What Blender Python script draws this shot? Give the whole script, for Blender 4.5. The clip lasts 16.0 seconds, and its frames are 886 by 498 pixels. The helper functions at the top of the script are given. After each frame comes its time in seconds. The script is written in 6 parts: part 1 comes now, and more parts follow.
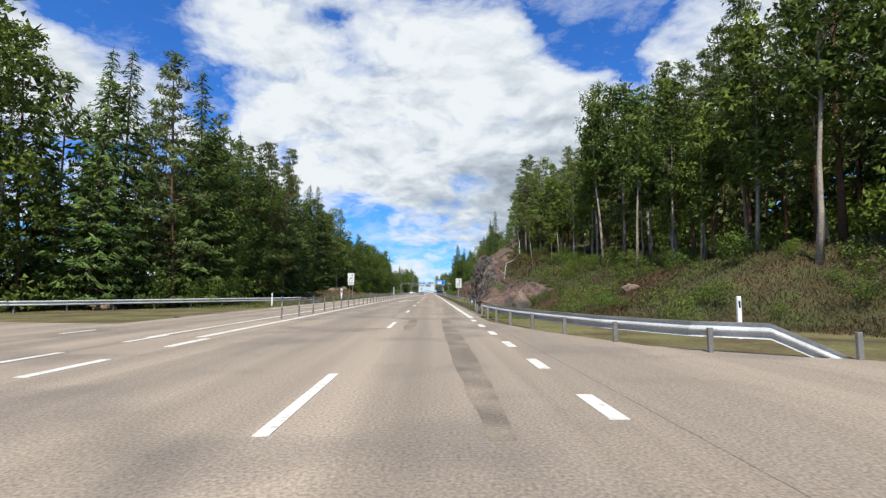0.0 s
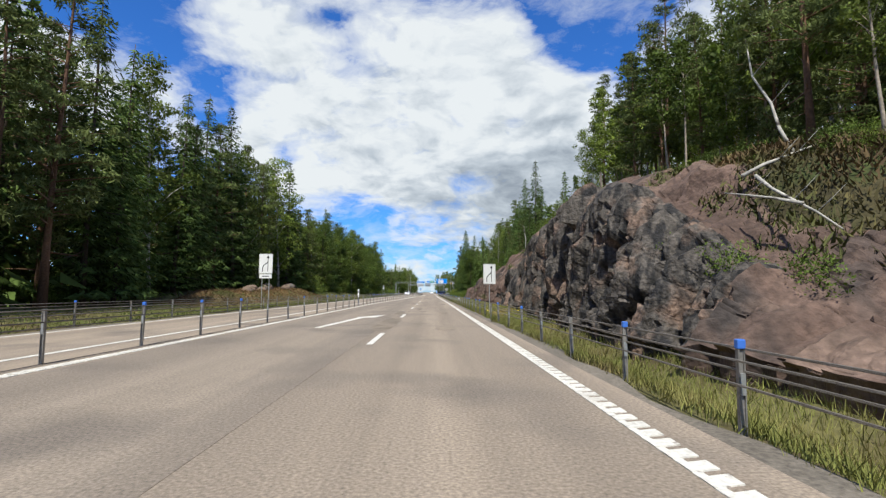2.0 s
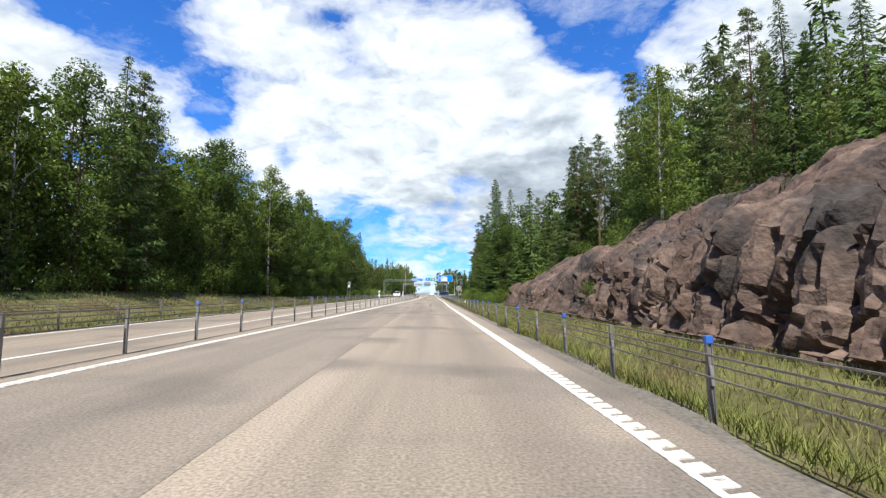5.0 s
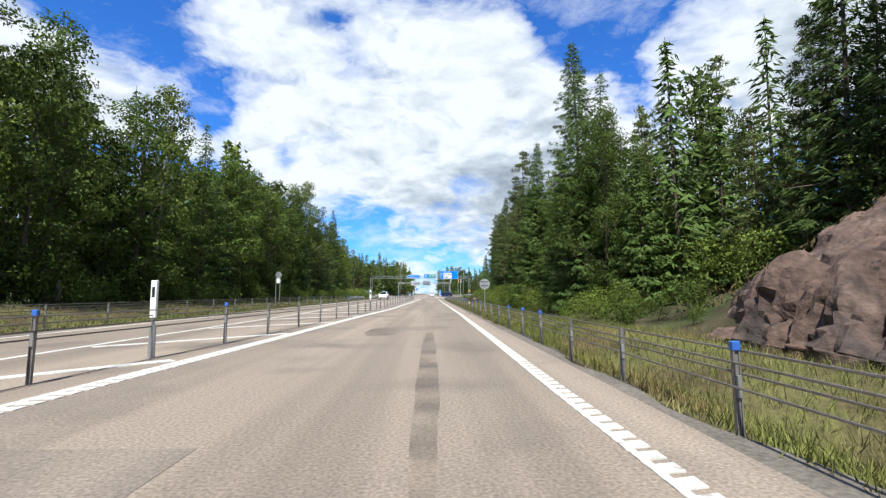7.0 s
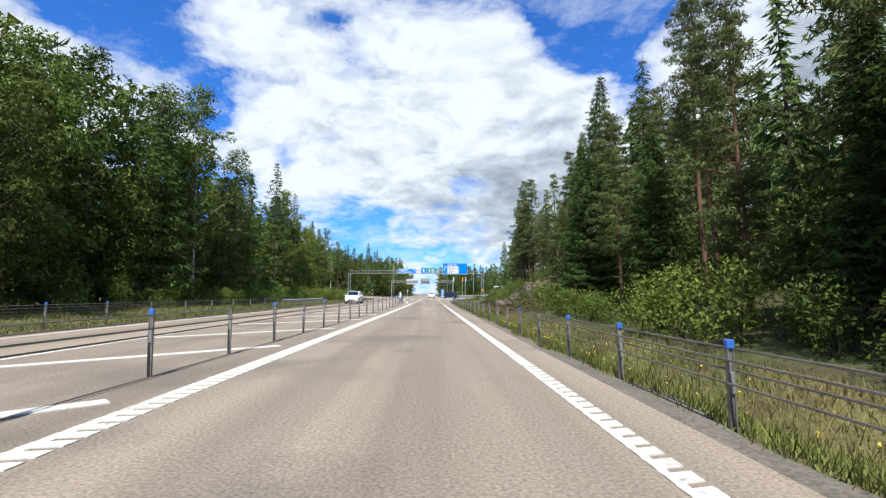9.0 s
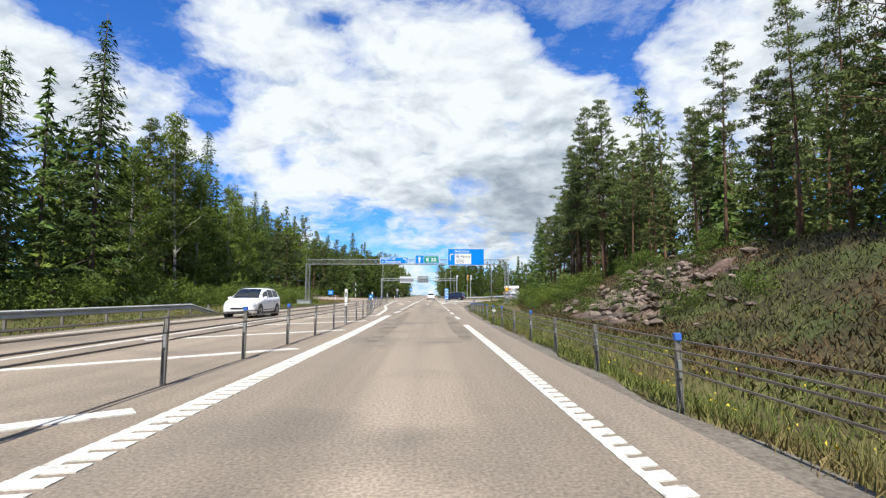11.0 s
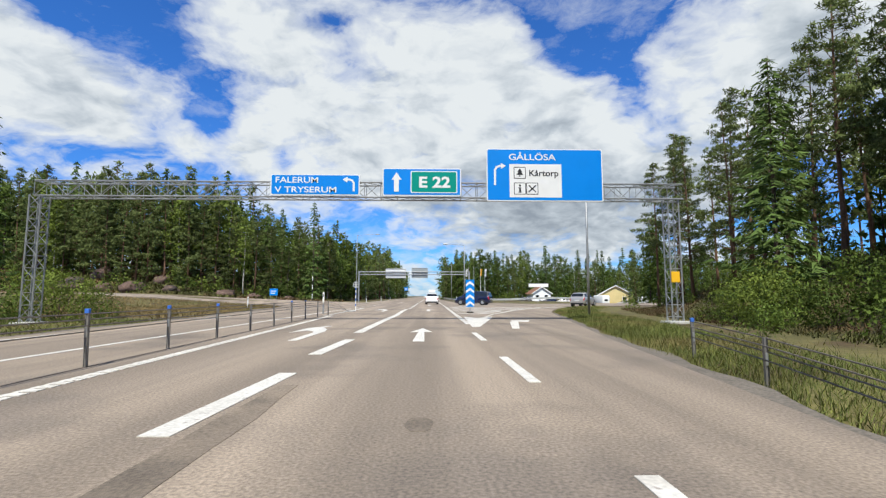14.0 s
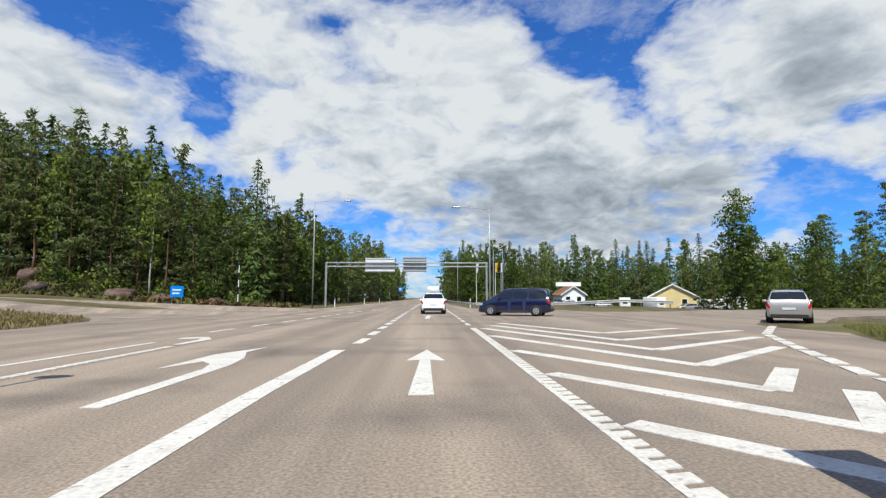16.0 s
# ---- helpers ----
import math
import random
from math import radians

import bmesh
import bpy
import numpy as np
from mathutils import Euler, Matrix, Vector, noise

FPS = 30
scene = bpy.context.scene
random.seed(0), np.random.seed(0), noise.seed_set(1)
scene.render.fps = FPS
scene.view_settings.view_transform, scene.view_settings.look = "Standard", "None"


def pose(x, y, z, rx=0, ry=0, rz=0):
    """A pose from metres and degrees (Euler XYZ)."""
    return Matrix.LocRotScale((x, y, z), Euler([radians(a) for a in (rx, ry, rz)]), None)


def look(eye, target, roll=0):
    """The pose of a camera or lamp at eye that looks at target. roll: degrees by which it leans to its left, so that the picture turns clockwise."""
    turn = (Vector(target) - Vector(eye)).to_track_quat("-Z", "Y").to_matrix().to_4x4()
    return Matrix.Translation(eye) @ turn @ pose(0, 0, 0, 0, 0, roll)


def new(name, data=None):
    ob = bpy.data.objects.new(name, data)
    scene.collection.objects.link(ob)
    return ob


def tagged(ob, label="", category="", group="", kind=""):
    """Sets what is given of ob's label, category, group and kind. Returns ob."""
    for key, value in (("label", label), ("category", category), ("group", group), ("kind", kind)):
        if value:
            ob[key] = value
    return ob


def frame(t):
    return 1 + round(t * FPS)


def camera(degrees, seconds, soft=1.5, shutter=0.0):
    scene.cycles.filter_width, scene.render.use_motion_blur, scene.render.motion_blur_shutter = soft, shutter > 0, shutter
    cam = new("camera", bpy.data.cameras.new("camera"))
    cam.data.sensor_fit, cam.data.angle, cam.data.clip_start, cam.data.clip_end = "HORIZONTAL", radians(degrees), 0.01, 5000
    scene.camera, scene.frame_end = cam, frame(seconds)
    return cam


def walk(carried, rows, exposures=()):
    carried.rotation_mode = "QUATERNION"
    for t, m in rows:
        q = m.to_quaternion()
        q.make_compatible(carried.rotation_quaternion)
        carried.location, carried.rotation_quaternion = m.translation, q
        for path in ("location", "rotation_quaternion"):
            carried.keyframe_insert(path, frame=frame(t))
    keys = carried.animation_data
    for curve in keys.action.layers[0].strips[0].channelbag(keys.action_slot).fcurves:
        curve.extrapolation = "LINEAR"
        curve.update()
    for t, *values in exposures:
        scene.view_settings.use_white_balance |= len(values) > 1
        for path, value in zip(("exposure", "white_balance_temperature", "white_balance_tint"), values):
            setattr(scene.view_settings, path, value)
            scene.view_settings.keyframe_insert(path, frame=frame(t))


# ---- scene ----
# ---------------------------------------------------------------- camera
cam = camera(85.4, 16.0, soft=1.3)
PATH = [
    # seconds, metres along the road, tilt, turn
    (0.0, 23.0, 5.09, -1.4), (0.5, 33.2, 5.09, -1.4), (1.0, 43.4, 5.09, -1.4), (1.5, 53.6, 5.09, -1.4),
    (2.0, 63.9, 5.14, -1.4), (2.5, 74.3, 5.14, -1.4), (3.0, 84.6, 5.14, -1.4), (3.5, 94.9, 5.2, -1.4),
    (4.0, 105.1, 5.2, -1.4), (5.0, 125.0, 5.25, -1.4), (6.0, 144.7, 5.25, -1.4), (6.5, 154.4, 5.25, -1.4),
    (7.0, 164.1, 5.31, -1.4), (7.5, 173.7, 5.31, -1.4), (8.0, 183.3, 5.31, -1.4), (8.5, 192.8, 5.37, -1.4),
    (9.0, 202.2, 5.37, -1.45), (10.0, 220.4, 5.42, -1.51), (11.0, 237.4, 5.48, -1.57), (11.5, 245.6, 5.53, -1.57),
    (12.0, 253.8, 5.53, -1.57), (12.5, 262.0, 5.53, -1.57), (13.0, 270.1, 5.59, -1.57), (13.5, 278.2, 5.59, -1.57),
    (14.0, 286.3, 5.59, -1.57), (14.5, 294.4, 5.7, -1.57), (15.0, 302.5, 5.76, -1.57), (15.5, 310.6, 5.81, -1.57),
    (16.0, 318.7, 5.81, -1.62),
]
EYE = 1.2
EXPOSURE = [(0.0, 0.47), (0.8, 0.36), (1.5, 0.32), (2.0, 0.42), (2.6, 0.68), (4.0, 0.74), (6.5, 0.67), (9.0, 0.62), (11.5, 0.57), (13.0, 0.47), (14.5, 0.32), (16.0, 0.27)]
walk(cam, [(t, pose(0.0, y, EYE, 90 + tilt, 0.0, turn)) for t, y, tilt, turn in PATH], [(t, stops, 6180 if t < 5 else 5990 if t < 10 else 6190, 6) for t, stops in EXPOSURE])

# ---------------------------------------------------------------- sun, sky, exposure
SUN_ELEVATION, SUN_TURN = radians(57), radians(187)   # the sun stands high behind the driver
sun = new("sun", bpy.data.lights.new("sun", "SUN"))
sun.data.energy, sun.data.angle, sun.data.color = 5.0, radians(0.6), (1.0, 0.93, 0.82)
sun_way = Vector((math.sin(SUN_TURN) * math.cos(SUN_ELEVATION), math.cos(SUN_TURN) * math.cos(SUN_ELEVATION), math.sin(SUN_ELEVATION)))
sun.matrix_world = look(sun_way * 100, (0, 0, 0))


# larger clouds (+) and gaps (-): sideways and upward slope of the sight line, size, weight
CLOUDS = ((-0.772, 0.467, 0.1, 0.16), (-0.683, 0.39, 0.1, 0.16), (-0.57, 0.347, 0.079, 0.14), (-0.473, 0.403, 0.053, 0.08), (-0.316, 0.517, 0.084, 0.13), (-0.371, 0.551, 0.053, 0.08),
          (-0.25, 0.45, 0.063, 0.1), (-0.28, 0.361, 0.089, 0.13), (-0.119, 0.318, 0.126, 0.15), (0.065, 0.431, 0.089, 0.12), (0.107, 0.276, 0.158, 0.15), (0.26, 0.344, 0.116, 0.15),
          (0.322, 0.212, 0.137, 0.16), (0.543, 0.279, 0.105, 0.14), (0.656, 0.53, 0.116, 0.16), (0.803, 0.509, 0.116, 0.16), (0.729, 0.416, 0.074, 0.1), (0.495, 0.436, 0.063, 0.1),
          (0.744, 0.303, 0.063, 0.1), (0.855, 0.292, 0.047, 0.12), (-0.064, 0.21, 0.105, 0.14), (0.539, 0.191, 0.063, 0.08), (-0.33, 0.267, 0.042, 0.14), (-0.457, 0.277, 0.042, 0.12),
          (-0.255, 0.219, 0.032, 0.1), (0.255, 0.077, 0.137, 0.1), (-0.132, 0.543, 0.063, 0.03), (-0.563, 0.52, 0.089, -0.3), (-0.417, 0.338, 0.04, -0.26), (-0.66, 0.541, 0.063, -0.2),
          (-0.131, 0.474, 0.063, -0.03), (0.297, 0.502, 0.068, -0.25), (0.242, 0.571, 0.063, -0.22), (-0.055, 0.441, 0.037, -0.03), (0.726, 0.197, 0.063, -0.26),
          (0.833, 0.137, 0.058, -0.22), (0.827, 0.365, 0.026, -0.15), (-0.116, 0.113, 0.047, -0.2), (0.384, 0.446, 0.032, -0.1), (-0.277, 0.252, 0.023, -0.14), (0.41, 0.55, 0.053, -0.2),
          (-0.454, 0.218, 0.026, -0.1))
# grey undersides
GREYS = ((0.267, 0.179, 0.116, 0.55), (0.128, 0.211, 0.074, 0.3), (0.753, 0.45, 0.095, 0.6), (0.53, 0.224, 0.084, 0.35), (-0.0, 0.156, 0.074, 0.35), (-0.659, 0.347, 0.084, 0.3),
          (0.45, 0.136, 0.095, 0.4), (-0.139, 0.263, 0.063, 0.2), (0.149, 0.135, 0.084, 0.3), (-0.304, 0.45, 0.042, 0.15))


def make_sky():
    world = bpy.data.worlds.new("sky")
    scene.world = world
    world.use_nodes = True
    nodes, links = world.node_tree.nodes, world.node_tree.links
    nodes.clear()

    def node(kind, **values):
        n = nodes.new(kind)
        for key, value in values.items():
            n.inputs[key].default_value = value
        return n

    def maths(op, a, b=None, c=None, clamp=False):
        n = nodes.new("ShaderNodeMath")
        n.operation, n.use_clamp = op, clamp
        for i, v in enumerate((a, b, c)):
            if isinstance(v, (int, float)):
                n.inputs[i].default_value = v
            elif v is not None:
                links.new(v, n.inputs[i])
        return n.outputs[0]

    out = nodes.new("ShaderNodeOutputWorld")
    sky = nodes.new("ShaderNodeTexSky")
    sky.sky_type, sky.sun_disc = "NISHITA", False
    sky.sun_elevation, sky.sun_rotation = SUN_ELEVATION, SUN_TURN
    sky.air_density, sky.dust_density, sky.ozone_density = 1.0, 0.4, 2.5
    blue = node("ShaderNodeBackground", Strength=0.088)
    tint = nodes.new("ShaderNodeMix")
    tint.data_type, tint.blend_type = "RGBA", "MULTIPLY"
    tint.inputs["Factor"].default_value = 1.0
    tint.inputs["B"].default_value = (0.36, 0.78, 1.44, 1)
    links.new(sky.outputs[0], tint.inputs["A"])
    links.new(tint.outputs["Result"], blue.inputs["Color"])
    # clouds lie on a flat layer: the direction is projected on a plane overhead
    at = nodes.new("ShaderNodeTexCoord")
    parts = nodes.new("ShaderNodeSeparateXYZ")
    links.new(at.outputs["Generated"], parts.inputs[0])
    x, y, z = parts.outputs
    height = maths("MAXIMUM", z, 0.0)
    flat = maths("DIVIDE", 1.0, maths("ADD", height, 0.34))
    plane = nodes.new("ShaderNodeCombineXYZ")
    links.new(maths("MULTIPLY", x, flat), plane.inputs[0])
    links.new(maths("MULTIPLY", y, flat), plane.inputs[1])
    links.new(maths("MULTIPLY", height, 1.2), plane.inputs[2])
    warp = node("ShaderNodeTexNoise", Scale=3.0, Detail=4.0, Roughness=0.5)
    links.new(plane.outputs[0], warp.inputs["Vector"])
    bent = nodes.new("ShaderNodeVectorMath")
    bent.operation = "MULTIPLY_ADD"
    links.new(warp.outputs["Color"], bent.inputs[0])
    bent.inputs[1].default_value = (0.22, 0.22, 0.1)
    links.new(plane.outputs[0], bent.inputs[2])

    def billows(scale, detail, rough):
        n = node("ShaderNodeTexNoise", Scale=scale, Detail=detail, Roughness=rough)
        links.new(bent.outputs[0], n.inputs["Vector"])
        return n.outputs[0]

    def blobs(value, rows):
        for side, rise, size, weight in rows:
            way = Vector((side * 1.119, 1.0, rise * 1.119))
            size = size * 1.119 / way.length
            dot = nodes.new("ShaderNodeVectorMath")
            dot.operation = "DOT_PRODUCT"
            links.new(at.outputs["Generated"], dot.inputs[0])
            dot.inputs[1].default_value = way.normalized()
            near = maths("EXPONENT", maths("MULTIPLY", maths("SUBTRACT", dot.outputs["Value"], 1.0), 2.0 / size ** 2))
            value = maths("MULTIPLY_ADD", near, weight, value)
        return value

    def steps(value, *stops):
        n = nodes.new("ShaderNodeValToRGB")
        e = n.color_ramp.elements
        for k, (where, colour) in enumerate(stops):
            el = e[k] if k < 2 else e.new(where)
            el.position, el.color = where, (*colour, 1)
        links.new(value, n.inputs[0])
        return n.outputs[0]

    coarse, puffs, frays = billows(3.6, 6.0, 0.5), billows(9.0, 8.0, 0.58), billows(24.0, 6.0, 0.6)
    own = maths("ADD", maths("MULTIPLY", coarse, 0.55), maths("ADD", maths("MULTIPLY", puffs, 0.38), maths("MULTIPLY", frays, 0.12)))
    mixed = blobs(maths("SUBTRACT", own, 0.045), CLOUDS)
    body = steps(mixed, (0.44, (0, 0, 0)), (0.62, (1, 1, 1)), (0.52, (0.62, 0.62, 0.62)))
    veil = steps(billows(4.4, 10.0, 0.68), (0.47, (0, 0, 0)), (0.75, (0.6, 0.6, 0.6)))
    cover = maths("MAXIMUM", body, veil)
    # white billows in relief, grey undersides where the clouds are thick
    lower = nodes.new("ShaderNodeVectorMath")
    lower.inputs[1].default_value = (0.0, -0.03, 0.06)
    links.new(bent.outputs[0], lower.inputs[0])

    def above(scale, detail, rough):
        n = node("ShaderNodeTexNoise", Scale=scale, Detail=detail, Roughness=rough)
        links.new(lower.outputs[0], n.inputs["Vector"])
        return n.outputs[0]

    relief = maths("ADD", maths("MULTIPLY", maths("SUBTRACT", above(9.0, 5.0, 0.55), puffs), 1.15), maths("MULTIPLY", maths("SUBTRACT", above(3.6, 4.0, 0.5), coarse), 1.0))
    gloom = maths("ADD", blobs(maths("MULTIPLY", maths("SUBTRACT", mixed, 0.60), 0.5), GREYS), relief)
    thick = steps(gloom, (0.0, (1.0, 1.0, 1.0)), (0.80, (0.38, 0.42, 0.48)), (0.14, (0.90, 0.915, 0.94)), (0.42, (0.64, 0.68, 0.735)))
    white = node("ShaderNodeBackground", Strength=0.645)
    links.new(thick, white.inputs["Color"])
    both = nodes.new("ShaderNodeMixShader")
    links.new(cover, both.inputs[0])
    links.new(blue.outputs[0], both.inputs[1])
    links.new(white.outputs[0], both.inputs[2])
    links.new(both.outputs[0], out.inputs[0])


make_sky()


# ---------------------------------------------------------------- materials
def material(name, base, rough=0.8, metal=0.0, spread=0.0, scale=1.0, fine=0.0, fine_scale=40.0, bump=0.0, bump_scale=30.0,
             second=None, second_at=(0.45, 0.6), island=0.0, thing=0.0, through_light=0.0, stretch=(1, 1, 1), spec=0.3, coat=0.0, raw_bump=False,
             third=None, third_at=(0.55, 0.65), third_scale=0.2, relief=0.03):
    """A surface: base colour, broad stains (spread, scale), grain (fine), a second colour in patches, relief."""
    m = bpy.data.materials.new(name)
    m.use_nodes = True
    nodes, links = m.node_tree.nodes, m.node_tree.links
    shader = nodes["Principled BSDF"]
    shader.inputs["Roughness"].default_value, shader.inputs["Metallic"].default_value = rough, metal
    shader.inputs["Specular IOR Level"].default_value = spec
    shader.inputs["Coat Weight"].default_value = coat
    geo = nodes.new("ShaderNodeNewGeometry")
    place = nodes.new("ShaderNodeVectorMath")
    place.operation = "MULTIPLY"
    place.inputs[1].default_value = stretch
    links.new(geo.outputs["Position"], place.inputs[0])

    def noise_at(s, detail=4.0, raw=False):
        n = nodes.new("ShaderNodeTexNoise")
        n.inputs["Scale"].default_value, n.inputs["Detail"].default_value = s, detail
        links.new(geo.outputs["Position"] if raw else place.outputs[0], n.inputs["Vector"])
        return n.outputs[0]

    def span(value, low, high, lo=0.25, hi=0.75):
        n = nodes.new("ShaderNodeMapRange")
        n.inputs["From Min"].default_value, n.inputs["From Max"].default_value = lo, hi
        n.inputs["To Min"].default_value, n.inputs["To Max"].default_value = low, high
        links.new(value, n.inputs["Value"])
        return n.outputs[0]

    rgb = nodes.new("ShaderNodeRGB")
    rgb.outputs[0].default_value = (*base, 1)
    colour = rgb.outputs[0]
    if second:
        n = nodes.new("ShaderNodeMix")
        n.data_type = "RGBA"
        links.new(span(noise_at(scale * 0.7, 6.0), 0, 1, *second_at), n.inputs["Factor"])
        links.new(colour, n.inputs["A"])
        n.inputs["B"].default_value = (*second, 1)
        colour = n.outputs["Result"]

    if third:
        n = nodes.new("ShaderNodeMix")
        n.data_type = "RGBA"
        links.new(span(noise_at(third_scale, 7.0, True), 0, 1, *third_at), n.inputs["Factor"])
        links.new(colour, n.inputs["A"])
        n.inputs["B"].default_value = (*third, 1)
        colour = n.outputs["Result"]

    def times(value):
        nonlocal colour
        n = nodes.new("ShaderNodeVectorMath")
        n.operation = "SCALE"
        links.new(colour, n.inputs[0])
        links.new(value, n.inputs["Scale"])
        colour = n.outputs[0]

    if spread:
        times(span(noise_at(scale), 1 - spread, 1 + spread))
    if fine:
        times(span(noise_at(fine_scale, 3.0, True), 1 - fine, 1 + fine))
    if island:
        times(span(geo.outputs["Random Per Island"], 1 - island, 1 + island, 0, 1))
    if thing:
        info = nodes.new("ShaderNodeObjectInfo")
        times(span(info.outputs["Random"], 1 - thing, 1 + thing, 0, 1))
    links.new(colour, shader.inputs["Base Color"])
    if bump:
        n = nodes.new("ShaderNodeBump")
        n.inputs["Strength"].default_value, n.inputs["Distance"].default_value = bump, relief
        links.new(noise_at(bump_scale, 5.0, raw_bump), n.inputs["Height"])
        links.new(n.outputs[0], shader.inputs["Normal"])
    if through_light:
        soft = nodes.new("ShaderNodeBsdfTranslucent")
        links.new(colour, soft.inputs["Color"])
        mix = nodes.new("ShaderNodeMixShader")
        mix.inputs[0].default_value = through_light
        links.new(shader.outputs[0], mix.inputs[1])
        links.new(soft.outputs[0], mix.inputs[2])
        links.new(mix.outputs[0], nodes["Material Output"].inputs["Surface"])
    return m


ASPHALT = material("asphalt", (0.214, 0.1733, 0.1345), 0.85, spread=0.2, scale=0.7, fine=0.42, fine_scale=32, bump=0.3, bump_scale=60,
                   second=(0.2757, 0.2219, 0.1694), stretch=(1.5, 0.04, 1), third=(0.1638, 0.1353, 0.1095), third_at=(0.52, 0.68), third_scale=0.35, raw_bump=True)
ASPHALT_OLD = material("old_asphalt", (0.196, 0.161, 0.128), 0.85, spread=0.2, scale=0.7, fine=0.4, fine_scale=32, bump=0.3, bump_scale=60,
                       second=(0.235, 0.192, 0.150), stretch=(1.5, 0.05, 1), third=(0.158, 0.131, 0.107), third_at=(0.50, 0.66), third_scale=0.4, raw_bump=True)
PATCH = material("asphalt_patch", (0.1369, 0.111, 0.0857), 0.8, spread=0.2, scale=1.2, fine=0.35, fine_scale=30, bump=0.3, bump_scale=60, second=(0.2141, 0.1718, 0.1291), second_at=(0.42, 0.62))
PAINT_WHITE = material("road_paint", (0.561, 0.5355, 0.4845), 0.6, spread=0.1, scale=2.0, fine=0.22, fine_scale=22, second=(0.442, 0.408, 0.357), second_at=(0.55, 0.72), third=(0.306, 0.272, 0.238), third_at=(0.62, 0.68), third_scale=9.0)
GRASS_GROUND = material("ground_grass", (0.110, 0.098, 0.036), 0.95, spread=0.35, scale=0.5, fine=0.4, fine_scale=9, bump=0.6, bump_scale=7,
                        second=(0.0694, 0.048, 0.0235), second_at=(0.45, 0.62))
GRAVEL = material("gravel_verge", (0.1387, 0.12, 0.098), 0.95, spread=0.2, scale=1.0, fine=0.4, fine_scale=22, bump=0.5, bump_scale=30)
FOREST_FLOOR = material("forest_floor", (0.052, 0.044, 0.020), 0.95, spread=0.4, scale=0.6, fine=0.4, fine_scale=9, bump=0.6, bump_scale=7, second=(0.050, 0.062, 0.018), second_at=(0.46, 0.58))
ROCK = material("weathered_rock", (0.108, 0.070, 0.054), 0.88, spread=0.4, scale=0.5, fine=0.45, fine_scale=5.0, bump=0.9, bump_scale=7.0, relief=0.07, raw_bump=True,
                second=(0.045, 0.036, 0.032), second_at=(0.50, 0.62), stretch=(1.2, 1.2, 0.45), third=(0.138, 0.094, 0.072), third_at=(0.53, 0.64), third_scale=0.45)
# blasted rock, its colour darkened to carry the cloud shade on the wall
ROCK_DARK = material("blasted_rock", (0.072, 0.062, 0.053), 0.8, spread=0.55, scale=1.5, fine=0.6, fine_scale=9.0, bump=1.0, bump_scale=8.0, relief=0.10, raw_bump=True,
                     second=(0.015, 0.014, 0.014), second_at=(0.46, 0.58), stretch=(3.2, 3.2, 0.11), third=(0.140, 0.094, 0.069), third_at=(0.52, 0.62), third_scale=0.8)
ROCK_LOOSE = material("loose_rock", (0.17, 0.13, 0.105), 0.9, spread=0.4, scale=1.2, fine=0.5, fine_scale=6, bump=0.8, bump_scale=8, relief=0.05, thing=0.35)
BOULDER = material("weathered_granite", (0.165, 0.118, 0.085), 0.9, spread=0.35, scale=1.0, fine=0.45, fine_scale=8, bump=0.8, bump_scale=6, relief=0.06, second=(0.09, 0.08, 0.07), second_at=(0.52, 0.66), thing=0.15)
BARK_PINE = material("bark_pine", (0.135, 0.077, 0.047), 0.95, spread=0.3, scale=1.5, fine=0.35, fine_scale=14, bump=0.6, bump_scale=14, thing=0.2, stretch=(1, 1, 0.3))
BARK_DARK = material("bark_dark", (0.0694, 0.052, 0.0392), 0.95, spread=0.3, scale=1.5, fine=0.35, fine_scale=14, bump=0.6, bump_scale=14, thing=0.25, stretch=(1, 1, 0.3))
BARK_BIRCH = material("bark_birch", (0.36, 0.34, 0.30), 0.85, spread=0.2, scale=1.5, fine=0.35, fine_scale=9, second=(0.049, 0.04, 0.0353), second_at=(0.58, 0.64), thing=0.12, stretch=(1, 1, 2.5))
BARK_GREY = material("bark_grey", (0.2448, 0.208, 0.1647), 0.95, spread=0.3, scale=1.5, fine=0.35, fine_scale=12, thing=0.3)
NEEDLES_SPRUCE = material("needles_spruce", (0.078, 0.118, 0.029), 0.75, island=0.4, thing=0.3, spread=0.25, scale=0.8, through_light=0.22, spec=0.12)
NEEDLES_PINE = material("needles_pine", (0.102, 0.126, 0.040), 0.75, island=0.4, thing=0.28, spread=0.25, scale=0.8, through_light=0.22, spec=0.12)
LEAVES_BIRCH = material("leaves_birch", (0.132, 0.172, 0.030), 0.65, island=0.4, thing=0.25, spread=0.25, scale=0.7, through_light=0.3, spec=0.15)
LEAVES_DARK = material("leaves_broad", (0.084, 0.122, 0.0215), 0.65, island=0.4, thing=0.28, spread=0.25, scale=0.7, through_light=0.28, spec=0.15)
HEATH_BROWN = material("dry_heather", (0.150, 0.088, 0.042), 0.9, island=0.5, spread=0.45, scale=0.5, second=(0.090, 0.085, 0.028), second_at=(0.52, 0.62), through_light=0.15)
# darker copy of the heather, with the bank's cloud shade in its colour
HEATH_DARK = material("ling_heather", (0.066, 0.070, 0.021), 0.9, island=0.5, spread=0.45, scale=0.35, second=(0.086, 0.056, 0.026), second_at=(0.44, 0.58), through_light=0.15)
HEATHER = material("heather", (0.098, 0.100, 0.030), 0.9, island=0.55, thing=0.2, spread=0.45, scale=0.3, second=(0.125, 0.078, 0.036), second_at=(0.46, 0.58), through_light=0.2)
GRASS = material("grass", (0.165, 0.175, 0.045), 0.85, island=0.4, spread=0.35, scale=0.4, second=(0.235, 0.182, 0.078), second_at=(0.50, 0.64), through_light=0.3)
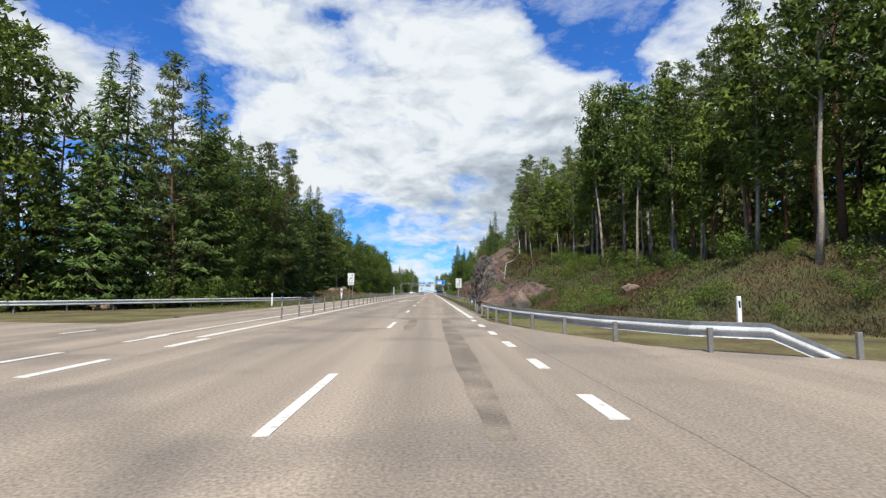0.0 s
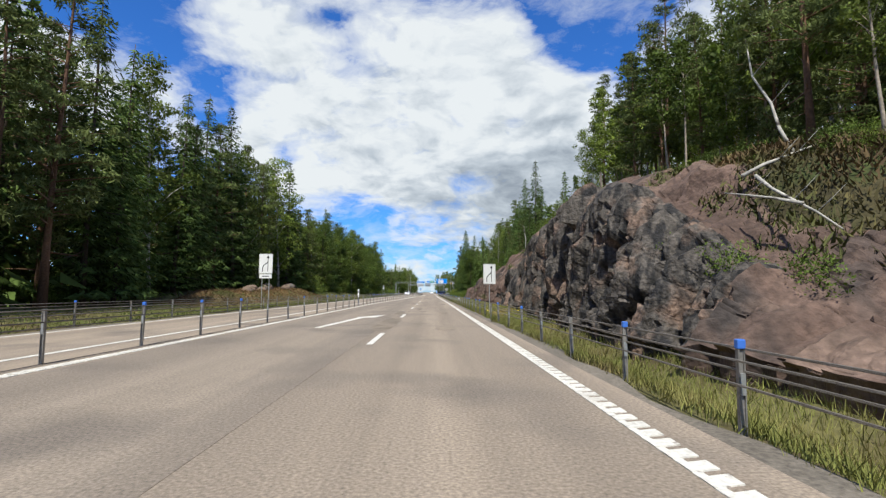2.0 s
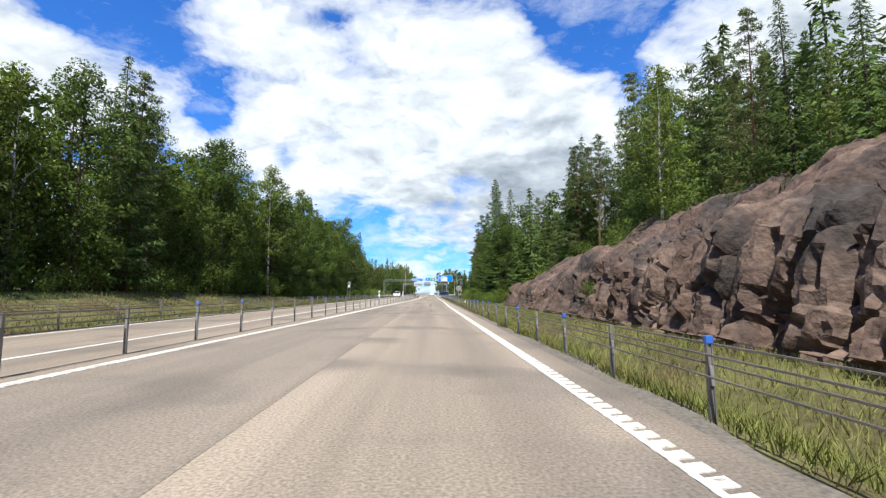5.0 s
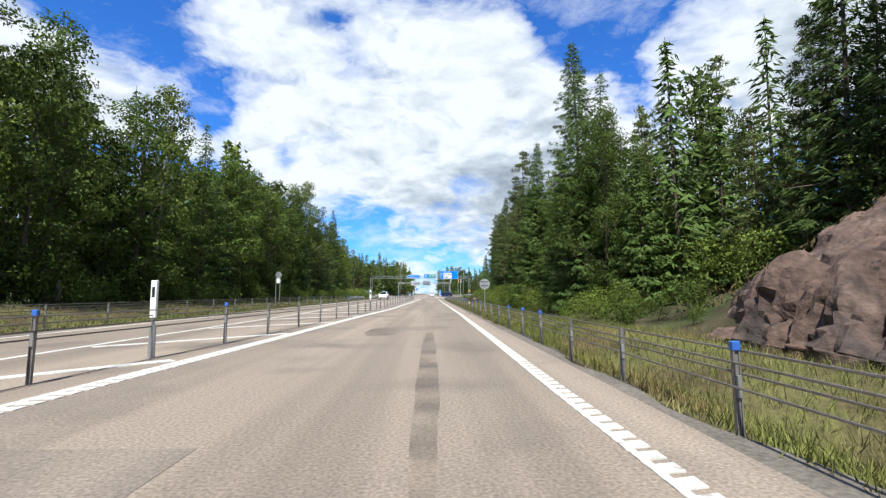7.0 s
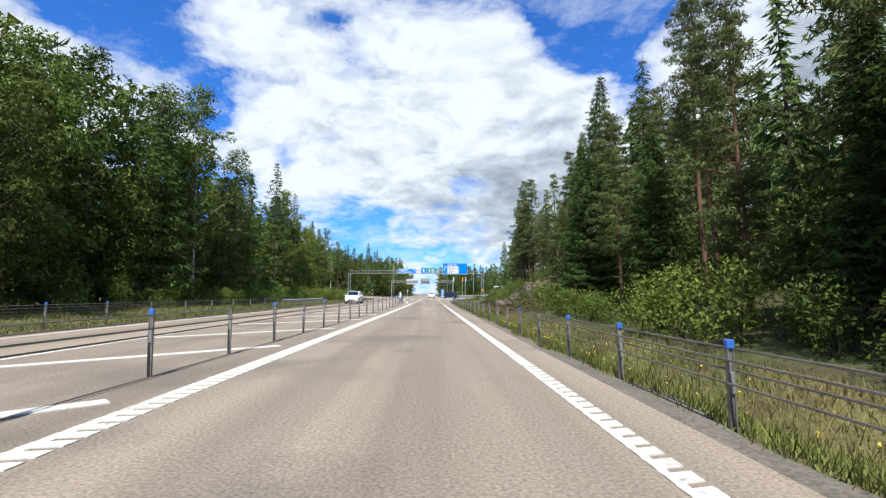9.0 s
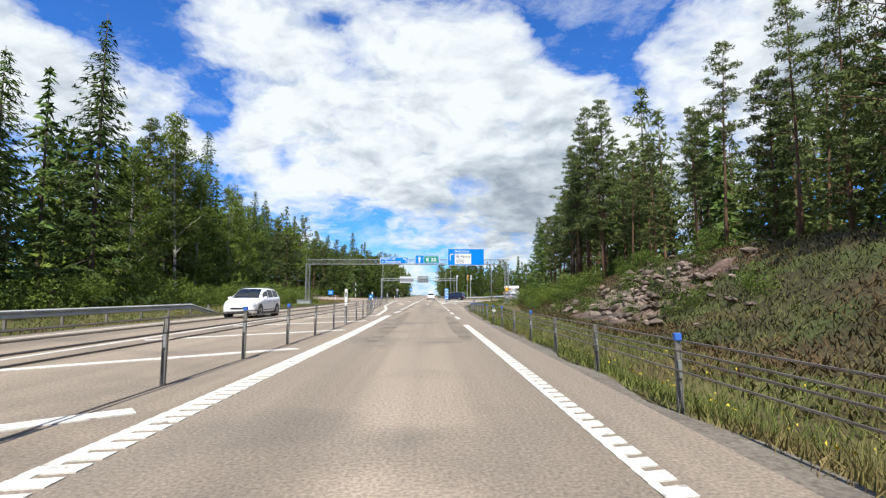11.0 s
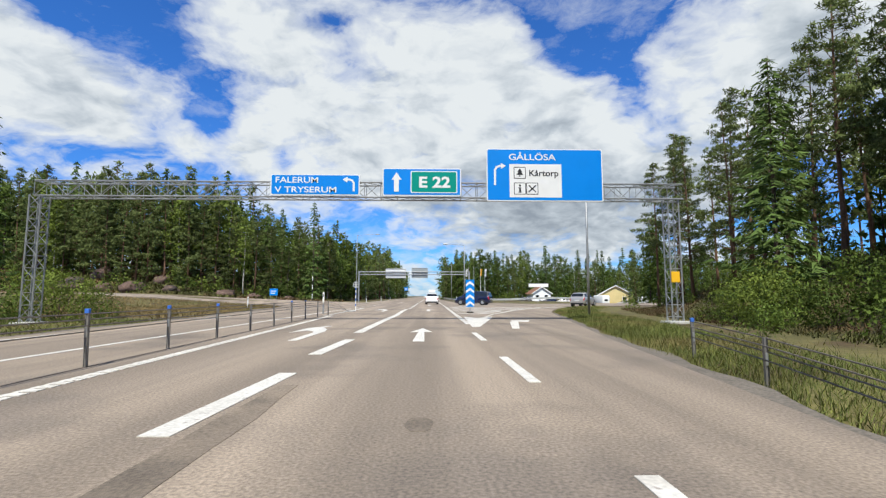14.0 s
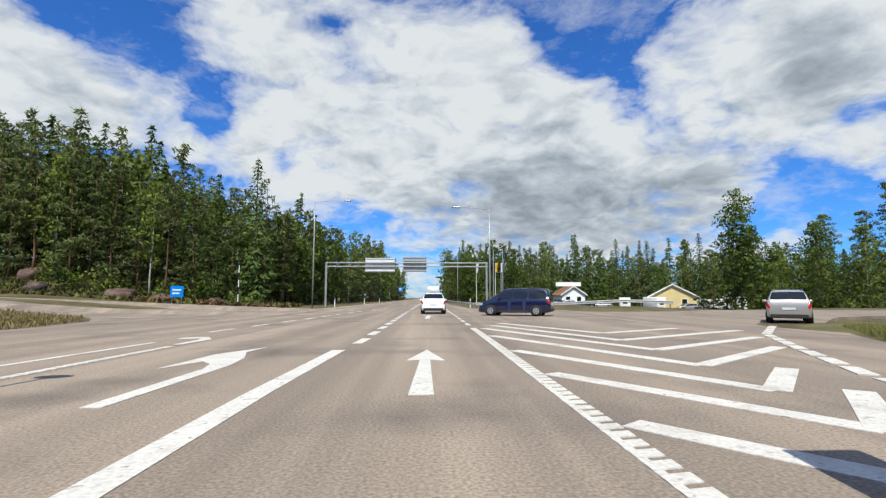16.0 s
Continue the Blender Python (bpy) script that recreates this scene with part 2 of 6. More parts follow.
GRASS_GREEN = material("green_grass", (0.105, 0.130, 0.030), 0.85, island=0.4, spread=0.35, scale=0.4, second=(0.170, 0.150, 0.050), second_at=(0.5, 0.64), through_light=0.3)
GRASS_DRY = material("dry_grass", (0.215, 0.155, 0.068), 0.9, island=0.4, spread=0.35, scale=0.4, second=(0.135, 0.125, 0.040), second_at=(0.5, 0.62), through_light=0.3)
GALVANISED = material("galvanised_steel", (0.352, 0.36, 0.36), 0.5, 0.6, spread=0.15, scale=3, fine=0.15, fine_scale=30)
# weathered steel toned down, so that the cables' shade side is in the colour
CABLE = material("weathered_cable", (0.17, 0.15, 0.13), 0.6, metal=0.5, spread=0.25, scale=2.0, bump=0.6, bump_scale=90)
STEEL_DULL = material("weathered_steel", (0.225, 0.212, 0.195), 0.6, 0.5, spread=0.2, scale=3, fine=0.2, fine_scale=30, thing=0.1)
STEEL_RAIL = material("rail_steel", (0.448, 0.448, 0.432), 0.6, 0.1, spread=0.2, scale=2, fine=0.2, fine_scale=20, stretch=(1, 0.3, 1))
BLUE_CAP = material("blue_plastic", (0.045, 0.13, 0.44), 0.45, thing=0.15)
SIGN_WHITE = material("sign_white", (0.656, 0.656, 0.64), 0.45, spread=0.05, scale=2)
SIGN_BLACK = material("sign_black", (0.02, 0.02, 0.022), 0.5)
SIGN_BLUE = material("sign_blue", (0.004, 0.19, 0.62), 0.4, spread=0.05, scale=1.0)
SIGN_GREEN = material("sign_green", (0.0, 0.225, 0.17), 0.4, spread=0.05, scale=1.0)
SIGN_BACK = material("sign_back_grey", (0.32, 0.344, 0.336), 0.55, 0.2, spread=0.1, scale=2.0)
YELLOW = material("yellow_plastic", (0.75, 0.42, 0.02), 0.5)
FLOWERS = material("yellow_petals", (0.55, 0.42, 0.03), 0.8, island=0.3)
RUBBER = material("rubber", (0.02, 0.02, 0.021), 0.8, fine=0.2)
GLASS_DARK = material("dark_window_glass", (0.012, 0.015, 0.018), 0.06, spec=0.6)
CAR_WHITE = material("white_car_paint", (0.80, 0.80, 0.80), 0.3, coat=0.8, spread=0.02)
CAR_BLUE = material("dark_blue_car_paint", (0.006, 0.010, 0.038), 0.25, coat=0.9)
CAR_SILVER = material("silver_car_paint", (0.42, 0.40, 0.38), 0.35, 0.5, coat=0.8)
PLASTIC_DARK = material("dark_plastic", (0.03, 0.03, 0.032), 0.6)
LAMP_CLEAR = material("clear_lamp_glass", (0.50, 0.52, 0.54), 0.12, 0.3, spec=0.6)
LAMP_RED = material("red_lamp_glass", (0.45, 0.012, 0.012), 0.25)
PLASTER_YELLOW = material("yellow_plaster", (0.62, 0.50, 0.24), 0.85, spread=0.08, scale=0.8)
ROOF_TILE = material("roof_tile", (0.23, 0.12, 0.075), 0.85, spread=0.2, scale=1.0, fine=0.2)
PAINT_PLAIN = material("white_paint", (0.78, 0.78, 0.76), 0.5, spread=0.05, scale=1.0)
CONCRETE = material("concrete", (0.42, 0.41, 0.39), 0.9, spread=0.15, scale=1.5, fine=0.2)


# ---------------------------------------------------------------- mesh helpers
def mesh_of(name, verts, faces, mat, smooth=False):
    me = bpy.data.meshes.new(name)
    me.from_pydata([tuple(v) for v in verts], [], [tuple(f) for f in faces])
    me.materials.append(mat)
    if smooth:
        me.polygons.foreach_set("use_smooth", [True] * len(me.polygons))
    me.update()
    if smooth == "planes":
        me.set_sharp_from_angle(angle=radians(32))
    return me


def from_bm(name, bm, mat, smooth=False):
    me = bpy.data.meshes.new(name)
    bmesh.ops.recalc_face_normals(bm, faces=bm.faces)
    bm.to_mesh(me)
    bm.free()
    me.materials.append(mat)
    if smooth:
        me.polygons.foreach_set("use_smooth", [True] * len(me.polygons))
    return me


def part(name, bm, mat, parent, label="", smooth=False):
    """One mesh object under a thing or a part, from a bmesh or a mesh."""
    me = bm if isinstance(bm, bpy.types.Mesh) else from_bm(name, bm, mat, smooth)
    ob = new(name, me)
    ob.parent = parent
    if label:
        ob["label"] = label
    return ob


def thing(name, m, label, category, group="", kind=""):
    """An empty at the base of a thing, which carries its parts."""
    ob = new(name)
    ob.empty_display_size = 0.2
    ob.matrix_basis = m
    return tagged(ob, label, category, group, kind)


def box(bm, x0, x1, y0, y1, z0, z1, bevel=0.0):
    made = bmesh.ops.create_cube(bm, size=1.0, matrix=Matrix.Translation(((x0 + x1) / 2, (y0 + y1) / 2, (z0 + z1) / 2)) @ Matrix.Diagonal((x1 - x0, y1 - y0, z1 - z0, 1)))
    if bevel:
        edges = list({e for v in made["verts"] for e in v.link_edges})
        bmesh.ops.bevel(bm, geom=edges, offset=bevel, segments=2, affect="EDGES", profile=0.5)
    return bm


def boxes(*rows, bevel=0.0):
    bm = bmesh.new()
    for row in rows:
        box(bm, *row, bevel=bevel)
    return bm


def tube(bm, points, radii, sides=8, cap=True):
    """A round bar along points."""
    points = [Vector(p) for p in points]
    if isinstance(radii, (int, float)):
        radii = [radii] * len(points)
    rings, radii = [], [float(r) for r in radii]
    for i, p in enumerate(points):
        way = (points[min(i + 1, len(points) - 1)] - points[max(i - 1, 0)]).normalized()
        side = way.cross(Vector((0.13, 0.31, 1.0)) if abs(way.z) < 0.95 else Vector((1, 0, 0))).normalized()
        other = way.cross(side)
        rings.append([bm.verts.new(p + radii[i] * (math.cos(a) * side + math.sin(a) * other)) for a in (2 * math.pi * k / sides for k in range(sides))])
    for a, b in zip(rings, rings[1:]):
        for k in range(sides):
            bm.faces.new((a[k], a[(k + 1) % sides], b[(k + 1) % sides], b[k]))
    if cap and sides > 2:
        bm.faces.new(rings[0][::-1])
        bm.faces.new(rings[-1])
    return bm


def bar(points, radii, sides=8):
    return tube(bmesh.new(), points, radii, sides)


def plate(outline, y0, y1, bm=None):
    """A flat plate in the x-z plane, from y0 to y1 thick."""
    bm = bm or bmesh.new()
    front = [bm.verts.new((x, y0, z)) for x, z in outline]
    back = [bm.verts.new((x, y1, z)) for x, z in outline]
    bm.faces.new(front)
    bm.faces.new(back[::-1])
    n = len(outline)
    for i in range(n):
        bm.faces.new((front[i], back[i], back[(i + 1) % n], front[(i + 1) % n]))
    return bm


def slab(outline, z0, z1, bm=None):
    """A flat plate in the x-y plane, from z0 to z1."""
    bm = bm or bmesh.new()
    low = [bm.verts.new((x, y, z0)) for x, y in outline]
    top = [bm.verts.new((x, y, z1)) for x, y in outline]
    bm.faces.new(top)
    n = len(outline)
    for i in range(n):
        bm.faces.new((low[i], low[(i + 1) % n], top[(i + 1) % n], top[i]))
    return bm


def blend(v, a, b):
    """0 below a, 1 above b, smooth between."""
    t = np.clip((np.asarray(v, float) - a) / (b - a), 0, 1)
    return t * t * (3 - 2 * t)


def line_at(y, *knots):
    """The x of a line that runs along the road, straight between knots (y, x)."""
    return float(np.interp(y, [k[0] for k in knots], [k[1] for k in knots]))


# ---------------------------------------------------------------- lie of the land
WAVES = [(random.uniform(0.05, 0.5), random.uniform(0, 6.28), random.uniform(0, 6.28)) for _ in range(10)]


def rough_land(x, y):
    """Gentle unevenness, about one metre from top to bottom."""
    out = 0
    for k, turn, shift in WAVES:
        out = out + np.sin(k * (np.cos(turn) * x + np.sin(turn) * y) + shift) * 0.05 / (k + 0.08)
    return out


def out(x):
    """Widens the plan beyond the carriageway: distance from the lane, to its true place."""
    return np.interp(x, [-150, -18, -15, -12.5, 0, 3.3, 5, 8, 150], [-167.9, -20.1, -15.9, -11.6, 0, 3.05, 5.2, 8.95, 167.9])


def right_foot(y):
    """Where the bank to the right of the road begins."""
    return np.interp(y, [-37, 25, 33, 46.5, 66.6, 73.4, 82, 92, 98, 128, 154, 178, 191.6, 245, 252, 275, 300, 312, 330, 340], [33, 33, 16.8, 6.45, 6.0, 6.0, 6.1, 6.7, 7.5, 8.1, 8.5, 8.7, 6.45, 6.45, 7.7, 8.95, 12.9, 15.1, 19, 51])


def right_rise(y):
    return 1.07 * np.interp(y, [-37, 41.6, 66.6, 72, 76.9, 95, 112, 120, 128, 138, 154.3, 178.2, 189.7, 203, 225, 245.1, 255, 270, 290, 305, 318, 332, 342], [4.5, 4.0, 3.4, 4.0, 4.8, 6.8, 10.5, 9.0, 6.4, 4.6, 4.4, 4.4, 1.2, 1.3, 2.0, 3.0, 3.6, 3.6, 2.2, 3.4, 3.3, 2.6, 0.0])


def right_width(y):
    """How far the bank takes to rise: narrow where the rock is cut."""
    return 1.12 * np.interp(y, [-37, 58.2, 66, 72, 76.9, 92, 112, 120, 128, 138, 145.5, 161.4, 178.2, 186.8, 250, 270, 300, 330], [16, 13, 8.5, 5.5, 3.2, 3.8, 8.5, 7.5, 5.0, 3.4, 3.6, 6.5, 6.0, 10, 8, 7, 7, 10])


def right_cut(y):
    """Height of the sheer foot of the rock."""
    return 2.5 * blend(y, 71, 78) * (1 - blend(y, 150, 160)) + 2.1 * blend(y, 76, 82) * (1 - blend(y, 100, 110)) + 1.4 * blend(y, 148, 156) * (1 - blend(y, 176, 182))


def side_lift(x, y):
    """The side road climbs gently away from the main road."""
    return 1.7 * blend(-np.asarray(x, float), 17, 54) * blend(y, 335, 354) * (1 - blend(y, 480, 600))


def land(x, y):
    """Height of the ground."""
    x, y = np.asarray(x, float), np.asarray(y, float)
    u = x - right_foot(y)
    rise = right_rise(y)
    cut = right_cut(y)
    up = cut * blend(u, 0, 1.1) + blend(u, 0.6 * blend(cut, 0, 2), right_width(y)) * (rise - cut) + np.clip(u - right_width(y), 0, 60) * (0.05 + 0.07 * (1 - blend(y, 165, 205))) * blend(rise, 0.3, 2)
    ditch = -0.35 * np.exp(-((x - 4.4) / 0.9) ** 2) * (1 - blend(y, 285, 300)) * blend(y, 46, 54)
    right = np.where(x > 2.8, up + ditch, 0)
    far_dip = -1.5 * blend(x, 22, 48) * blend(y, 372, 400)
    # to the left: a strip, then the wooded edge; a hill behind the side road
    v = -x - 14.6
    hill = side_lift(x, y) + blend(-x, 24, 56) * 5.5 * blend(y, 381, 394) * (1 - blend(y, 470, 640))
    left = np.where(x < -14.0, blend(v, -0.5, 5.5) * blend(y, 64, 78) * (1 - 0.75 * blend(y, 232, 252)) * (0.9 + 0.5 * np.sin(y * 0.05)) * (1 - blend(y, 285, 300)) + 0.9 * blend(v, 1.4, 3.2) * blend(y, 100, 107) * (1 - blend(y, 128, 140)) + hill, 0)
    calm = blend(np.abs(x + 4), 13, 24)
    return right + left + far_dip + rough_land(x, y) * calm * 0.35 - 0.07 - 0.12 * blend(x, 2.75, 3.5) * (1 - blend(y, 288, 300)) * blend(y, 42, 52)


def land_at(x, y):
    return float(land(x, y))


# ---------------------------------------------------------------- ground and roads
def make_ground():
    xs = np.concatenate([[-2500, -1200, -600, -300, -180, -120], np.arange(-90, -30, 4.0), np.arange(-30, 3, 1.5), np.arange(3, 16, 0.5), np.arange(16, 40, 1.5),
                         np.arange(40, 100, 5.0), [120, 180, 300, 600, 1200, 2500]])
    ys = np.concatenate([[-2500, -900, -300, -120], np.arange(-60, 400, 1.25), np.arange(400, 640, 6.0), [700, 800, 1000, 1300, 1800, 3000]])
    X, Y = np.meshgrid(xs, ys)
    Z = land(X, Y)
    n = len(xs)
    verts = np.stack([X, Y, Z], -1).reshape(-1, 3)
    faces = [(j * n + i, j * n + i + 1, (j + 1) * n + i + 1, (j + 1) * n + i) for j in range(len(ys) - 1) for i in range(n - 1)]
    me = mesh_of("ground", verts, faces, GRASS_GROUND, True)
    me.materials.append(FOREST_FLOOR)
    wooded = ((X > right_foot(Y) - 0.3) & (Y > 28) & (Y < 305) | (X < -18.5) & (Y > 60) & (Y < 300) | (np.abs(X) > 130)).ravel()
    me.polygons.foreach_set("material_index", [int(wooded[f[0]]) for f in faces])
    tagged(new("ground", me), "green and brown grassy roadside ground with heath", "ground", kind="structure")


def road_right(y):
    return line_at(y, (-201.8, 2.35), (253.2, 2.35), (268.2, 2.54), (280.2, 3.05), (290.2, 3.69), (300.4, 5.17), (309.8, 6.83), (317.4, 8.12), (322.9, 9.23), (329.4, 11.17), (334, 13.75), (340.4, 18), (347.8, 24.92), (351.1, 31.38), (354.4, 73.84),
                   (364.3, 73.84), (365.2, 27.69), (366.8, 8.31), (372.6, 4.8), (402.3, 3.88), (2117.5, 3.88))


def road_left(y):
    return line_at(y, (-201.8, -11.8), (116.2, -11.8), (148.2, -12.0), (298.3, -12.2), (315.5, -13.11), (331.2, -15.88), (338.6, -16.06), (344.5, -17.54), (349.5, -21.23), (352, -27.69), (354.4, -41.54), (356.1, -78.45), (366, -78.45), (366.8, -31.38), (368.5, -18.46), (372.6, -12.18), (2117.5, -12.18))


def strip(left, right, y0, y1, step, z, thick=0.05, across=1):
    """A band along the road between two lines, as one closed sheet."""
    ys = np.append(np.arange(y0, y1, step), y1)
    verts, faces = [], []
    for y in ys:
        l, r = left(y), right(y)
        lift = (lambda x: float(side_lift(x, y))) if y > 330 else (lambda x: 0.0)
        row = [l + (r - l) * k / across for k in range(across + 1)]
        verts += [(l, y, z - thick + lift(l))] + [(x, y, z + lift(x)) for x in row] + [(r, y, z - thick)]
    n = across + 3
    for j in range(len(ys) - 1):
        for k in range(n - 1):
            a = j * n + k
            faces.append((a, a + 1, a + n + 1, a + n))
    return verts, faces


make_ground()
v, f = strip(road_left, road_right, -60, 470, 2.0, 0.0, 0.3, 20)
road = tagged(new("road", mesh_of("road", v, f, ASPHALT)), "grey weathered asphalt main road", "road", kind="structure")
v, f = strip(lambda y: -12.2, lambda y: 3.9, 470, 2200, 100.0, 0.0, 0.3, 1)
part("road_ahead", mesh_of("road_ahead", v, f, ASPHALT), None, road)
side = slab([(2.22, 42.8), (2.22, 9.8), (55.38, 3.2), (55.38, 16.4), (16.61, 24.24), (8.31, 30.84), (4.8, 33.73), (3.51, 37.44)], -0.3, 0.004)
tagged(new("road_side_right", from_bm("road_side_right", side, ASPHALT)), "asphalt side road that joins the main road", "road", kind="structure")
side = slab([(-10.15, 41.15), (-64.61, 52.7), (-64.61, 42.8), (-20.31, 29.6), (-10.15, 14.75)][::-1], -0.3, 0.004)
tagged(new("road_side_left", from_bm("road_side_left", side, ASPHALT)), "asphalt side road that joins the main road", "road", kind="structure")


# road paint: lines stand 4 mm proud of the asphalt
def dash(x0, y0, x1, y1, width, z=0.008):
    """A painted bar from one point to another."""
    way = Vector((x1 - x0, y1 - y0, 0)).normalized()
    side = Vector((way.y, -way.x, 0)) * width / 2
    a, b = Vector((x0, y0, 0)), Vector((x1, y1, 0))
    return slab([tuple((p + s).xy) for p, s in ((a, -side), (a, side), (b, side), (b, -side))], 0.0, z)


def painted(outline, z=0.008):
    return slab(outline, 0.0, z)


def mark(bm, name="road_marking", label=""):
    return part(name, bm, PAINT_WHITE, road, label)


def edge_line(knots, width, name="edge_line", blocks=False, step=0.26):
    """A line along the road; blocks: a comb of raised bars, as on the inside of the hard edge."""
    bm = bmesh.new()
    for (y0, x0), (y1, x1) in zip(knots, knots[1:]):
        if not blocks:
            slab([(x0 - width / 2, y0), (x0 + width / 2, y0), (x1 + width / 2, y1), (x1 - width / 2, y1)], 0.0, 0.008, bm)
            continue
        n = max(1, int((y1 - y0) / step))
        for i in range(n):
            a, b = i / n, (i + 0.66) / n
            xa, xb = x0 + (x1 - x0) * a, x0 + (x1 - x0) * b
            ya, yb = y0 + (y1 - y0) * a, y0 + (y1 - y0) * b
            slab([(xa - width / 2, ya), (xa + width / 2, ya + 0.05), (xb + width / 2, yb + 0.05), (xb - width / 2, yb)], 0.0, 0.010, bm)
        slab([(x0 - width / 2, y0), (x0 - width / 6, y0), (x1 - width / 6, y1), (x1 - width / 2, y1)], 0.0, 0.006, bm)
    ob = mark(bm, name)
    return ob


RIGHT_LINE = [(45, 1.84), (117, 1.87), (150, 1.7), (170, 1.6), (177, 1.64), (192, 1.71), (251, 1.46), (257, 1.44)]
LEFT_LINE = [(36, -6.1), (116, -6.1), (148, -5.0)]
TAPER_LINE = [(148, -5.0), (170, -4.44), (178, -4.12), (189, -3.78), (195, -3.45), (203, -3.1), (252, -2.4), (266, -2.42)]
MEDIAN = [(36, -6.75), (53, -6.5), (115, -6.5), (150, -5.75), (171, -5.3), (178, -4.85), (199, -4.25), (252, -3.42), (260, -3.46), (265, -3.6), (272, -4.2), (278, -4.9), (284, -5.3), (300, -6.1), (312, -6.5), (322, -6.35)]
edge_line(RIGHT_LINE, 0.22, blocks=True)
edge_line(LEFT_LINE, 0.24, blocks=True)
edge_line(TAPER_LINE, 0.34, blocks=True)
for y in np.arange(-8.85, 130, 12.0):
    mark(dash(-1.42, y, -1.42, y + 3.05, 0.14))
for y in np.arange(18.6, 45, 3.0):
    mark(dash(1.78, y, 1.78, y + 1.1, 0.19))
# before the junction: the lanes part
for y in (270.4, 277.4, 284.4, 290.6, 296.4):
    mark(dash(-2.36, y, -2.2, y + 3.4, 0.28))
for y in np.arange(261.6, 301, 6.3):
    mark(dash(1.47, y, 1.45, y + 2.8, 0.17))
edge_line([(266, -3.1), (276.5, -3.55), (283, -4.1), (291, -5.0), (316, -6.0)], 0.24, blocks=True)
edge_line([(302.3, -2.34), (309, -2.26), (317, -2.08), (325, -2.16), (330, -2.08)], 0.3)
for y in np.arange(331.6, 402, 3.0):
    mark(dash(-1.9, y, -1.85, y + 1.6, 0.26))
edge_line([(402, -1.85), (750, -1.85)], 0.18)
edge_line([(307, 1.66), (325, 1.68), (338, 1.74)], 0.24, blocks=True)
for y in np.arange(340, 362, 3.0):
    mark(dash(1.74, y, 1.74, y + 1.5, 0.18))
edge_line([(362, 1.72), (750, 1.72)], 0.18)


def arrow_ahead(x, y):
    mark(painted([(x - 0.16, y), (x + 0.16, y), (x + 0.12, y + 3.4), (x + 0.40, y + 3.3), (x + 0.05, y + 5.2), (x - 0.34, y + 3.3), (x - 0.08, y + 3.4)]), "arrow_marking")


def arrow_turn(x, y, s):
    """s: -1 turns left, 1 turns right."""
    shape = [(-0.15 * s, 0), (-0.2 * s, 3.7), (0.0, 4.9), (0.42 * s, 6.0), (0.3 * s, 7.2), (1.05 * s, 5.6), (1.15 * s, 3.2), (0.72 * s, 4.3), (0.35 * s, 3.9), (0.15 * s, 3.2), (0.15 * s, 0)]
    shape = [(x + 0.8 * a, y + 0.9 * b) for a, b in shape]
    mark(painted(shape if s < 0 else shape[::-1]), "arrow_marking")


for y in (299.2, 324.8, 346.8):
    arrow_ahead(-0.3 if y < 310 else -0.1, y)
for y in (299.5, 324.2):
    arrow_turn(-3.7, y, -1)
mark(painted([(3.05, 304.15), (3.32, 304.15), (4.15, 308.94), (4.57, 308.69), (4.98, 310.34), (3.97, 310.01), (3.9, 309.1), (3.74, 308.85)]), "arrow_marking")
# painted island between the road ahead and the turning lane
mark(painted([(1.65, 305.2), (1.96, 305.2), (2.25, 306.72), (2.69, 309), (3.23, 311.85), (3.63, 314.32), (2.6, 312.8), (1.96, 314.32), (1.82, 309.95)]), "island_nose_marking")
for points in ([(1.89, 320.1), (3.07, 318.45), (4.66, 320.68)], [(1.94, 323.4), (3.75, 321.18), (5.54, 323.81)], [(1.94, 326.46), (4.15, 323.07), (5.54, 324.89)], [(1.94, 329.84), (4.52, 324.97), (6.09, 326.87)], [(1.98, 334.13), (4.85, 327.28), (8.58, 330.41)], [(2.12, 337.76), (5.26, 329.84), (10.06, 333.3)],
               [(2.77, 339.74), (5.45, 332.39), (11.45, 336.36)], [(3.32, 341.72), (5.91, 335.12), (9.69, 337.59)]):
    for k, ((x0, y0), (x1, y1)) in enumerate(zip(points, points[1:])):
        mark(dash(x0, y0, x1, y1, 0.34, 0.008 + 0.004 * k), "hatch_marking")
exit_line = [(3.05, 313.17), (3.78, 316.39), (4.25, 318.29), (4.94, 320.1), (6.83, 326.12), (8.68, 329.84), (11.08, 334.38), (14.77, 339.16)]
for (x0, y0), (x1, y1) in zip(exit_line, exit_line[1:]):
    n = max(1, int(math.hypot(x1 - x0, y1 - y0) / 1.2))
    for k in range(n):
        a, b = k / n, (k + 0.72) / n
        mark(dash(x0 + (x1 - x0) * a, y0 + (y1 - y0) * a, x0 + (x1 - x0) * b, y0 + (y1 - y0) * b, 0.28 if y0 > 320 else 0.14, 0.018), "edge_line")
# opposite lanes
edge_line([(36, -7.45), (83, -7.5), (114, -7.65), (173, -7.85), (300, -7.95), (324, -7.7), (332, -7.4)], 0.17)
edge_line([(-60, -11.4), (14, -11.4)], 0.15)
edge_line([(58, -11.4), (150, -11.5), (300, -11.6), (315, -11.7)], 0.15)
edge_line([(362, -11.4), (750, -11.4)], 0.15)
edge_line([(316, -6.4), (331, -6.4)], 0.2, blocks=True)
mark(painted([(-6.4, 331.5), (-6.3, 333.0), (-6.8, 333.9), (-7.4, 333.6), (-7.4, 333.2), (-6.8, 333.4), (-6.6, 332.8), (-6.6, 331.5)]), "island_nose_marking")
for k in range(12):
    y = 336 + 3.5 * k
    mark(dash(-7.7 + 0.22 * k, y, -7.6 + 0.22 * k, y + 1.8, 0.18))
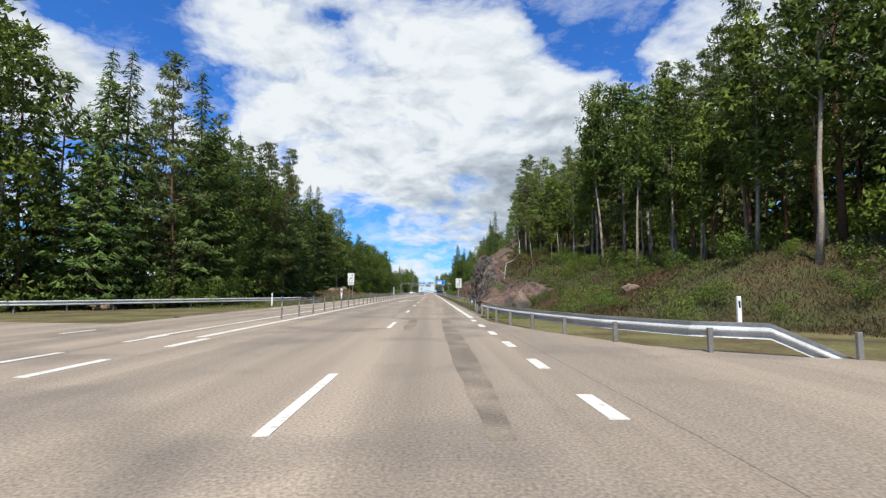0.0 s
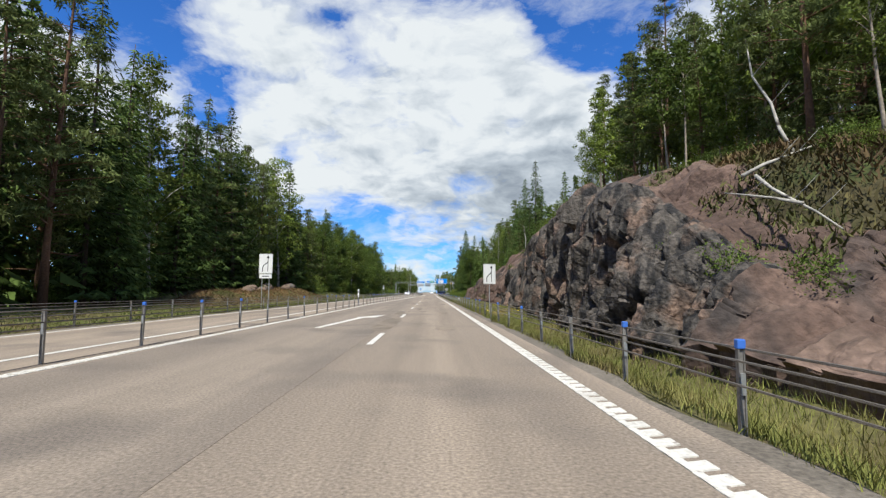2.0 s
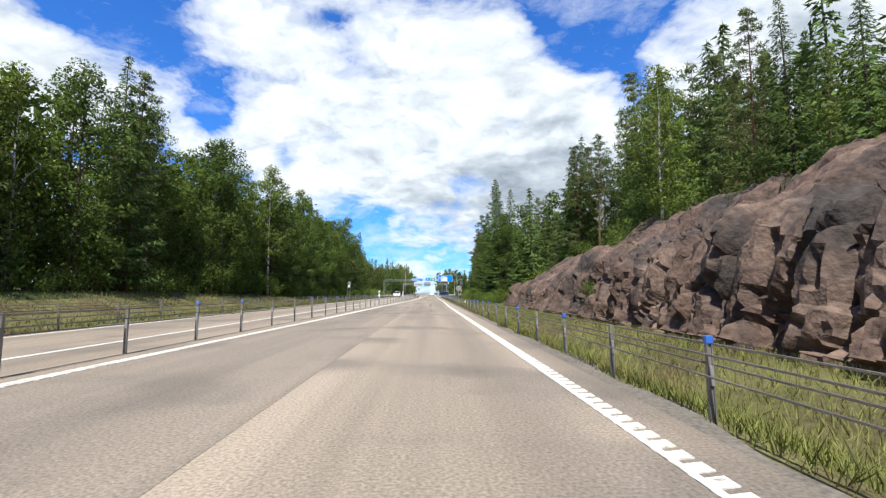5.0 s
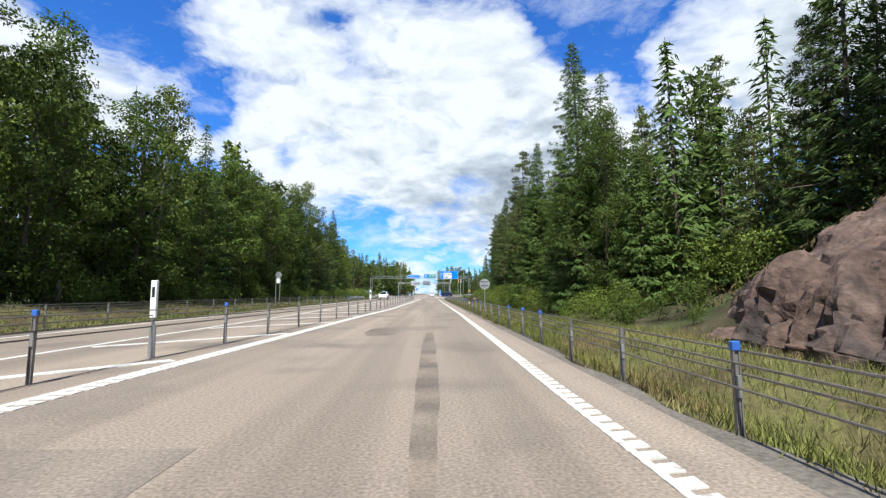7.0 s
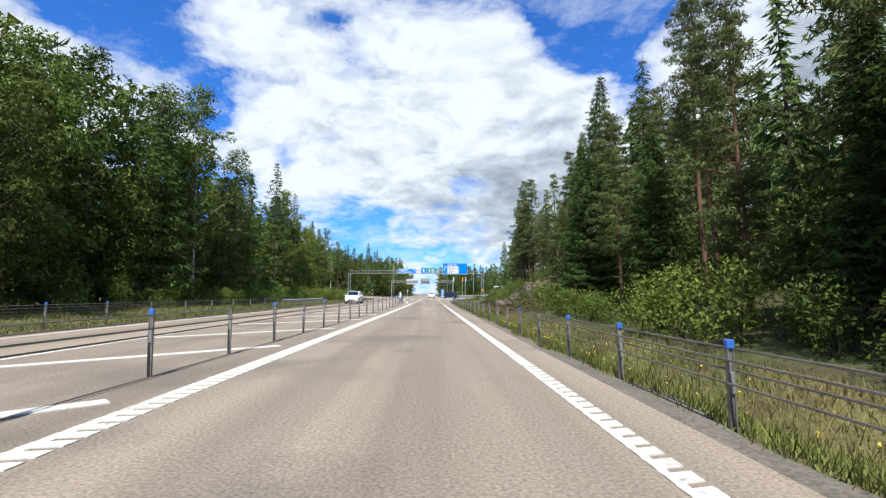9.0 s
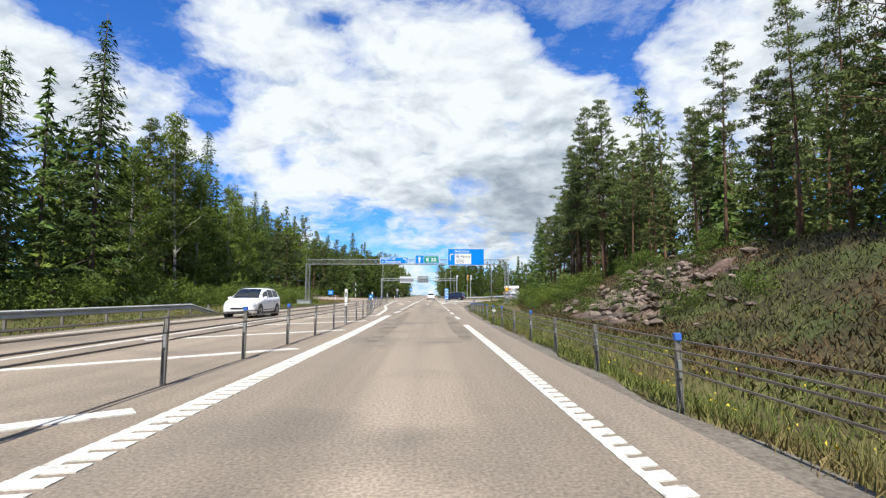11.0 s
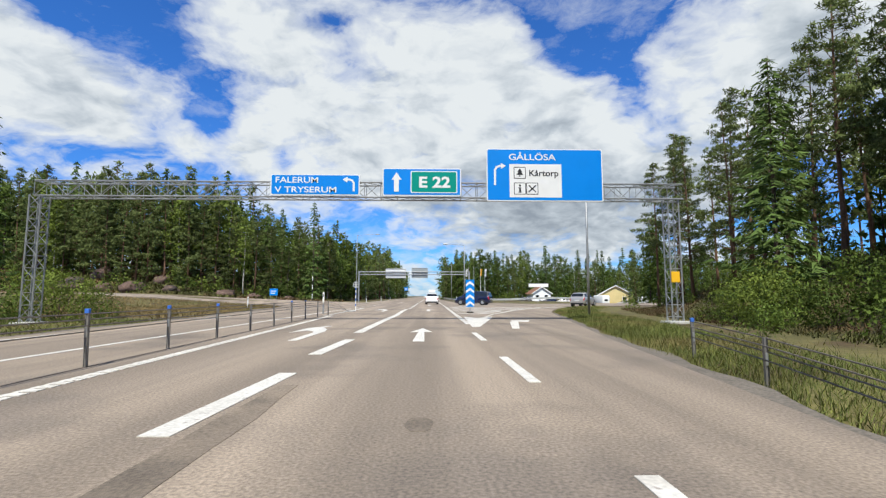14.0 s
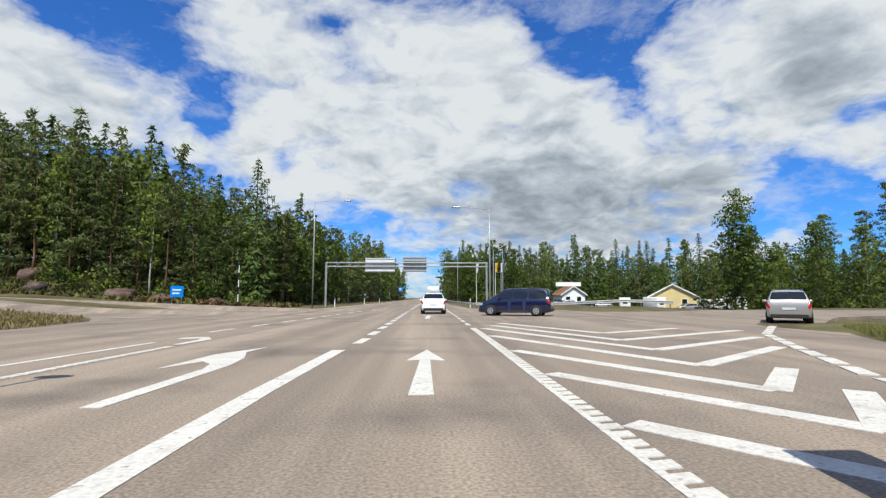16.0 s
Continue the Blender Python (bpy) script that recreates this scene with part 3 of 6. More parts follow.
for y in np.arange(11, 35, 3.8):
    mark(dash(-5.75, y, -5.75, y + 1.8, 0.2))
    mark(dash(-7.3, y + 1, -7.3, y + 2.8, 0.17))
    mark(dash(-10.6, y + 3.4, -10.6, y + 4.8, 0.15))


def merge_arrow(x, y, s, lean=0.5):
    """A long slim arrow that bids drivers change lane; s: way along the road."""
    shape = [(0, 0), (0.22, 0), (0.22 + lean * 0.55, 6.4 * s), (0.75 + lean * 0.55, 6.6 * s), (lean + 0.55, 9.0 * s), (-0.1 + lean * 0.5, 6.9 * s), (lean * 0.5, 6.5 * s)]
    shape = [(x + a, y + b) for a, b in shape]
    mark(painted(shape if s > 0 else shape[::-1]), "arrow_marking")


merge_arrow(-3.95, 80.4, 1, 1.0)
for y in np.arange(163.6, 288, 5.8):
    x = line_at(y + 4, *MEDIAN)
    mark(dash(-7.6, y, x + 0.5, y + 3.6, 0.28, 0.013), "hatch_marking")

# older, greyer asphalt on the lane that ends
v, f = strip(lambda y: line_at(y, (45, -5.85), (116, -5.85), (148, -4.75), (170, -4.2), (181, -3.8), (244, -2.15)), lambda y: line_at(y, (45, -1.72), (148, -1.72), (198, -1.95), (244, -1.8)), 45, 168, 1.5, 0.003, 0.01, 2)
part("old_lane", mesh_of("old_lane", v, f, ASPHALT_OLD), None, road)

# darker repairs in the asphalt
PATCHES = ((0.6, 27, 0.45, 18), (-0.75, 38.5, 0.4, 5.5), (1.1, 49, 0.75, 8.5), (-1.65, 79, 0.75, 8), (0.5, 79.3, 0.65, 1.8), (-1.8, 89.3, 0.5, 4.8), (0.7, 92.2, 0.6, 1.5), (0.75, 90.8, 0.35, 0.6),
           (-0.45, 94, 0.5, 0.5), (-0.8, 97, 0.3, 4), (0.8, 96.5, 0.4, 1.0), (-1.62, 110.5, 0.6, 6), (1.2, 110, 0.42, 4.6), (0.3, 101, 0.5, 1.2), (-0.05, 167, 0.3, 12), (0.0, 155, 0.28, 6), (-1.55, 178, 1.0, 3.4),
           (1.02, 250.5, 0.5, 14), (-1.5, 250, 0.48, 22), (-2.0, 272, 0.38, 12), (-1.9, 285, 0.4, 8), (0.1, 266, 0.3, 0.5), (-0.1, 290.7, 0.25, 0.5))
for x, y, w, l in PATCHES:
    n = max(6, int(l * 1.2))
    taper = [0.55 + 0.45 * min(1.0, 4 * k / n, 4 * (n - k) / n) for k in range(n + 1)]
    left = [(x - w / 2 * taper[k] + random.uniform(-0.05, 0.05) * min(1.0, w), y + l * k / n) for k in range(n + 1)]
    right = [(x + w / 2 * taper[k] + random.uniform(-0.05, 0.05) * min(1.0, w), y + l * k / n) for k in range(n + 1)]
    part("asphalt_patch", slab(right + left[::-1], 0.0, 0.004), PATCH, road)
v, f = strip(lambda y: line_at(y, *MEDIAN) - 0.03, lambda y: line_at(y, *MEDIAN) + 0.03, 47, 318, 2.0, 0.005, 0.02)
part("joint", mesh_of("joint", v, f, PATCH), None, road)


def make_verge():
    """Gravel between the asphalt and the grass."""
    for name, a, b in (("verge_right", lambda y: road_right(y) - 0.06, lambda y: road_right(y) + 0.35 + 0.12 * math.sin(y * 1.7) + 0.1 * math.sin(y * 0.43)),
                       ("verge_left", lambda y: road_left(y) - 0.6 + 0.15 * math.sin(y * 0.9), lambda y: road_left(y) + 0.06)):
        v, f = strip(a, b, 47, 320, 0.8, -0.02, 0.2, 2)
        tagged(new(name, mesh_of(name, v, f, GRAVEL)), "strip of grey gravel along the asphalt", "verge", kind="structure")


make_verge()


# ---------------------------------------------------------------- rock cuts
def rock_offset(y, x, z, sheer):
    """How far the broken rock stands out: upright blocks between steep joints on the sheer foot, tilted slabs above."""
    yy = y + 0.22 * noise.noise(Vector((0.7 * y, 0.5 * z, 2.0)))
    p = Vector((yy * 0.75 + 0.08 * z, z * 0.22 + 0.2 * x, 0.0))
    d, at = noise.voronoi(p)
    block = noise.noise(at[0] * 7.3) + 1.3 * (p.x - at[0].x) * noise.noise(at[0] * 3.7 + Vector((9, 0, 0)))
    crack = min(0.08, d[1] - d[0]) / 0.08
    q = Vector((yy * 2.5 + 0.15 * z, z * 0.55 + 0.4 * x, 4.0))
    d2, at2 = noise.voronoi(q)
    column = noise.noise(at2[0] * 5.1) + 0.9 * (q.x - at2[0].x) * noise.noise(at2[0] * 2.9 + Vector((0, 9, 0)))
    crack2 = min(0.06, d2[1] - d2[0]) / 0.06
    r = Vector((y * 3.4 + 2.0 * x, z * 2.0, x * 1.7))
    _, at3 = noise.voronoi(r)
    chip = noise.noise(at3[0] * 4.3) + 0.5 * (r.y - at3[0].y)
    step = 0.34 * y + 0.55 * x + 0.7 * noise.noise(Vector((x * 0.4, y * 0.3, 1.0)))
    here = math.floor(step)
    w = max(0.0, step - here - 0.78) / 0.22
    ledge = noise.noise(Vector((0.0, here * 3.7, 5.0))) * (1 - w) + noise.noise(Vector((0.0, here * 3.7 + 3.7, 5.0))) * w
    broad = noise.fractal(Vector((y * 0.13, z * 0.16 + x * 0.1, 9.0)), 1.0, 2.0, 3)
    return ((0.30 + 0.37 * sheer) * block + (0.09 + 0.32 * sheer) * column + (0.09 + 0.06 * sheer) * chip + (0.16 + 0.22 * sheer) * crack + (0.04 + 0.16 * sheer) * crack2
            + 0.8 * ledge * (1 - sheer) + (0.85 - 0.5 * sheer) * broad)


def rock_face(name, y0, y1, step, beyond, stand, strength, label, n=64, dark_to=-1e9):
    """A cut in the bank; up to dark_to its steep faces are blasted rock with cloud shade put into the colour, the rest
    is weathered.
    """
    ys = np.arange(y0, y1, step)
    verts, faces, steep = [], [], []
    s = (np.arange(n) / (n - 1)) ** 1.5
    for y in ys:
        foot, width, cut = float(right_foot(y)), float(right_width(y)), float(right_cut(y))
        edge = noise.fractal(Vector((y * 0.4, 3.0, 0.0)), 1.0, 2.0, 3)
        xs = foot - 0.15 + s * (width + beyond + 0.8 * edge) * (0.5 + 0.5 * float(blend(y, 73, 84)))
        zs = land(xs, y)
        slopes = np.maximum(0.0, (land(xs + 0.1, y) - land(xs - 0.1, y)) / 0.2)
        near = 1.0 - blend(xs - foot, 0.0, 0.7)
        slopes = np.maximum(slopes, (4.0 if cut > 0.5 else 2.0) * near)
        sheers = 1.0 - blend(xs - foot, 0.9, 2.0) if cut > 0.5 else np.full(n, 0.3)
        tops = 1.0 - np.maximum(0.0, (s - 0.8) / 0.2)
        for k in range(n):
            x, z, slope, top = float(xs[k]), float(zs[k]), float(slopes[k]), float(tops[k])
            ragged = 2.2 * noise.fractal(Vector((x * 0.5, y * 0.2, z)), 1.0, 2.0, 3)
            ends = max(0.0, min(1.0, (y - y0 + ragged) / 4.0, (y1 - y + ragged) / 4.0))
            push = (stand + strength * rock_offset(y, x, z, float(sheers[k]))) * (0.2 + 0.8 * top) * ends * min(1.0, 0.75 + s[k] * 9) - 0.4 * (1 - ends) - 0.35 * (1 - top)
            long = math.hypot(1.0, slope)
            verts.append((x - push * slope / long, float(y), z + push / long - (1.2 if k == 0 else 0)))
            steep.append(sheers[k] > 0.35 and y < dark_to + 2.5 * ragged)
    for j in range(len(ys) - 1):
        for k in range(n - 1):
            a = j * n + k
            faces.append((a, a + n, a + n + 1, a + 1))
    me = mesh_of(name, verts, faces, ROCK, "planes")
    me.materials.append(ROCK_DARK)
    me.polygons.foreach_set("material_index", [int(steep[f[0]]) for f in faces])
    tagged(new(name, me), label, "rock", kind="structure")


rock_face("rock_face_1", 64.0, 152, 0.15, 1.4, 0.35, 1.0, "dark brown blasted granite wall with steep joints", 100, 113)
rock_face("rock_face_2", 147, 182, 0.16, 1.0, 0.3, 0.85, "sloping brown granite slab beside the road", 84)
rock_face("rock_face_3", 255.5, 271.5, 0.22, -1.5, 0.0, 0.35, "heap of broken grey rock on the bank")


def fragment(seed):
    """An angular piece of blasted rock."""
    bm = bmesh.new()
    bmesh.ops.create_icosphere(bm, subdivisions=1, radius=1.0)
    for vert in bm.verts:
        vert.co *= 0.75 + 0.5 * noise.noise(vert.co * 1.7 + Vector((seed * 3.0, 0, 0)))
        vert.co.z *= 0.6
    return from_bm("rock_fragment", bm, ROCK_LOOSE)


FRAGMENTS = [fragment(k) for k in range(5)]
heap = bpy.data.objects["rock_face_3"]
for k in range(295):
    y = random.gauss(263.5, 3.6)
    x = float(right_foot(y)) + abs(random.gauss(2.2, 1.7)) + 0.6
    s = random.choice((0.12, 0.16, 0.2, 0.28, 0.4))
    ob = part("rock_fragment", FRAGMENTS[k % 5], None, heap)
    ob.matrix_basis = Matrix.Translation((x, y, land_at(x, y) + 0.1 + s * 0.3)) @ pose(0, 0, 0, random.uniform(-35, 35), random.uniform(-35, 35), random.uniform(0, 360)) @ Matrix.Diagonal((s * 1.4, s, s, 1))


def boulder(x, y, size, seed, tall=1.0):
    x = float(out(x))
    rng = np.random.default_rng(seed)
    bm = bmesh.new()
    bmesh.ops.create_icosphere(bm, subdivisions=3, radius=1.0)
    for vert in bm.verts:
        p = vert.co * 1.3 + Vector((seed, 0, 0))
        d, at = noise.voronoi(p)
        vert.co *= 0.8 + 0.35 * noise.noise(at[0] * 3.1) + 0.12 * noise.noise(p * 2)
        vert.co.z *= 0.75
    me = from_bm("boulder", bm, ROCK if size > 1.15 else BOULDER, True)
    ob = new("boulder", me)
    ob.matrix_basis = Matrix.Translation((x, y, land_at(x, y) + size * 0.15)) @ pose(0, 0, 0, 0, 0, rng.uniform(0, 360)) @ Matrix.Diagonal((size, size * 1.2, size * tall, 1))
    tagged(ob, "weathered grey granite boulder in the heath", "boulder", "boulders")


for i, (x, y, s) in enumerate(((6.4, 60.3, 0.95), (11, 52.3, 0.6), (-16.6, 111.6, 0.6), (-17.0, 114.0, 0.8), (-16.7, 116.5, 0.6), (-17.2, 120, 0.9), (-16.8, 125.1, 0.7), (-17.6, 130.4, 0.8), (-20.5, 272, 0.9), (-20.0, 276, 0.7),
                              (-21, 58.2, 0.9), (-22, 63.2, 0.7), (11.5, 273, 0.35), (10, 274, 0.4), (12, 277, 0.5), (9.6, 279, 0.45), (-64, 385, 2.6), (-58, 384, 2.0), (-53, 384, 2.4), (-46, 383.5, 1.6),
                              (-36, 383, 1.9), (-31, 382.5, 1.5), (-25, 383, 1.2), (-49, 387, 2.0), (-61, 389, 2.4))):
    boulder(x, y, s, i + 1, 1.9 if i == 0 else 1.0)


# ---------------------------------------------------------------- barriers
def barrier_post(high, deep=0.35):
    """A steel post of two flanges and a web."""
    bm = bmesh.new()
    box(bm, -0.031, -0.019, -0.022, 0.022, -deep, high)
    box(bm, 0.019, 0.031, -0.022, 0.022, -deep, high)
    box(bm, -0.019, 0.019, -0.006, 0.006, -deep, high)
    return from_bm("post", bm, STEEL_DULL)


POST = barrier_post(0.92)
CAP = from_bm("cap", boxes((-0.038, 0.038, -0.030, 0.030, 0.90, 0.985), bevel=0.010), BLUE_CAP)
BRACKET = from_bm("bracket", boxes((-0.022, 0.022, -0.032, 0.032, 0.50, 0.69)), GALVANISED)


def cable_barrier(label, line, ys, cap_odds=0.6, gaps=(), heights=(0.59, 0.70, 0.80, 0.90), ground=None, lean=0.0):
    rng = random.Random(int(ys[0] * 7 + len(label)))
    base = ground or (lambda x, y: 0.0)
    barrier = thing("cable_barrier", pose(0, 0, 0), label, "road barrier", "cable barriers")
    for y in ys:
        if any(abs(y - gap) < 0.8 for gap in gaps):
            continue
        x = line_at(y, *line)
        z = base(x, y)
        m = Matrix.Translation((x, y, z)) @ pose(0, 0, 0, rng.uniform(-1.5, 1.5), rng.uniform(-1.5, 1.5) + lean, rng.uniform(-4, 4))
        post = part("post", POST, None, barrier)
        post.matrix_basis = m
        if rng.random() < cap_odds:
            part("cap", CAP, None, post, "blue plastic cap")
        part("bracket", BRACKET, None, post)
    for k, h in enumerate(heights):
        side = 0.04 if k % 2 else -0.04
        points = [(line_at(y, *line) + side, float(y), base(line_at(y, *line), y) + h) for y in ys]
        part("cable", bar(points, 0.0125, 5), CABLE, barrier, "twisted steel cable")
    return barrier


MARKERS = (58.4, 107.5, 173.3, 198.5, 257.7, 280.5)    # marker posts in the middle barrier
# posts counted along the road: number, metres
RIGHT_POSTS = np.interp(np.arange(-11, 84), [-12, 0, 4, 12, 35, 42, 66, 69, 76, 84], [50.2, 81.0, 91.0, 111.7, 170.9, 188.6, 250.4, 258.6, 277.2, 299.0])
MEDIAN_POSTS = np.interp(np.arange(-3, 97), [-3, 0, 7, 15, 23, 43, 46, 50, 53, 55, 73, 75, 79, 82, 84, 94, 96], [44.6, 52.7, 72.2, 94.4, 115.5, 170.7, 178.6, 190.6, 198.8, 204.1, 252.0, 257.7, 268.8, 277.5, 283.4, 311.8, 317.1])
RIGHT_BARRIER = [(50, 2.72), (112, 2.76), (170, 2.68), (190, 2.76), (250, 2.72), (262, 2.85), (275, 3.4), (280, 3.65), (285, 4.1), (291, 4.7), (297, 5.6), (300, 6.2)]
cable_barrier("steel cable barrier with blue-capped posts on grass verge", RIGHT_BARRIER, RIGHT_POSTS, ground=lambda x, y: land_at(x, y) - 0.13)
cable_barrier("steel cable barrier on posts between the carriageways", MEDIAN, MEDIAN_POSTS, 0.5, MARKERS)
end = thing("barrier_end", pose(0, 0, 0), "barrier cables running down to a ground anchor", "road barrier")
for k, h in enumerate((0.5, 0.66, 0.82)):
    part("cable", bar([(-6.38 + 0.05 * k, 317.1, h), (-6.3 + 0.05 * k, 319.6, h * 0.7), (-6.2, 324.2 - 0.4 * k, 0.05)], 0.0125, 5), STEEL_DULL, end)
part("anchor", boxes((-6.5, -5.9, 323.3, 324.9, -0.05, 0.06), bevel=0.02), CONCRETE, end, "dark concrete anchor block")
cable_barrier("steel cable barrier along the far edge of the road", [(152, -12.9), (262, -13.5)], np.arange(152, 250, 3.2), 0.1, ground=land_at)
cable_barrier("steel cable barrier along the far edge of the road", [(78, -12.5), (118, -12.6), (149, -12.9)], np.arange(78, 149, 3.2), 0.15, ground=land_at)

W_PROFILE = [(-0.01, 0.0), (0.05, 0.035), (0.05, 0.085), (-0.03, 0.125), (-0.04, 0.155), (-0.03, 0.185), (0.05, 0.225), (0.05, 0.275), (-0.01, 0.31)]


def guard_rail(points, label, posts=2.0, high=0.75, dip_start=False, dip_end=False, ground=land_at):
    """A corrugated steel rail on posts along points (x, y); the ends may slope into the ground."""
    rail = thing("guard_rail", pose(0, 0, 0), label, "road barrier", "guard rails")
    points = [Vector((*p, 0)) for p in points]
    bm, rings, run, since = bmesh.new(), [], 0.0, 0.0
    for i, p in enumerate(points):
        way = (points[min(i + 1, len(points) - 1)] - points[max(i - 1, 0)]).normalized()
        side = Vector((way.y, -way.x, 0))
        drop = 0.62 if (i == 0 and dip_start) or (i == len(points) - 1 and dip_end) else 0.0
        top = max(ground(p.x, p.y), -0.1) + high - drop
        rings.append([bm.verts.new(p + side * (u * sgn + off) + Vector((0, 0, top - 0.31 + v))) for sgn, off in ((1, 0.0), (1, -0.006)) for u, v in (W_PROFILE if off == 0 else W_PROFILE[::-1])])
    n = len(rings[0])
    for a, b in zip(rings, rings[1:]):
        for k in range(n):
            bm.faces.new((a[k], a[(k + 1) % n], b[(k + 1) % n], b[k]))
    part("rail", bm, STEEL_RAIL, rail, "corrugated galvanised steel rail")
    for a, b in zip(points, points[1:]):
        length = (b - a).length
        while since < length:
            q = a.lerp(b, since / length)
            z = ground(q.x, q.y)
            way = (b - a).normalized()
            side = Vector((way.y, -way.x, 0))
            q = q - side * 0.10
            post = part("post", boxes((-0.05, 0.05, -0.035, 0.035, -0.3, high - 0.12), bevel=0.008), STEEL_DULL, rail)
            post.matrix_basis = Matrix.Translation((q.x, q.y, z))
            since += posts
        since -= length
    return rail


guard_rail([(7.6, 31.5), (6.4, 32.0), (5.3, 32.8), (4.3, 35.0), (3.7, 37.7), (3.2, 40.4), (2.9, 43), (2.78, 46), (2.74, 49), (2.7, 51.6)], "galvanised steel guard rail bent round the junction corner", 2.3, 0.68, dip_start=True, dip_end=True)
guard_rail([(-44, 44), (-34, 48), (-28, 51), (-24, 53.8), (-18, 61.3), (-14.2, 67), (-12.9, 71), (-12.5, 78)], "galvanised steel guard rail at the side road", 2.6, dip_end=True)
guard_rail([(-14.2, 249), (-14.3, 256), (-14.3, 263), (-14.4, 267), (-14.6, 271)], "galvanised steel guard rail along the far edge", 2.6, dip_end=True)
guard_rail([(5.2, 372.5), (8, 369.5), (14, 368), (20, 367.6), (25, 367.5)], "galvanised steel guard rail before the filling station", 3.0)
guard_rail([(5.2, 372.5), (5.0, 383), (4.8, 410), (4.8, 520)], "galvanised steel guard rail along the road ahead", 4.0)


# ---------------------------------------------------------------- signs
def text_mesh(body, size, mat, name="lettering", width=None, bold=0.0):
    """Raised letters, facing the driver: they lie in the x-z plane."""
    curve = bpy.data.curves.new(name, "FONT")
    curve.body, curve.size, curve.extrude, curve.offset = body, size, 0.002, bold
    ob = bpy.data.objects.new(name, curve)
    me = bpy.data.meshes.new_from_object(ob)
    bpy.data.objects.remove(ob)
    me.transform(Matrix.Rotation(math.pi / 2, 4, "X"))
    xs = [v.co.x for v in me.vertices]
    if width and xs:
        me.transform(Matrix.Diagonal((width / (max(xs) - min(xs)), 1, 1, 1)))
    me.materials.clear()
    me.materials.append(mat)
    return me


def lettering(body, x, z, y, size, mat, parent, width=None, bold=0.004):
    ob = part("lettering", text_mesh(body, size, mat, width=width, bold=bold), mat, parent)
    ob.location = (x, y, z)
    return ob


def rect(x0, x1, z0, z1, r=0.06, n=4):
    """A rounded rectangle's outline."""
    out = []
    for cx, cz, a0 in ((x1 - r, z0 + r, -90), (x1 - r, z1 - r, 0), (x0 + r, z1 - r, 90), (x0 + r, z0 + r, 180)):
        out += [(cx + r * math.cos(radians(a0 + 90 * k / n)), cz + r * math.sin(radians(a0 + 90 * k / n))) for k in range(n + 1)]
    return out


def arrow_band(points, width, head, y, mat, parent):
    """An arrow along points in the x-z plane."""
    bm = bmesh.new()
    pts = [Vector((a, 0, b)) for a, b in points]
    left, right = [], []
    for i, p in enumerate(pts):
        way = (pts[min(i + 1, len(pts) - 1)] - pts[max(i - 1, 0)]).normalized()
        side = Vector((-way.z, 0, way.x)) * width / 2
        left.append(p + side), right.append(p - side)
    way = (pts[-1] - pts[-2]).normalized()
    side = Vector((-way.z, 0, way.x))
    outline = left + [pts[-1] + side * head * 0.62, pts[-1] + way * head, pts[-1] - side * head * 0.62] + right[::-1]
    plate([(p.x, p.z) for p in outline], y - 0.004, y, bm)
    return part("arrow", bm, mat, parent)


def lattice(a, b, size, bays, thick=0.03, up=(0, 0, 1), taper=1.0):
    """A lattice beam from a to b: four chords and zigzag braces on each face."""
    bm = bmesh.new()
    a, b = Vector(a), Vector(b)
    way = (b - a).normalized()
    side = way.cross(Vector(up)).normalized()
    other = side.cross(way).normalized()

    def corner(t, i):
        k = size / 2 * (1 + (taper - 1) * t)
        return a.lerp(b, t) + side * k * (1 if i in (0, 1) else -1) + other * k * (1 if i in (0, 3) else -1)

    for i in range(4):
        tube(bm, [corner(0, i), corner(1, i)], thick, 5)
    for n in range(bays):
        t0, t1 = n / bays, (n + 1) / bays
        for i in range(4):
            j = (i + 1) % 4
            tube(bm, [corner(t0, i if n % 2 else j), corner(t1, j if n % 2 else i)], thick * 0.45, 4, cap=False)
            tube(bm, [corner(t0, i), corner(t0, j)], thick * 0.4, 4, cap=False)
    return bm


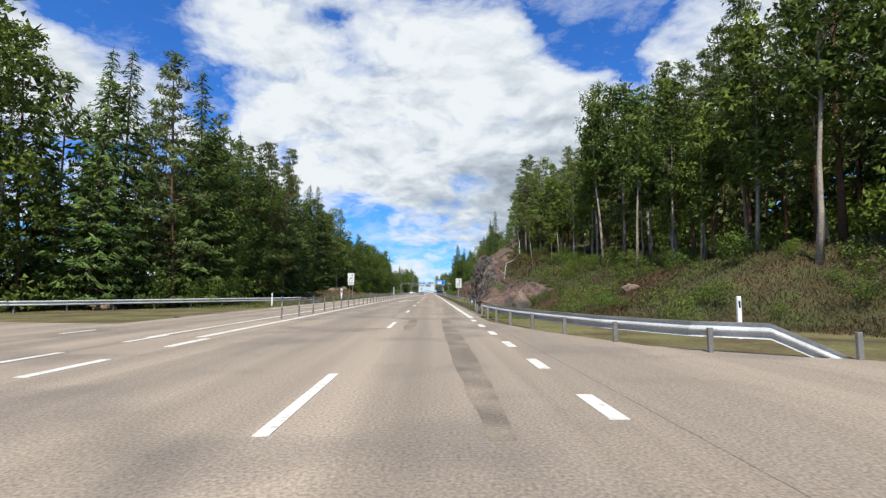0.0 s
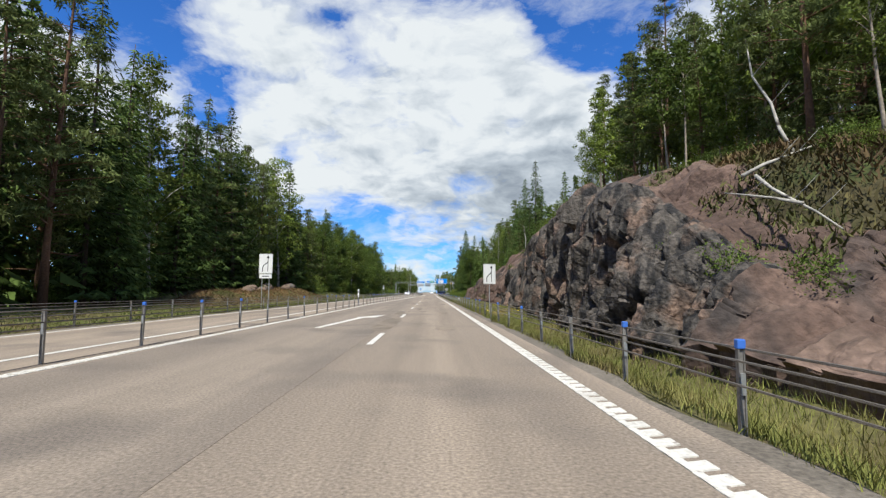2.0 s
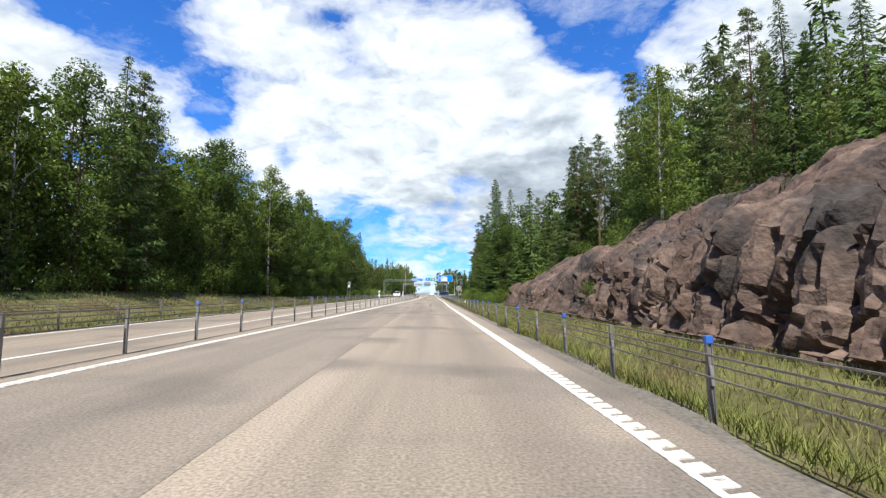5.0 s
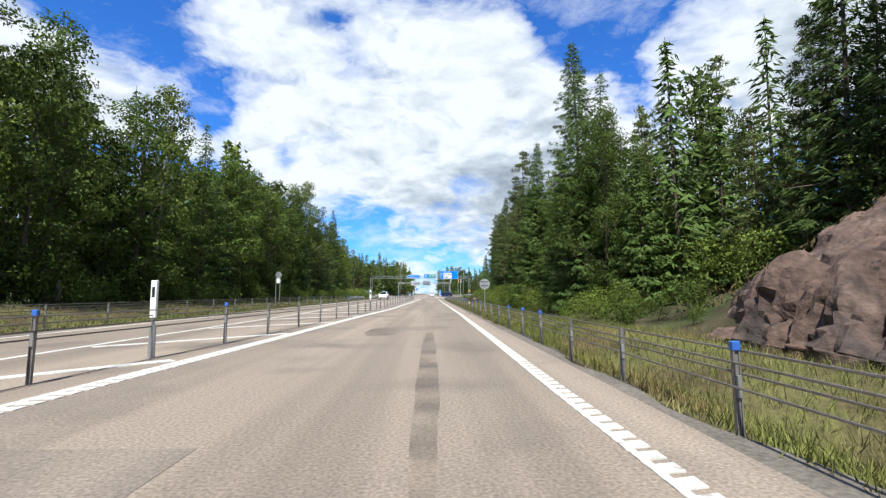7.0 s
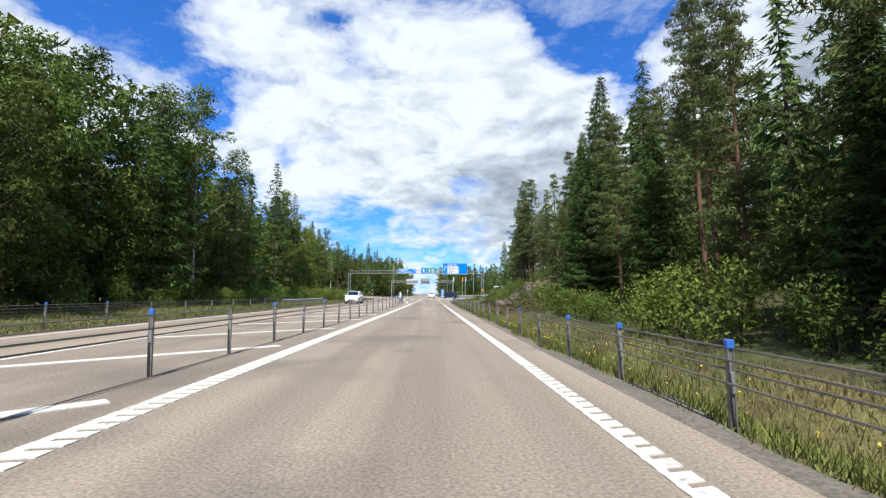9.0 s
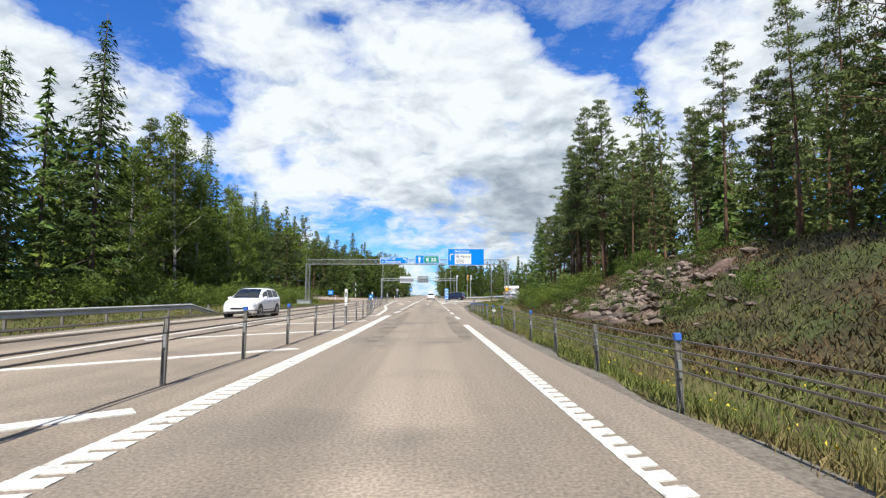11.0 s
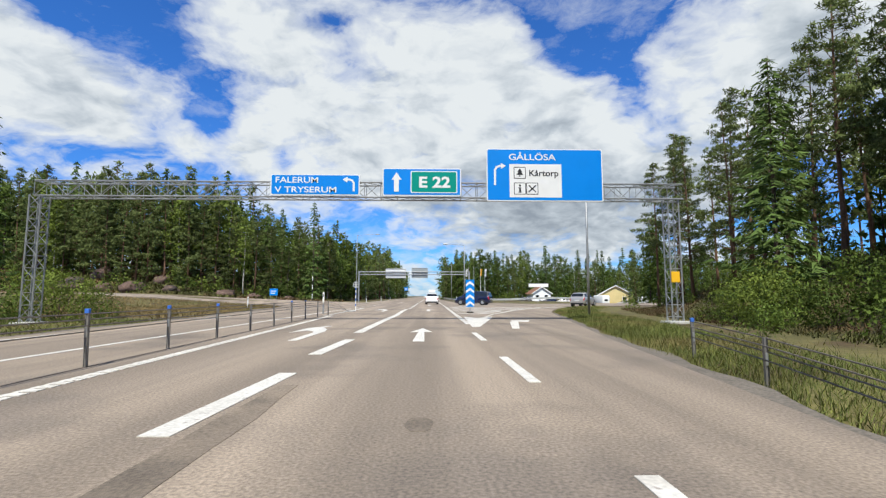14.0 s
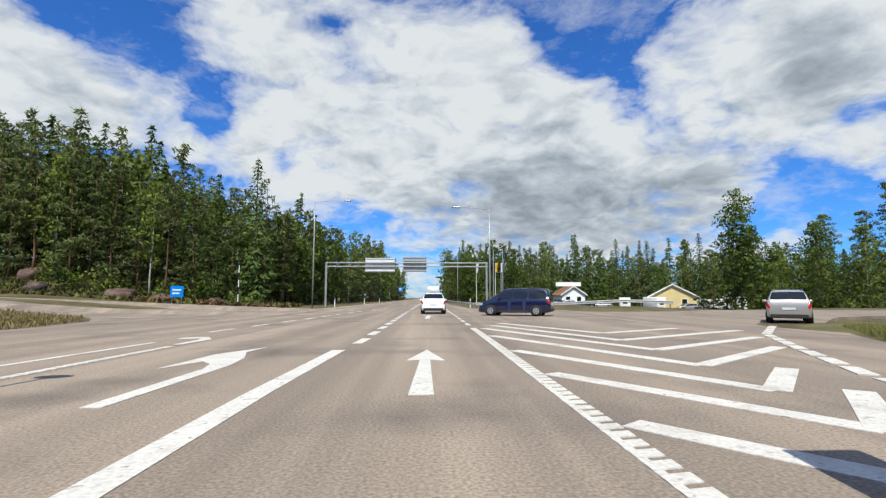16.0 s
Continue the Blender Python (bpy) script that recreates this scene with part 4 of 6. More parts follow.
def make_gantry():
    y = 308.0
    g = thing("sign_gantry", Matrix.Translation((0, y, -0.25)) @ Matrix.Diagonal((1.119, 1.119, 1.119, 1)), "steel lattice gantry with three blue direction boards over the road", "road sign")
    part("beam", lattice((-16.0, 0.45, 5.65), (10.6, 0.45, 5.65), 0.62, 40, 0.035), GALVANISED, g, "galvanised lattice beam")
    for x in (-16.0, 10.2):
        z = land_at(x * 1.119, y) / 1.119 + 0.2
        part("leg", lattice((x, 0.45, z - 0.2), (x, 0.45, 5.4), 0.46, 11, 0.032, (0, 1, 0)), GALVANISED, g, "galvanised lattice leg")
        part("foot", boxes((x - 0.45, x + 0.45, 0.0, 0.9, z - 0.3, z + 0.12), bevel=0.03), CONCRETE, g, "concrete foot")
    part("warning_box", boxes((9.95, 10.3, 0.12, 0.2, 1.85, 2.3), bevel=0.02), YELLOW, g, "yellow box on the leg")

    def board(x0, x1, z0, z1, mat, name="board", front=0.0):
        b = part(name, plate(rect(x0, x1, z0, z1, 0.05), front, front + 0.05), SIGN_WHITE if mat is None else mat, g)
        return b

    def bordered(x0, x1, z0, z1):
        b = part("board", plate(rect(x0, x1, z0, z1, 0.06), 0.0, 0.06), SIGN_WHITE, g, "blue board with a white border")
        part("face", plate(rect(x0 + 0.045, x1 - 0.045, z0 + 0.045, z1 - 0.045, 0.05), -0.006, -0.001), SIGN_BLUE, b)
        for x in np.linspace(x0 + 0.4, x1 - 0.4, 3):
            part("rib", boxes((x - 0.03, x + 0.03, 0.06, 0.14, z0 + 0.05, z1 - 0.05)), GALVANISED, b)
        return b

    b = bordered(-6.5, -2.88, 5.38, 6.26)
    lettering("FALERUM", -6.32, 5.90, -0.011, 0.34, SIGN_WHITE, b, 1.72)
    lettering("V TRYSERUM", -6.32, 5.50, -0.011, 0.34, SIGN_WHITE, b, 2.5)
    arrow_band([(-3.12, 5.55), (-3.12, 5.9), (-3.18, 6.0), (-3.3, 6.04), (-3.38, 6.04)], 0.085, 0.2, -0.008, SIGN_WHITE, b)
    b = bordered(-1.95, 1.28, 5.38, 6.54)
    arrow_band([(-1.38, 5.55), (-1.38, 6.05)], 0.2, 0.32, -0.008, SIGN_WHITE, b)
    part("panel_border", plate(rect(-0.8, 1.12, 5.50, 6.42, 0.06), -0.010, -0.006), SIGN_WHITE, b)
    p = part("panel", plate(rect(-0.76, 1.08, 5.54, 6.38, 0.05), -0.016, -0.010), SIGN_GREEN, b, "green panel with white road number")
    lettering("E 22", -0.48, 5.74, -0.021, 0.62, SIGN_WHITE, b, 1.28, 0.02)
    b = bordered(2.33, 7.18, 5.18, 7.40)
    arrow_band([(2.68, 5.85), (2.68, 6.48), (2.74, 6.60), (2.86, 6.66), (2.93, 6.66)], 0.085, 0.2, -0.008, SIGN_WHITE, b)
    lettering("GÅLLÖSA", 3.25, 6.92, -0.011, 0.36, SIGN_WHITE, b, 1.95)
    part("panel", plate(rect(3.28, 5.45, 5.34, 6.74, 0.02), -0.010, -0.006), SIGN_WHITE, b, "white panel with service symbols")
    lettering("Kårtorp", 4.08, 6.24, -0.015, 0.36, SIGN_BLACK, b, 1.22, 0.006)

    def symbol(x, z, s=0.5):
        part("symbol_frame", plate(rect(x, x + s, z, z + s, 0.03), -0.013, -0.010), SIGN_BLACK, b)
        part("symbol_field", plate(rect(x + 0.03, x + s - 0.03, z + 0.03, z + s - 0.03, 0.02), -0.016, -0.013), SIGN_WHITE, b)

    symbol(3.46, 6.12), symbol(3.46, 5.46), symbol(3.97, 5.46)
    part("symbol", plate([(3.69, 6.2), (3.73, 6.2), (3.73, 6.28), (3.86, 6.28), (3.77, 6.4), (3.82, 6.4), (3.71, 6.56), (3.60, 6.4), (3.65, 6.4), (3.56, 6.28), (3.69, 6.28)][::-1], -0.020, -0.016), SIGN_BLACK, b)
    part("symbol", plate([(3.64, 5.54), (3.78, 5.54), (3.78, 5.58), (3.75, 5.58), (3.75, 5.76), (3.64, 5.76), (3.64, 5.72), (3.67, 5.72), (3.67, 5.58), (3.64, 5.58)][::-1], -0.020, -0.016), SIGN_BLACK, b)
    part("symbol", plate(rect(3.665, 3.755, 5.79, 5.88, 0.044), -0.020, -0.016), SIGN_BLACK, b)
    for s in (1, -1):
        part("symbol", bar([(4.22 - 0.15 * s, -0.018, 5.57), (4.22 + 0.15 * s, -0.018, 5.85)], 0.022, 5), SIGN_BLACK, b)


make_gantry()


def make_gantry_back():
    y = 390.0
    g = thing("sign_gantry", Matrix.Translation((0, y, -0.25)) @ Matrix.Diagonal((1.119, 1.119, 1.119, 1)), "sign gantry seen from behind with grey board backs", "road sign")
    part("beam", boxes((-13.6, 7.8, -0.1, 0.1, 5.35, 5.5), (-13.6, 7.8, -0.1, 0.1, 5.85, 6.0), bevel=0.02), GALVANISED, g)
    for x in (-13.6, 7.6):
        part("leg", boxes((x - 0.12, x + 0.12, -0.12, 0.12, -0.3, 6.0), bevel=0.02), GALVANISED, g)
    for x0, x1, z0, z1, mat in ((-8.5, -4.6, 4.7, 6.55, SIGN_WHITE), (-3.5, -0.4, 4.75, 6.7, SIGN_BACK)):
        b = part("board", boxes((x0, x1, 0.12, 0.17, z0, z1), bevel=0.01), mat, g, "grey back of a sign board")
        for z in np.linspace(z0 + 0.1, z1 - 0.1, 5):
            part("rib", boxes((x0, x1, 0.06, 0.12, z - 0.03, z + 0.03)), GALVANISED, b)


make_gantry_back()


def merge_sign(x, y, z0, width, high, label, plate_below=False, turn=0.0):
    s = thing("lane_merge_sign", pose(x, y, 0, rz=turn), label, "road sign", "lane merge signs")
    ground = land_at(x, y)
    for dx in ((-0.28, 0.28) if plate_below else (0.0,)):
        part("pole", bar([(dx, 0.06, ground - 0.3), (dx, 0.06, z0 + high)], 0.035, 8), GALVANISED, s)
    b = part("panel", plate(rect(-width / 2, width / 2, z0, z0 + high, 0.04), 0.0, 0.03), SIGN_WHITE, s, "white panel with black border and arrows")
    w, h = width, high
    for x0, x1, a, c in ((-w / 2 + 0.03, w / 2 - 0.03, z0 + 0.03, z0 + 0.042), (-w / 2 + 0.03, w / 2 - 0.03, z0 + h - 0.042, z0 + h - 0.03), (-w / 2 + 0.03, -w / 2 + 0.042, z0 + 0.05, z0 + h - 0.05), (w / 2 - 0.042, w / 2 - 0.03, z0 + 0.05, z0 + h - 0.05)):
        part("border", boxes((x0, x1, -0.006, -0.001, a, c)), SIGN_BLACK, b)
    arrow_band([(w * 0.16, z0 + h * 0.1), (w * 0.16, z0 + h * 0.78)], w * 0.05, w * 0.2, -0.002, SIGN_BLACK, b)
    part("lane_line", plate([(-w * 0.26, z0 + h * 0.1), (-w * 0.20, z0 + h * 0.1), (-w * 0.20, z0 + h * 0.31), (-w * 0.13, z0 + h * 0.39), (w * 0.13, z0 + h * 0.54), (w * 0.13, z0 + h * 0.60), (-w * 0.17, z0 + h * 0.42), (-w * 0.26, z0 + h * 0.33)], -0.007, -0.002), SIGN_BLACK, b)
    if plate_below:
        p = part("distance_plate", plate(rect(-width / 2 + 0.05, width / 2 - 0.05, z0 - 0.38, z0 - 0.05, 0.03), 0.0, 0.03), SIGN_WHITE, s, "small white plate below the sign")
        part("border", boxes((-width * 0.25, width * 0.25, -0.006, -0.001, z0 - 0.25, z0 - 0.18)), SIGN_BLACK, p)


merge_sign(4.4, 100.1, 1.81, 1.0, 1.52, "white lane merge sign with black arrow on one pole", turn=18)
merge_sign(-13.2, 102.5, 2.68, 1.07, 1.58, "white lane merge sign with a small plate below", True)


def round_sign_back(x, y, z, r, label, poles=(0.0,), small=None, bands=0):
    s = thing("round_sign", pose(x, y, 0), label, "road sign", "round signs")
    g = land_at(x, y)
    for dx in poles:
        part("pole", bar([(dx, -0.05, g - 0.3), (dx, -0.05, z + r * 0.7)], 0.032, 8), PAINT_PLAIN if bands else GALVANISED, s)
    for k in range(bands):
        part("band", bar([(0.0, -0.05, 0.42 + 0.42 * k), (0.0, -0.05, 0.60 + 0.42 * k)], 0.036, 8), BLUE_CAP, s, "blue reflective band")
    d = part("disc", plate([(r * math.cos(a), z + r * math.sin(a)) for a in np.linspace(0, 2 * math.pi, 33)[:-1]], 0.0, 0.02), SIGN_BACK, s, "grey back of a round sign")
    for dz in (-r * 0.3, r * 0.45):
        part("brace", boxes((-r * 0.7, r * 0.7, -0.035, -0.002, z + dz - 0.025, z + dz + 0.025)), PLASTIC_DARK, d)
    if small:
        part("small_sign", plate([(small * math.cos(a), z - r - small + small * math.sin(a)) for a in np.linspace(0, 2 * math.pi, 7)[:-1]], 0.0, 0.02), SIGN_WHITE, s, "small white sign below")


def post_reflector(y):
    """A round white reflector clamped on a barrier post."""
    x = line_at(y, *RIGHT_BARRIER)
    s = thing("post_reflector", pose(x, y - 0.075, land_at(x, y) + 0.62), "round white reflector clamped on a barrier post", "reflector", "reflectors")
    part("disc", plate([(0.075 * math.cos(a), 0.075 * math.sin(a)) for a in np.linspace(0, 2 * math.pi, 21)[:-1]], 0.0, 0.02), SIGN_WHITE, s, smooth=False)
    part("clamp", boxes((-0.055, 0.055, 0.0205, 0.045, -0.03, 0.03), bevel=0.006), PLASTIC_DARK, s)


for y in (56, 111, 162, 198.7, 259.9):
    post_reflector(float(RIGHT_POSTS[np.abs(RIGHT_POSTS - y).argmin()]))


def dead_birch(points, radius, label):
    """A fallen or leaning bare birch stem."""
    s = thing("dead_birch", pose(*points[0]), label, "dead tree", "dead birches")
    p0 = Vector(points[0])
    pts = [Vector(p) - p0 for p in points]
    part("stem", bar(pts, [radius * (1 - 0.7 * k / (len(pts) - 1)) for k in range(len(pts))], 7), BARK_BIRCH, s, smooth=True)
    for k in range(2, len(pts) - 1):
        q = pts[k]
        part("twig", bar([q, q + Vector((0.1, -0.25, 0.22)), q + Vector((0.3, -0.4, 0.5))], [radius * 0.3, radius * 0.2, radius * 0.08], 4), BARK_BIRCH, s)


dead_birch([(8.2, 76.15, 4.25), (8.75, 76.1, 4.55), (9.2, 76.15, 4.72), (9.7, 76.1, 4.92), (10.2, 76.1, 5.1)], 0.06, "fallen white birch stem lying on the rock")
dead_birch([(8.25, 75.7, 4.15), (8.05, 74.9, 3.65), (7.85, 74.0, 3.2), (7.7, 73.2, 2.8), (7.5, 72.4, 2.35)], 0.05, "fallen white birch stem lying on the rock")
dead_birch([(7.75, 73.6, 3.05), (7.6, 74.3, 3.3), (7.5, 74.9, 3.48), (7.35, 75.6, 3.68)], 0.04, "fallen white birch stem lying on the rock")
dead_birch([(10.0, 76.6, 5.0), (10.0, 77.1, 5.9), (10.1, 77.5, 6.8), (10.0, 78.1, 7.9), (10.2, 78.6, 9.4)], 0.06, "leaning bare birch stem above the rock")
dead_birch([(10.3, 116.0, 6.0), (10.4, 116.2, 7.0), (10.3, 116.6, 8.0), (10.3, 117.0, 8.7)], 0.04, "leaning bare birch stem above the rock")
cabinet = thing("roadside_cabinet", pose(-17.0, 303.5, land_at(-17.0, 303.5)), "pale green metal roadside cabinet beside the gantry", "cabinet")
part("body", boxes((-0.9, 0.9, -0.45, 0.45, -0.1, 0.55), bevel=0.03), SIGN_BACK, cabinet)
part("lid", boxes((-0.97, 0.97, -0.52, 0.52, 0.553, 0.63), bevel=0.02), SIGN_BACK, cabinet)
round_sign_back(4.5, 204.6, 2.0, 0.43, "grey back of a round sign on one pole")
round_sign_back(-14.4, 209.8, 2.95, 0.28, "grey round sign back on two poles", (-0.2, 0.17), 0.26)
round_sign_back(-5.9, 325.0, 2.1, 0.26, "grey back of a round sign on a blue and white pole", bands=4)


def chevron_sign(x, y):
    s = thing("chevron_sign", pose(x, y, 0), "tall blue and white chevron marker on a short post", "road sign")
    part("post", bar([(0, 0.05, 0), (0, 0.05, 2.25)], 0.035, 8), GALVANISED, s)
    part("foot", boxes((-0.22, 0.22, -0.2, 0.3, 0.0, 0.08), bevel=0.02), RUBBER, s, "dark rubber foot")
    w, z0, h = 0.62, 0.42, 1.95
    p = part("panel", plate(rect(-w / 2, w / 2, z0, z0 + h, 0.04), 0.0, 0.03), SIGN_BLUE, s, "blue panel")
    for k in range(4):
        z = z0 + 0.1 + k * 0.475
        part("chevron", plate([(-w / 2 + 0.01, z - 0.08), (-w / 2 + 0.01, z + 0.1), (0, z + 0.33), (w / 2 - 0.01, z + 0.1), (w / 2 - 0.01, z - 0.08), (0, z + 0.15)][::-1], -0.006, -0.001), SIGN_WHITE, p, "white chevron")
    return s


chevron_sign(2.9, 321.0)


def marker_post(x, y, base=None, high=1.15, sleeve=False):
    """A white plastic roadside delineator with a black band."""
    z = land_at(x, y) if base is None else base
    s = thing("marker_post", pose(x, y, z), "white plastic roadside marker post with dark reflector band", "marker post", "marker posts")
    low = 0.75 if sleeve else -0.2
    if sleeve:
        part("sleeve", bar([(0, 0, 0), (0, 0, 0.62)], 0.06, 10), GALVANISED, s, "grey steel sleeve")
        part("stem", bar([(0, 0, 0.6), (0, 0, 0.8)], 0.035, 8), GALVANISED, s)
        high = 1.45
    part("body", boxes((-0.055, 0.055, -0.04, 0.04, low, high), bevel=0.015), PAINT_PLAIN, s)
    part("band", boxes((-0.03, 0.03, -0.045, 0.045, high - 0.32, high - 0.12), bevel=0.01), SIGN_BLACK, s, "black band")


for y in MARKERS:
    marker_post(line_at(y, *MEDIAN) - 0.05, y, 0.0, sleeve=True)
for x, y in ((-13.4, 64), (8.4, 36), (-12.9, 385), (-12.9, 415), (-13.0, 445), (5.2, 380), (-20.0, 340)):
    marker_post(x, y)


marker_post(-7.15, 319.0, 0.0, sleeve=True)


def distance_plate(y):
    """A small blue plate on a post of the middle barrier."""
    s = thing("distance_plate", pose(line_at(y, *MEDIAN) - 0.02, y - 0.06, 0.95), "small blue plate with white marks on a barrier post", "road sign")
    p = part("plate", plate(rect(-0.15, 0.15, 0.0, 0.27, 0.02), 0.0, 0.015), SIGN_BLUE, s)
    part("mark", boxes((-0.08, 0.0, -0.005, -0.001, 0.07, 0.2)), SIGN_WHITE, p)
    part("mark", boxes((0.03, 0.08, -0.005, -0.001, 0.07, 0.14)), SIGN_WHITE, p)
    part("clamp", boxes((-0.05, 0.05, 0.016, 0.1, 0.02, 0.08)), GALVANISED, s)


distance_plate(float(MEDIAN_POSTS[np.abs(MEDIAN_POSTS - 277.5).argmin()]))


def striped_pole(x, y, high=4.0):
    s = thing("striped_pole", pose(x, y, land_at(x, y)), "slim black and white striped marker pole", "marker post", "striped poles")
    n = 7
    for k in range(n):
        part("band", bar([(0, 0, high * k / n - (0.2 if k == 0 else 0)), (0, 0, high * (k + 1) / n)], 0.05, 8), PAINT_PLAIN if k % 2 else SIGN_BLACK, s)


striped_pole(-20.5, 371, 5.4)


def street_lamp(x, y, high, arm, label="tall galvanised street lamp with a single arm"):
    s = thing("street_lamp", pose(x, y, land_at(x, y)), label, "street lamp", "street lamps")
    part("pole", bar([(0, 0, -0.3), (0, 0, high * 0.5), (0, 0, high)], [0.085, 0.07, 0.042], 10), GALVANISED, s, smooth=True)
    part("arm", bar([(0, 0, high - 0.1), (arm * 0.5, 0, high + 0.06), (arm, 0, high + 0.12)], 0.03, 8), GALVANISED, s)
    sgn = 1 if arm > 0 else -1
    h = part("lamp_head", boxes((min(arm, arm + 0.75 * sgn), max(arm, arm + 0.75 * sgn), -0.16, 0.16, high + 0.04, high + 0.2), bevel=0.06), GALVANISED, s, "flat grey lamp head")
    part("lens", boxes((min(arm + 0.1 * sgn, arm + 0.65 * sgn), max(arm + 0.1 * sgn, arm + 0.65 * sgn), -0.12, 0.12, high + 0.01, high + 0.05), bevel=0.01), SIGN_WHITE, h, "pale lens")


street_lamp(10.2, 317.0, 9.4, -3.0)
street_lamp(5.4, 361.5, 9.3, -2.6)
street_lamp(-13.3, 374, 12.4, 3.4)
street_lamp(6.2, 424, 10.5, -2.6)
for x, y in ((6.6, 368.0), (7.4, 367.0)):
    s = thing("thin_mast", pose(x, y, land_at(x, y)), "thin grey steel mast beside the junction", "mast", "masts")
    part("pole", bar([(0, 0, -0.3), (0, 0, 6.2)], 0.045, 8), GALVANISED, s)


def flag_pole(x, y, high, tone):
    s = thing("flag_pole", pose(x, y, land_at(x, y)), "white flag pole with a hanging banner", "flag pole", "flag poles")
    part("pole", bar([(0, 0, -0.3), (0, 0, high)], [0.06, 0.03], 8), PAINT_PLAIN, s)
    bm = bmesh.new()
    rows = [[bm.verts.new((0.05 + 0.55 * u * (1 - 0.5 * v) + 0.05 * math.sin(5 * v + 3 * u), 0.08 * math.sin(4 * u + 6 * v), high - 0.1 - 2.0 * v)) for u in np.linspace(0, 1, 5)] for v in np.linspace(0, 1, 9)]
    for a, b in zip(rows, rows[1:]):
        for k in range(4):
            bm.faces.new((a[k], a[k + 1], b[k + 1], b[k]))
    bmesh.ops.solidify(bm, geom=bm.faces[:], thickness=0.01)
    part("banner", bm, tone, s, "limp pale banner", True)


for x, y, tone in ((10.4, 425, SIGN_WHITE), (15.9, 425, SIGN_WHITE), (14.5, 424, YELLOW)):
    flag_pole(x, y, 9.0, tone)
blue_signs = [(-27.5, 372, 1.4, 1.2, 1.0), (-9.0, 470, 1.3, 1.3, 3.3)]
for x, y, w, h, z in blue_signs:
    s = thing("blue_sign", pose(x, y, 0), "small blue direction sign on two poles", "road sign", "blue signs")
    g = land_at(x, y)
    for dx in (-w * 0.35, w * 0.35):
        part("pole", bar([(dx, 0.05, g - 0.3), (dx, 0.05, g + z + h)], 0.03, 6), GALVANISED, s)
    p = part("panel", plate(rect(-w / 2, w / 2, g + z, g + z + h, 0.04), 0, 0.03), SIGN_BLUE, s, "blue panel")
    part("line", boxes((-w * 0.35, w * 0.3, -0.006, -0.001, g + z + h * 0.58, g + z + h * 0.7)), SIGN_WHITE, p)
    part("line", boxes((-w * 0.35, w * 0.2, -0.006, -0.001, g + z + h * 0.28, g + z + h * 0.4)), SIGN_WHITE, p)


# ---------------------------------------------------------------- vehicles
CAR_SHAPES = {
    # stations from nose to tail: place along the car (1 nose, -1 tail), width, sill, shoulder, top (parts of width and height)
    "hatch": ((1.0, 0.62, 0.24, 0.34, 0.37), (0.975, 0.80, 0.17, 0.40, 0.44), (0.92, 0.90, 0.14, 0.45, 0.50), (0.80, 0.97, 0.13, 0.51, 0.56), (0.62, 1.0, 0.13, 0.56, 0.62), (0.52, 1.0, 0.13, 0.58, 0.66),
              (0.36, 1.0, 0.13, 0.60, 0.82), (0.18, 1.0, 0.13, 0.61, 0.955), (0.02, 1.0, 0.13, 0.62, 0.99), (-0.25, 1.0, 0.13, 0.63, 1.0), (-0.55, 0.995, 0.13, 0.64, 0.985), (-0.74, 0.985, 0.14, 0.65, 0.95),
              (-0.84, 0.975, 0.15, 0.655, 0.90), (-0.915, 0.96, 0.16, 0.65, 0.76), (-0.955, 0.945, 0.17, 0.64, 0.69), (-0.985, 0.91, 0.19, 0.58, 0.62), (-1.0, 0.80, 0.24, 0.46, 0.50)),
    "van": ((1.0, 0.64, 0.22, 0.30, 0.33), (0.975, 0.82, 0.15, 0.37, 0.41), (0.92, 0.91, 0.12, 0.43, 0.47), (0.80, 0.97, 0.11, 0.48, 0.53), (0.66, 1.0, 0.11, 0.52, 0.60), (0.56, 1.0, 0.11, 0.54, 0.68),
            (0.42, 1.0, 0.11, 0.55, 0.83), (0.26, 1.0, 0.11, 0.56, 0.95), (0.10, 1.0, 0.11, 0.57, 0.99), (-0.3, 1.0, 0.11, 0.58, 1.0), (-0.7, 0.995, 0.11, 0.58, 0.99), (-0.86, 0.985, 0.12, 0.58, 0.965),
            (-0.925, 0.975, 0.13, 0.58, 0.91), (-0.955, 0.965, 0.14, 0.58, 0.76), (-0.972, 0.955, 0.15, 0.57, 0.66), (-0.99, 0.92, 0.17, 0.50, 0.56), (-1.0, 0.82, 0.22, 0.40, 0.44)),
}


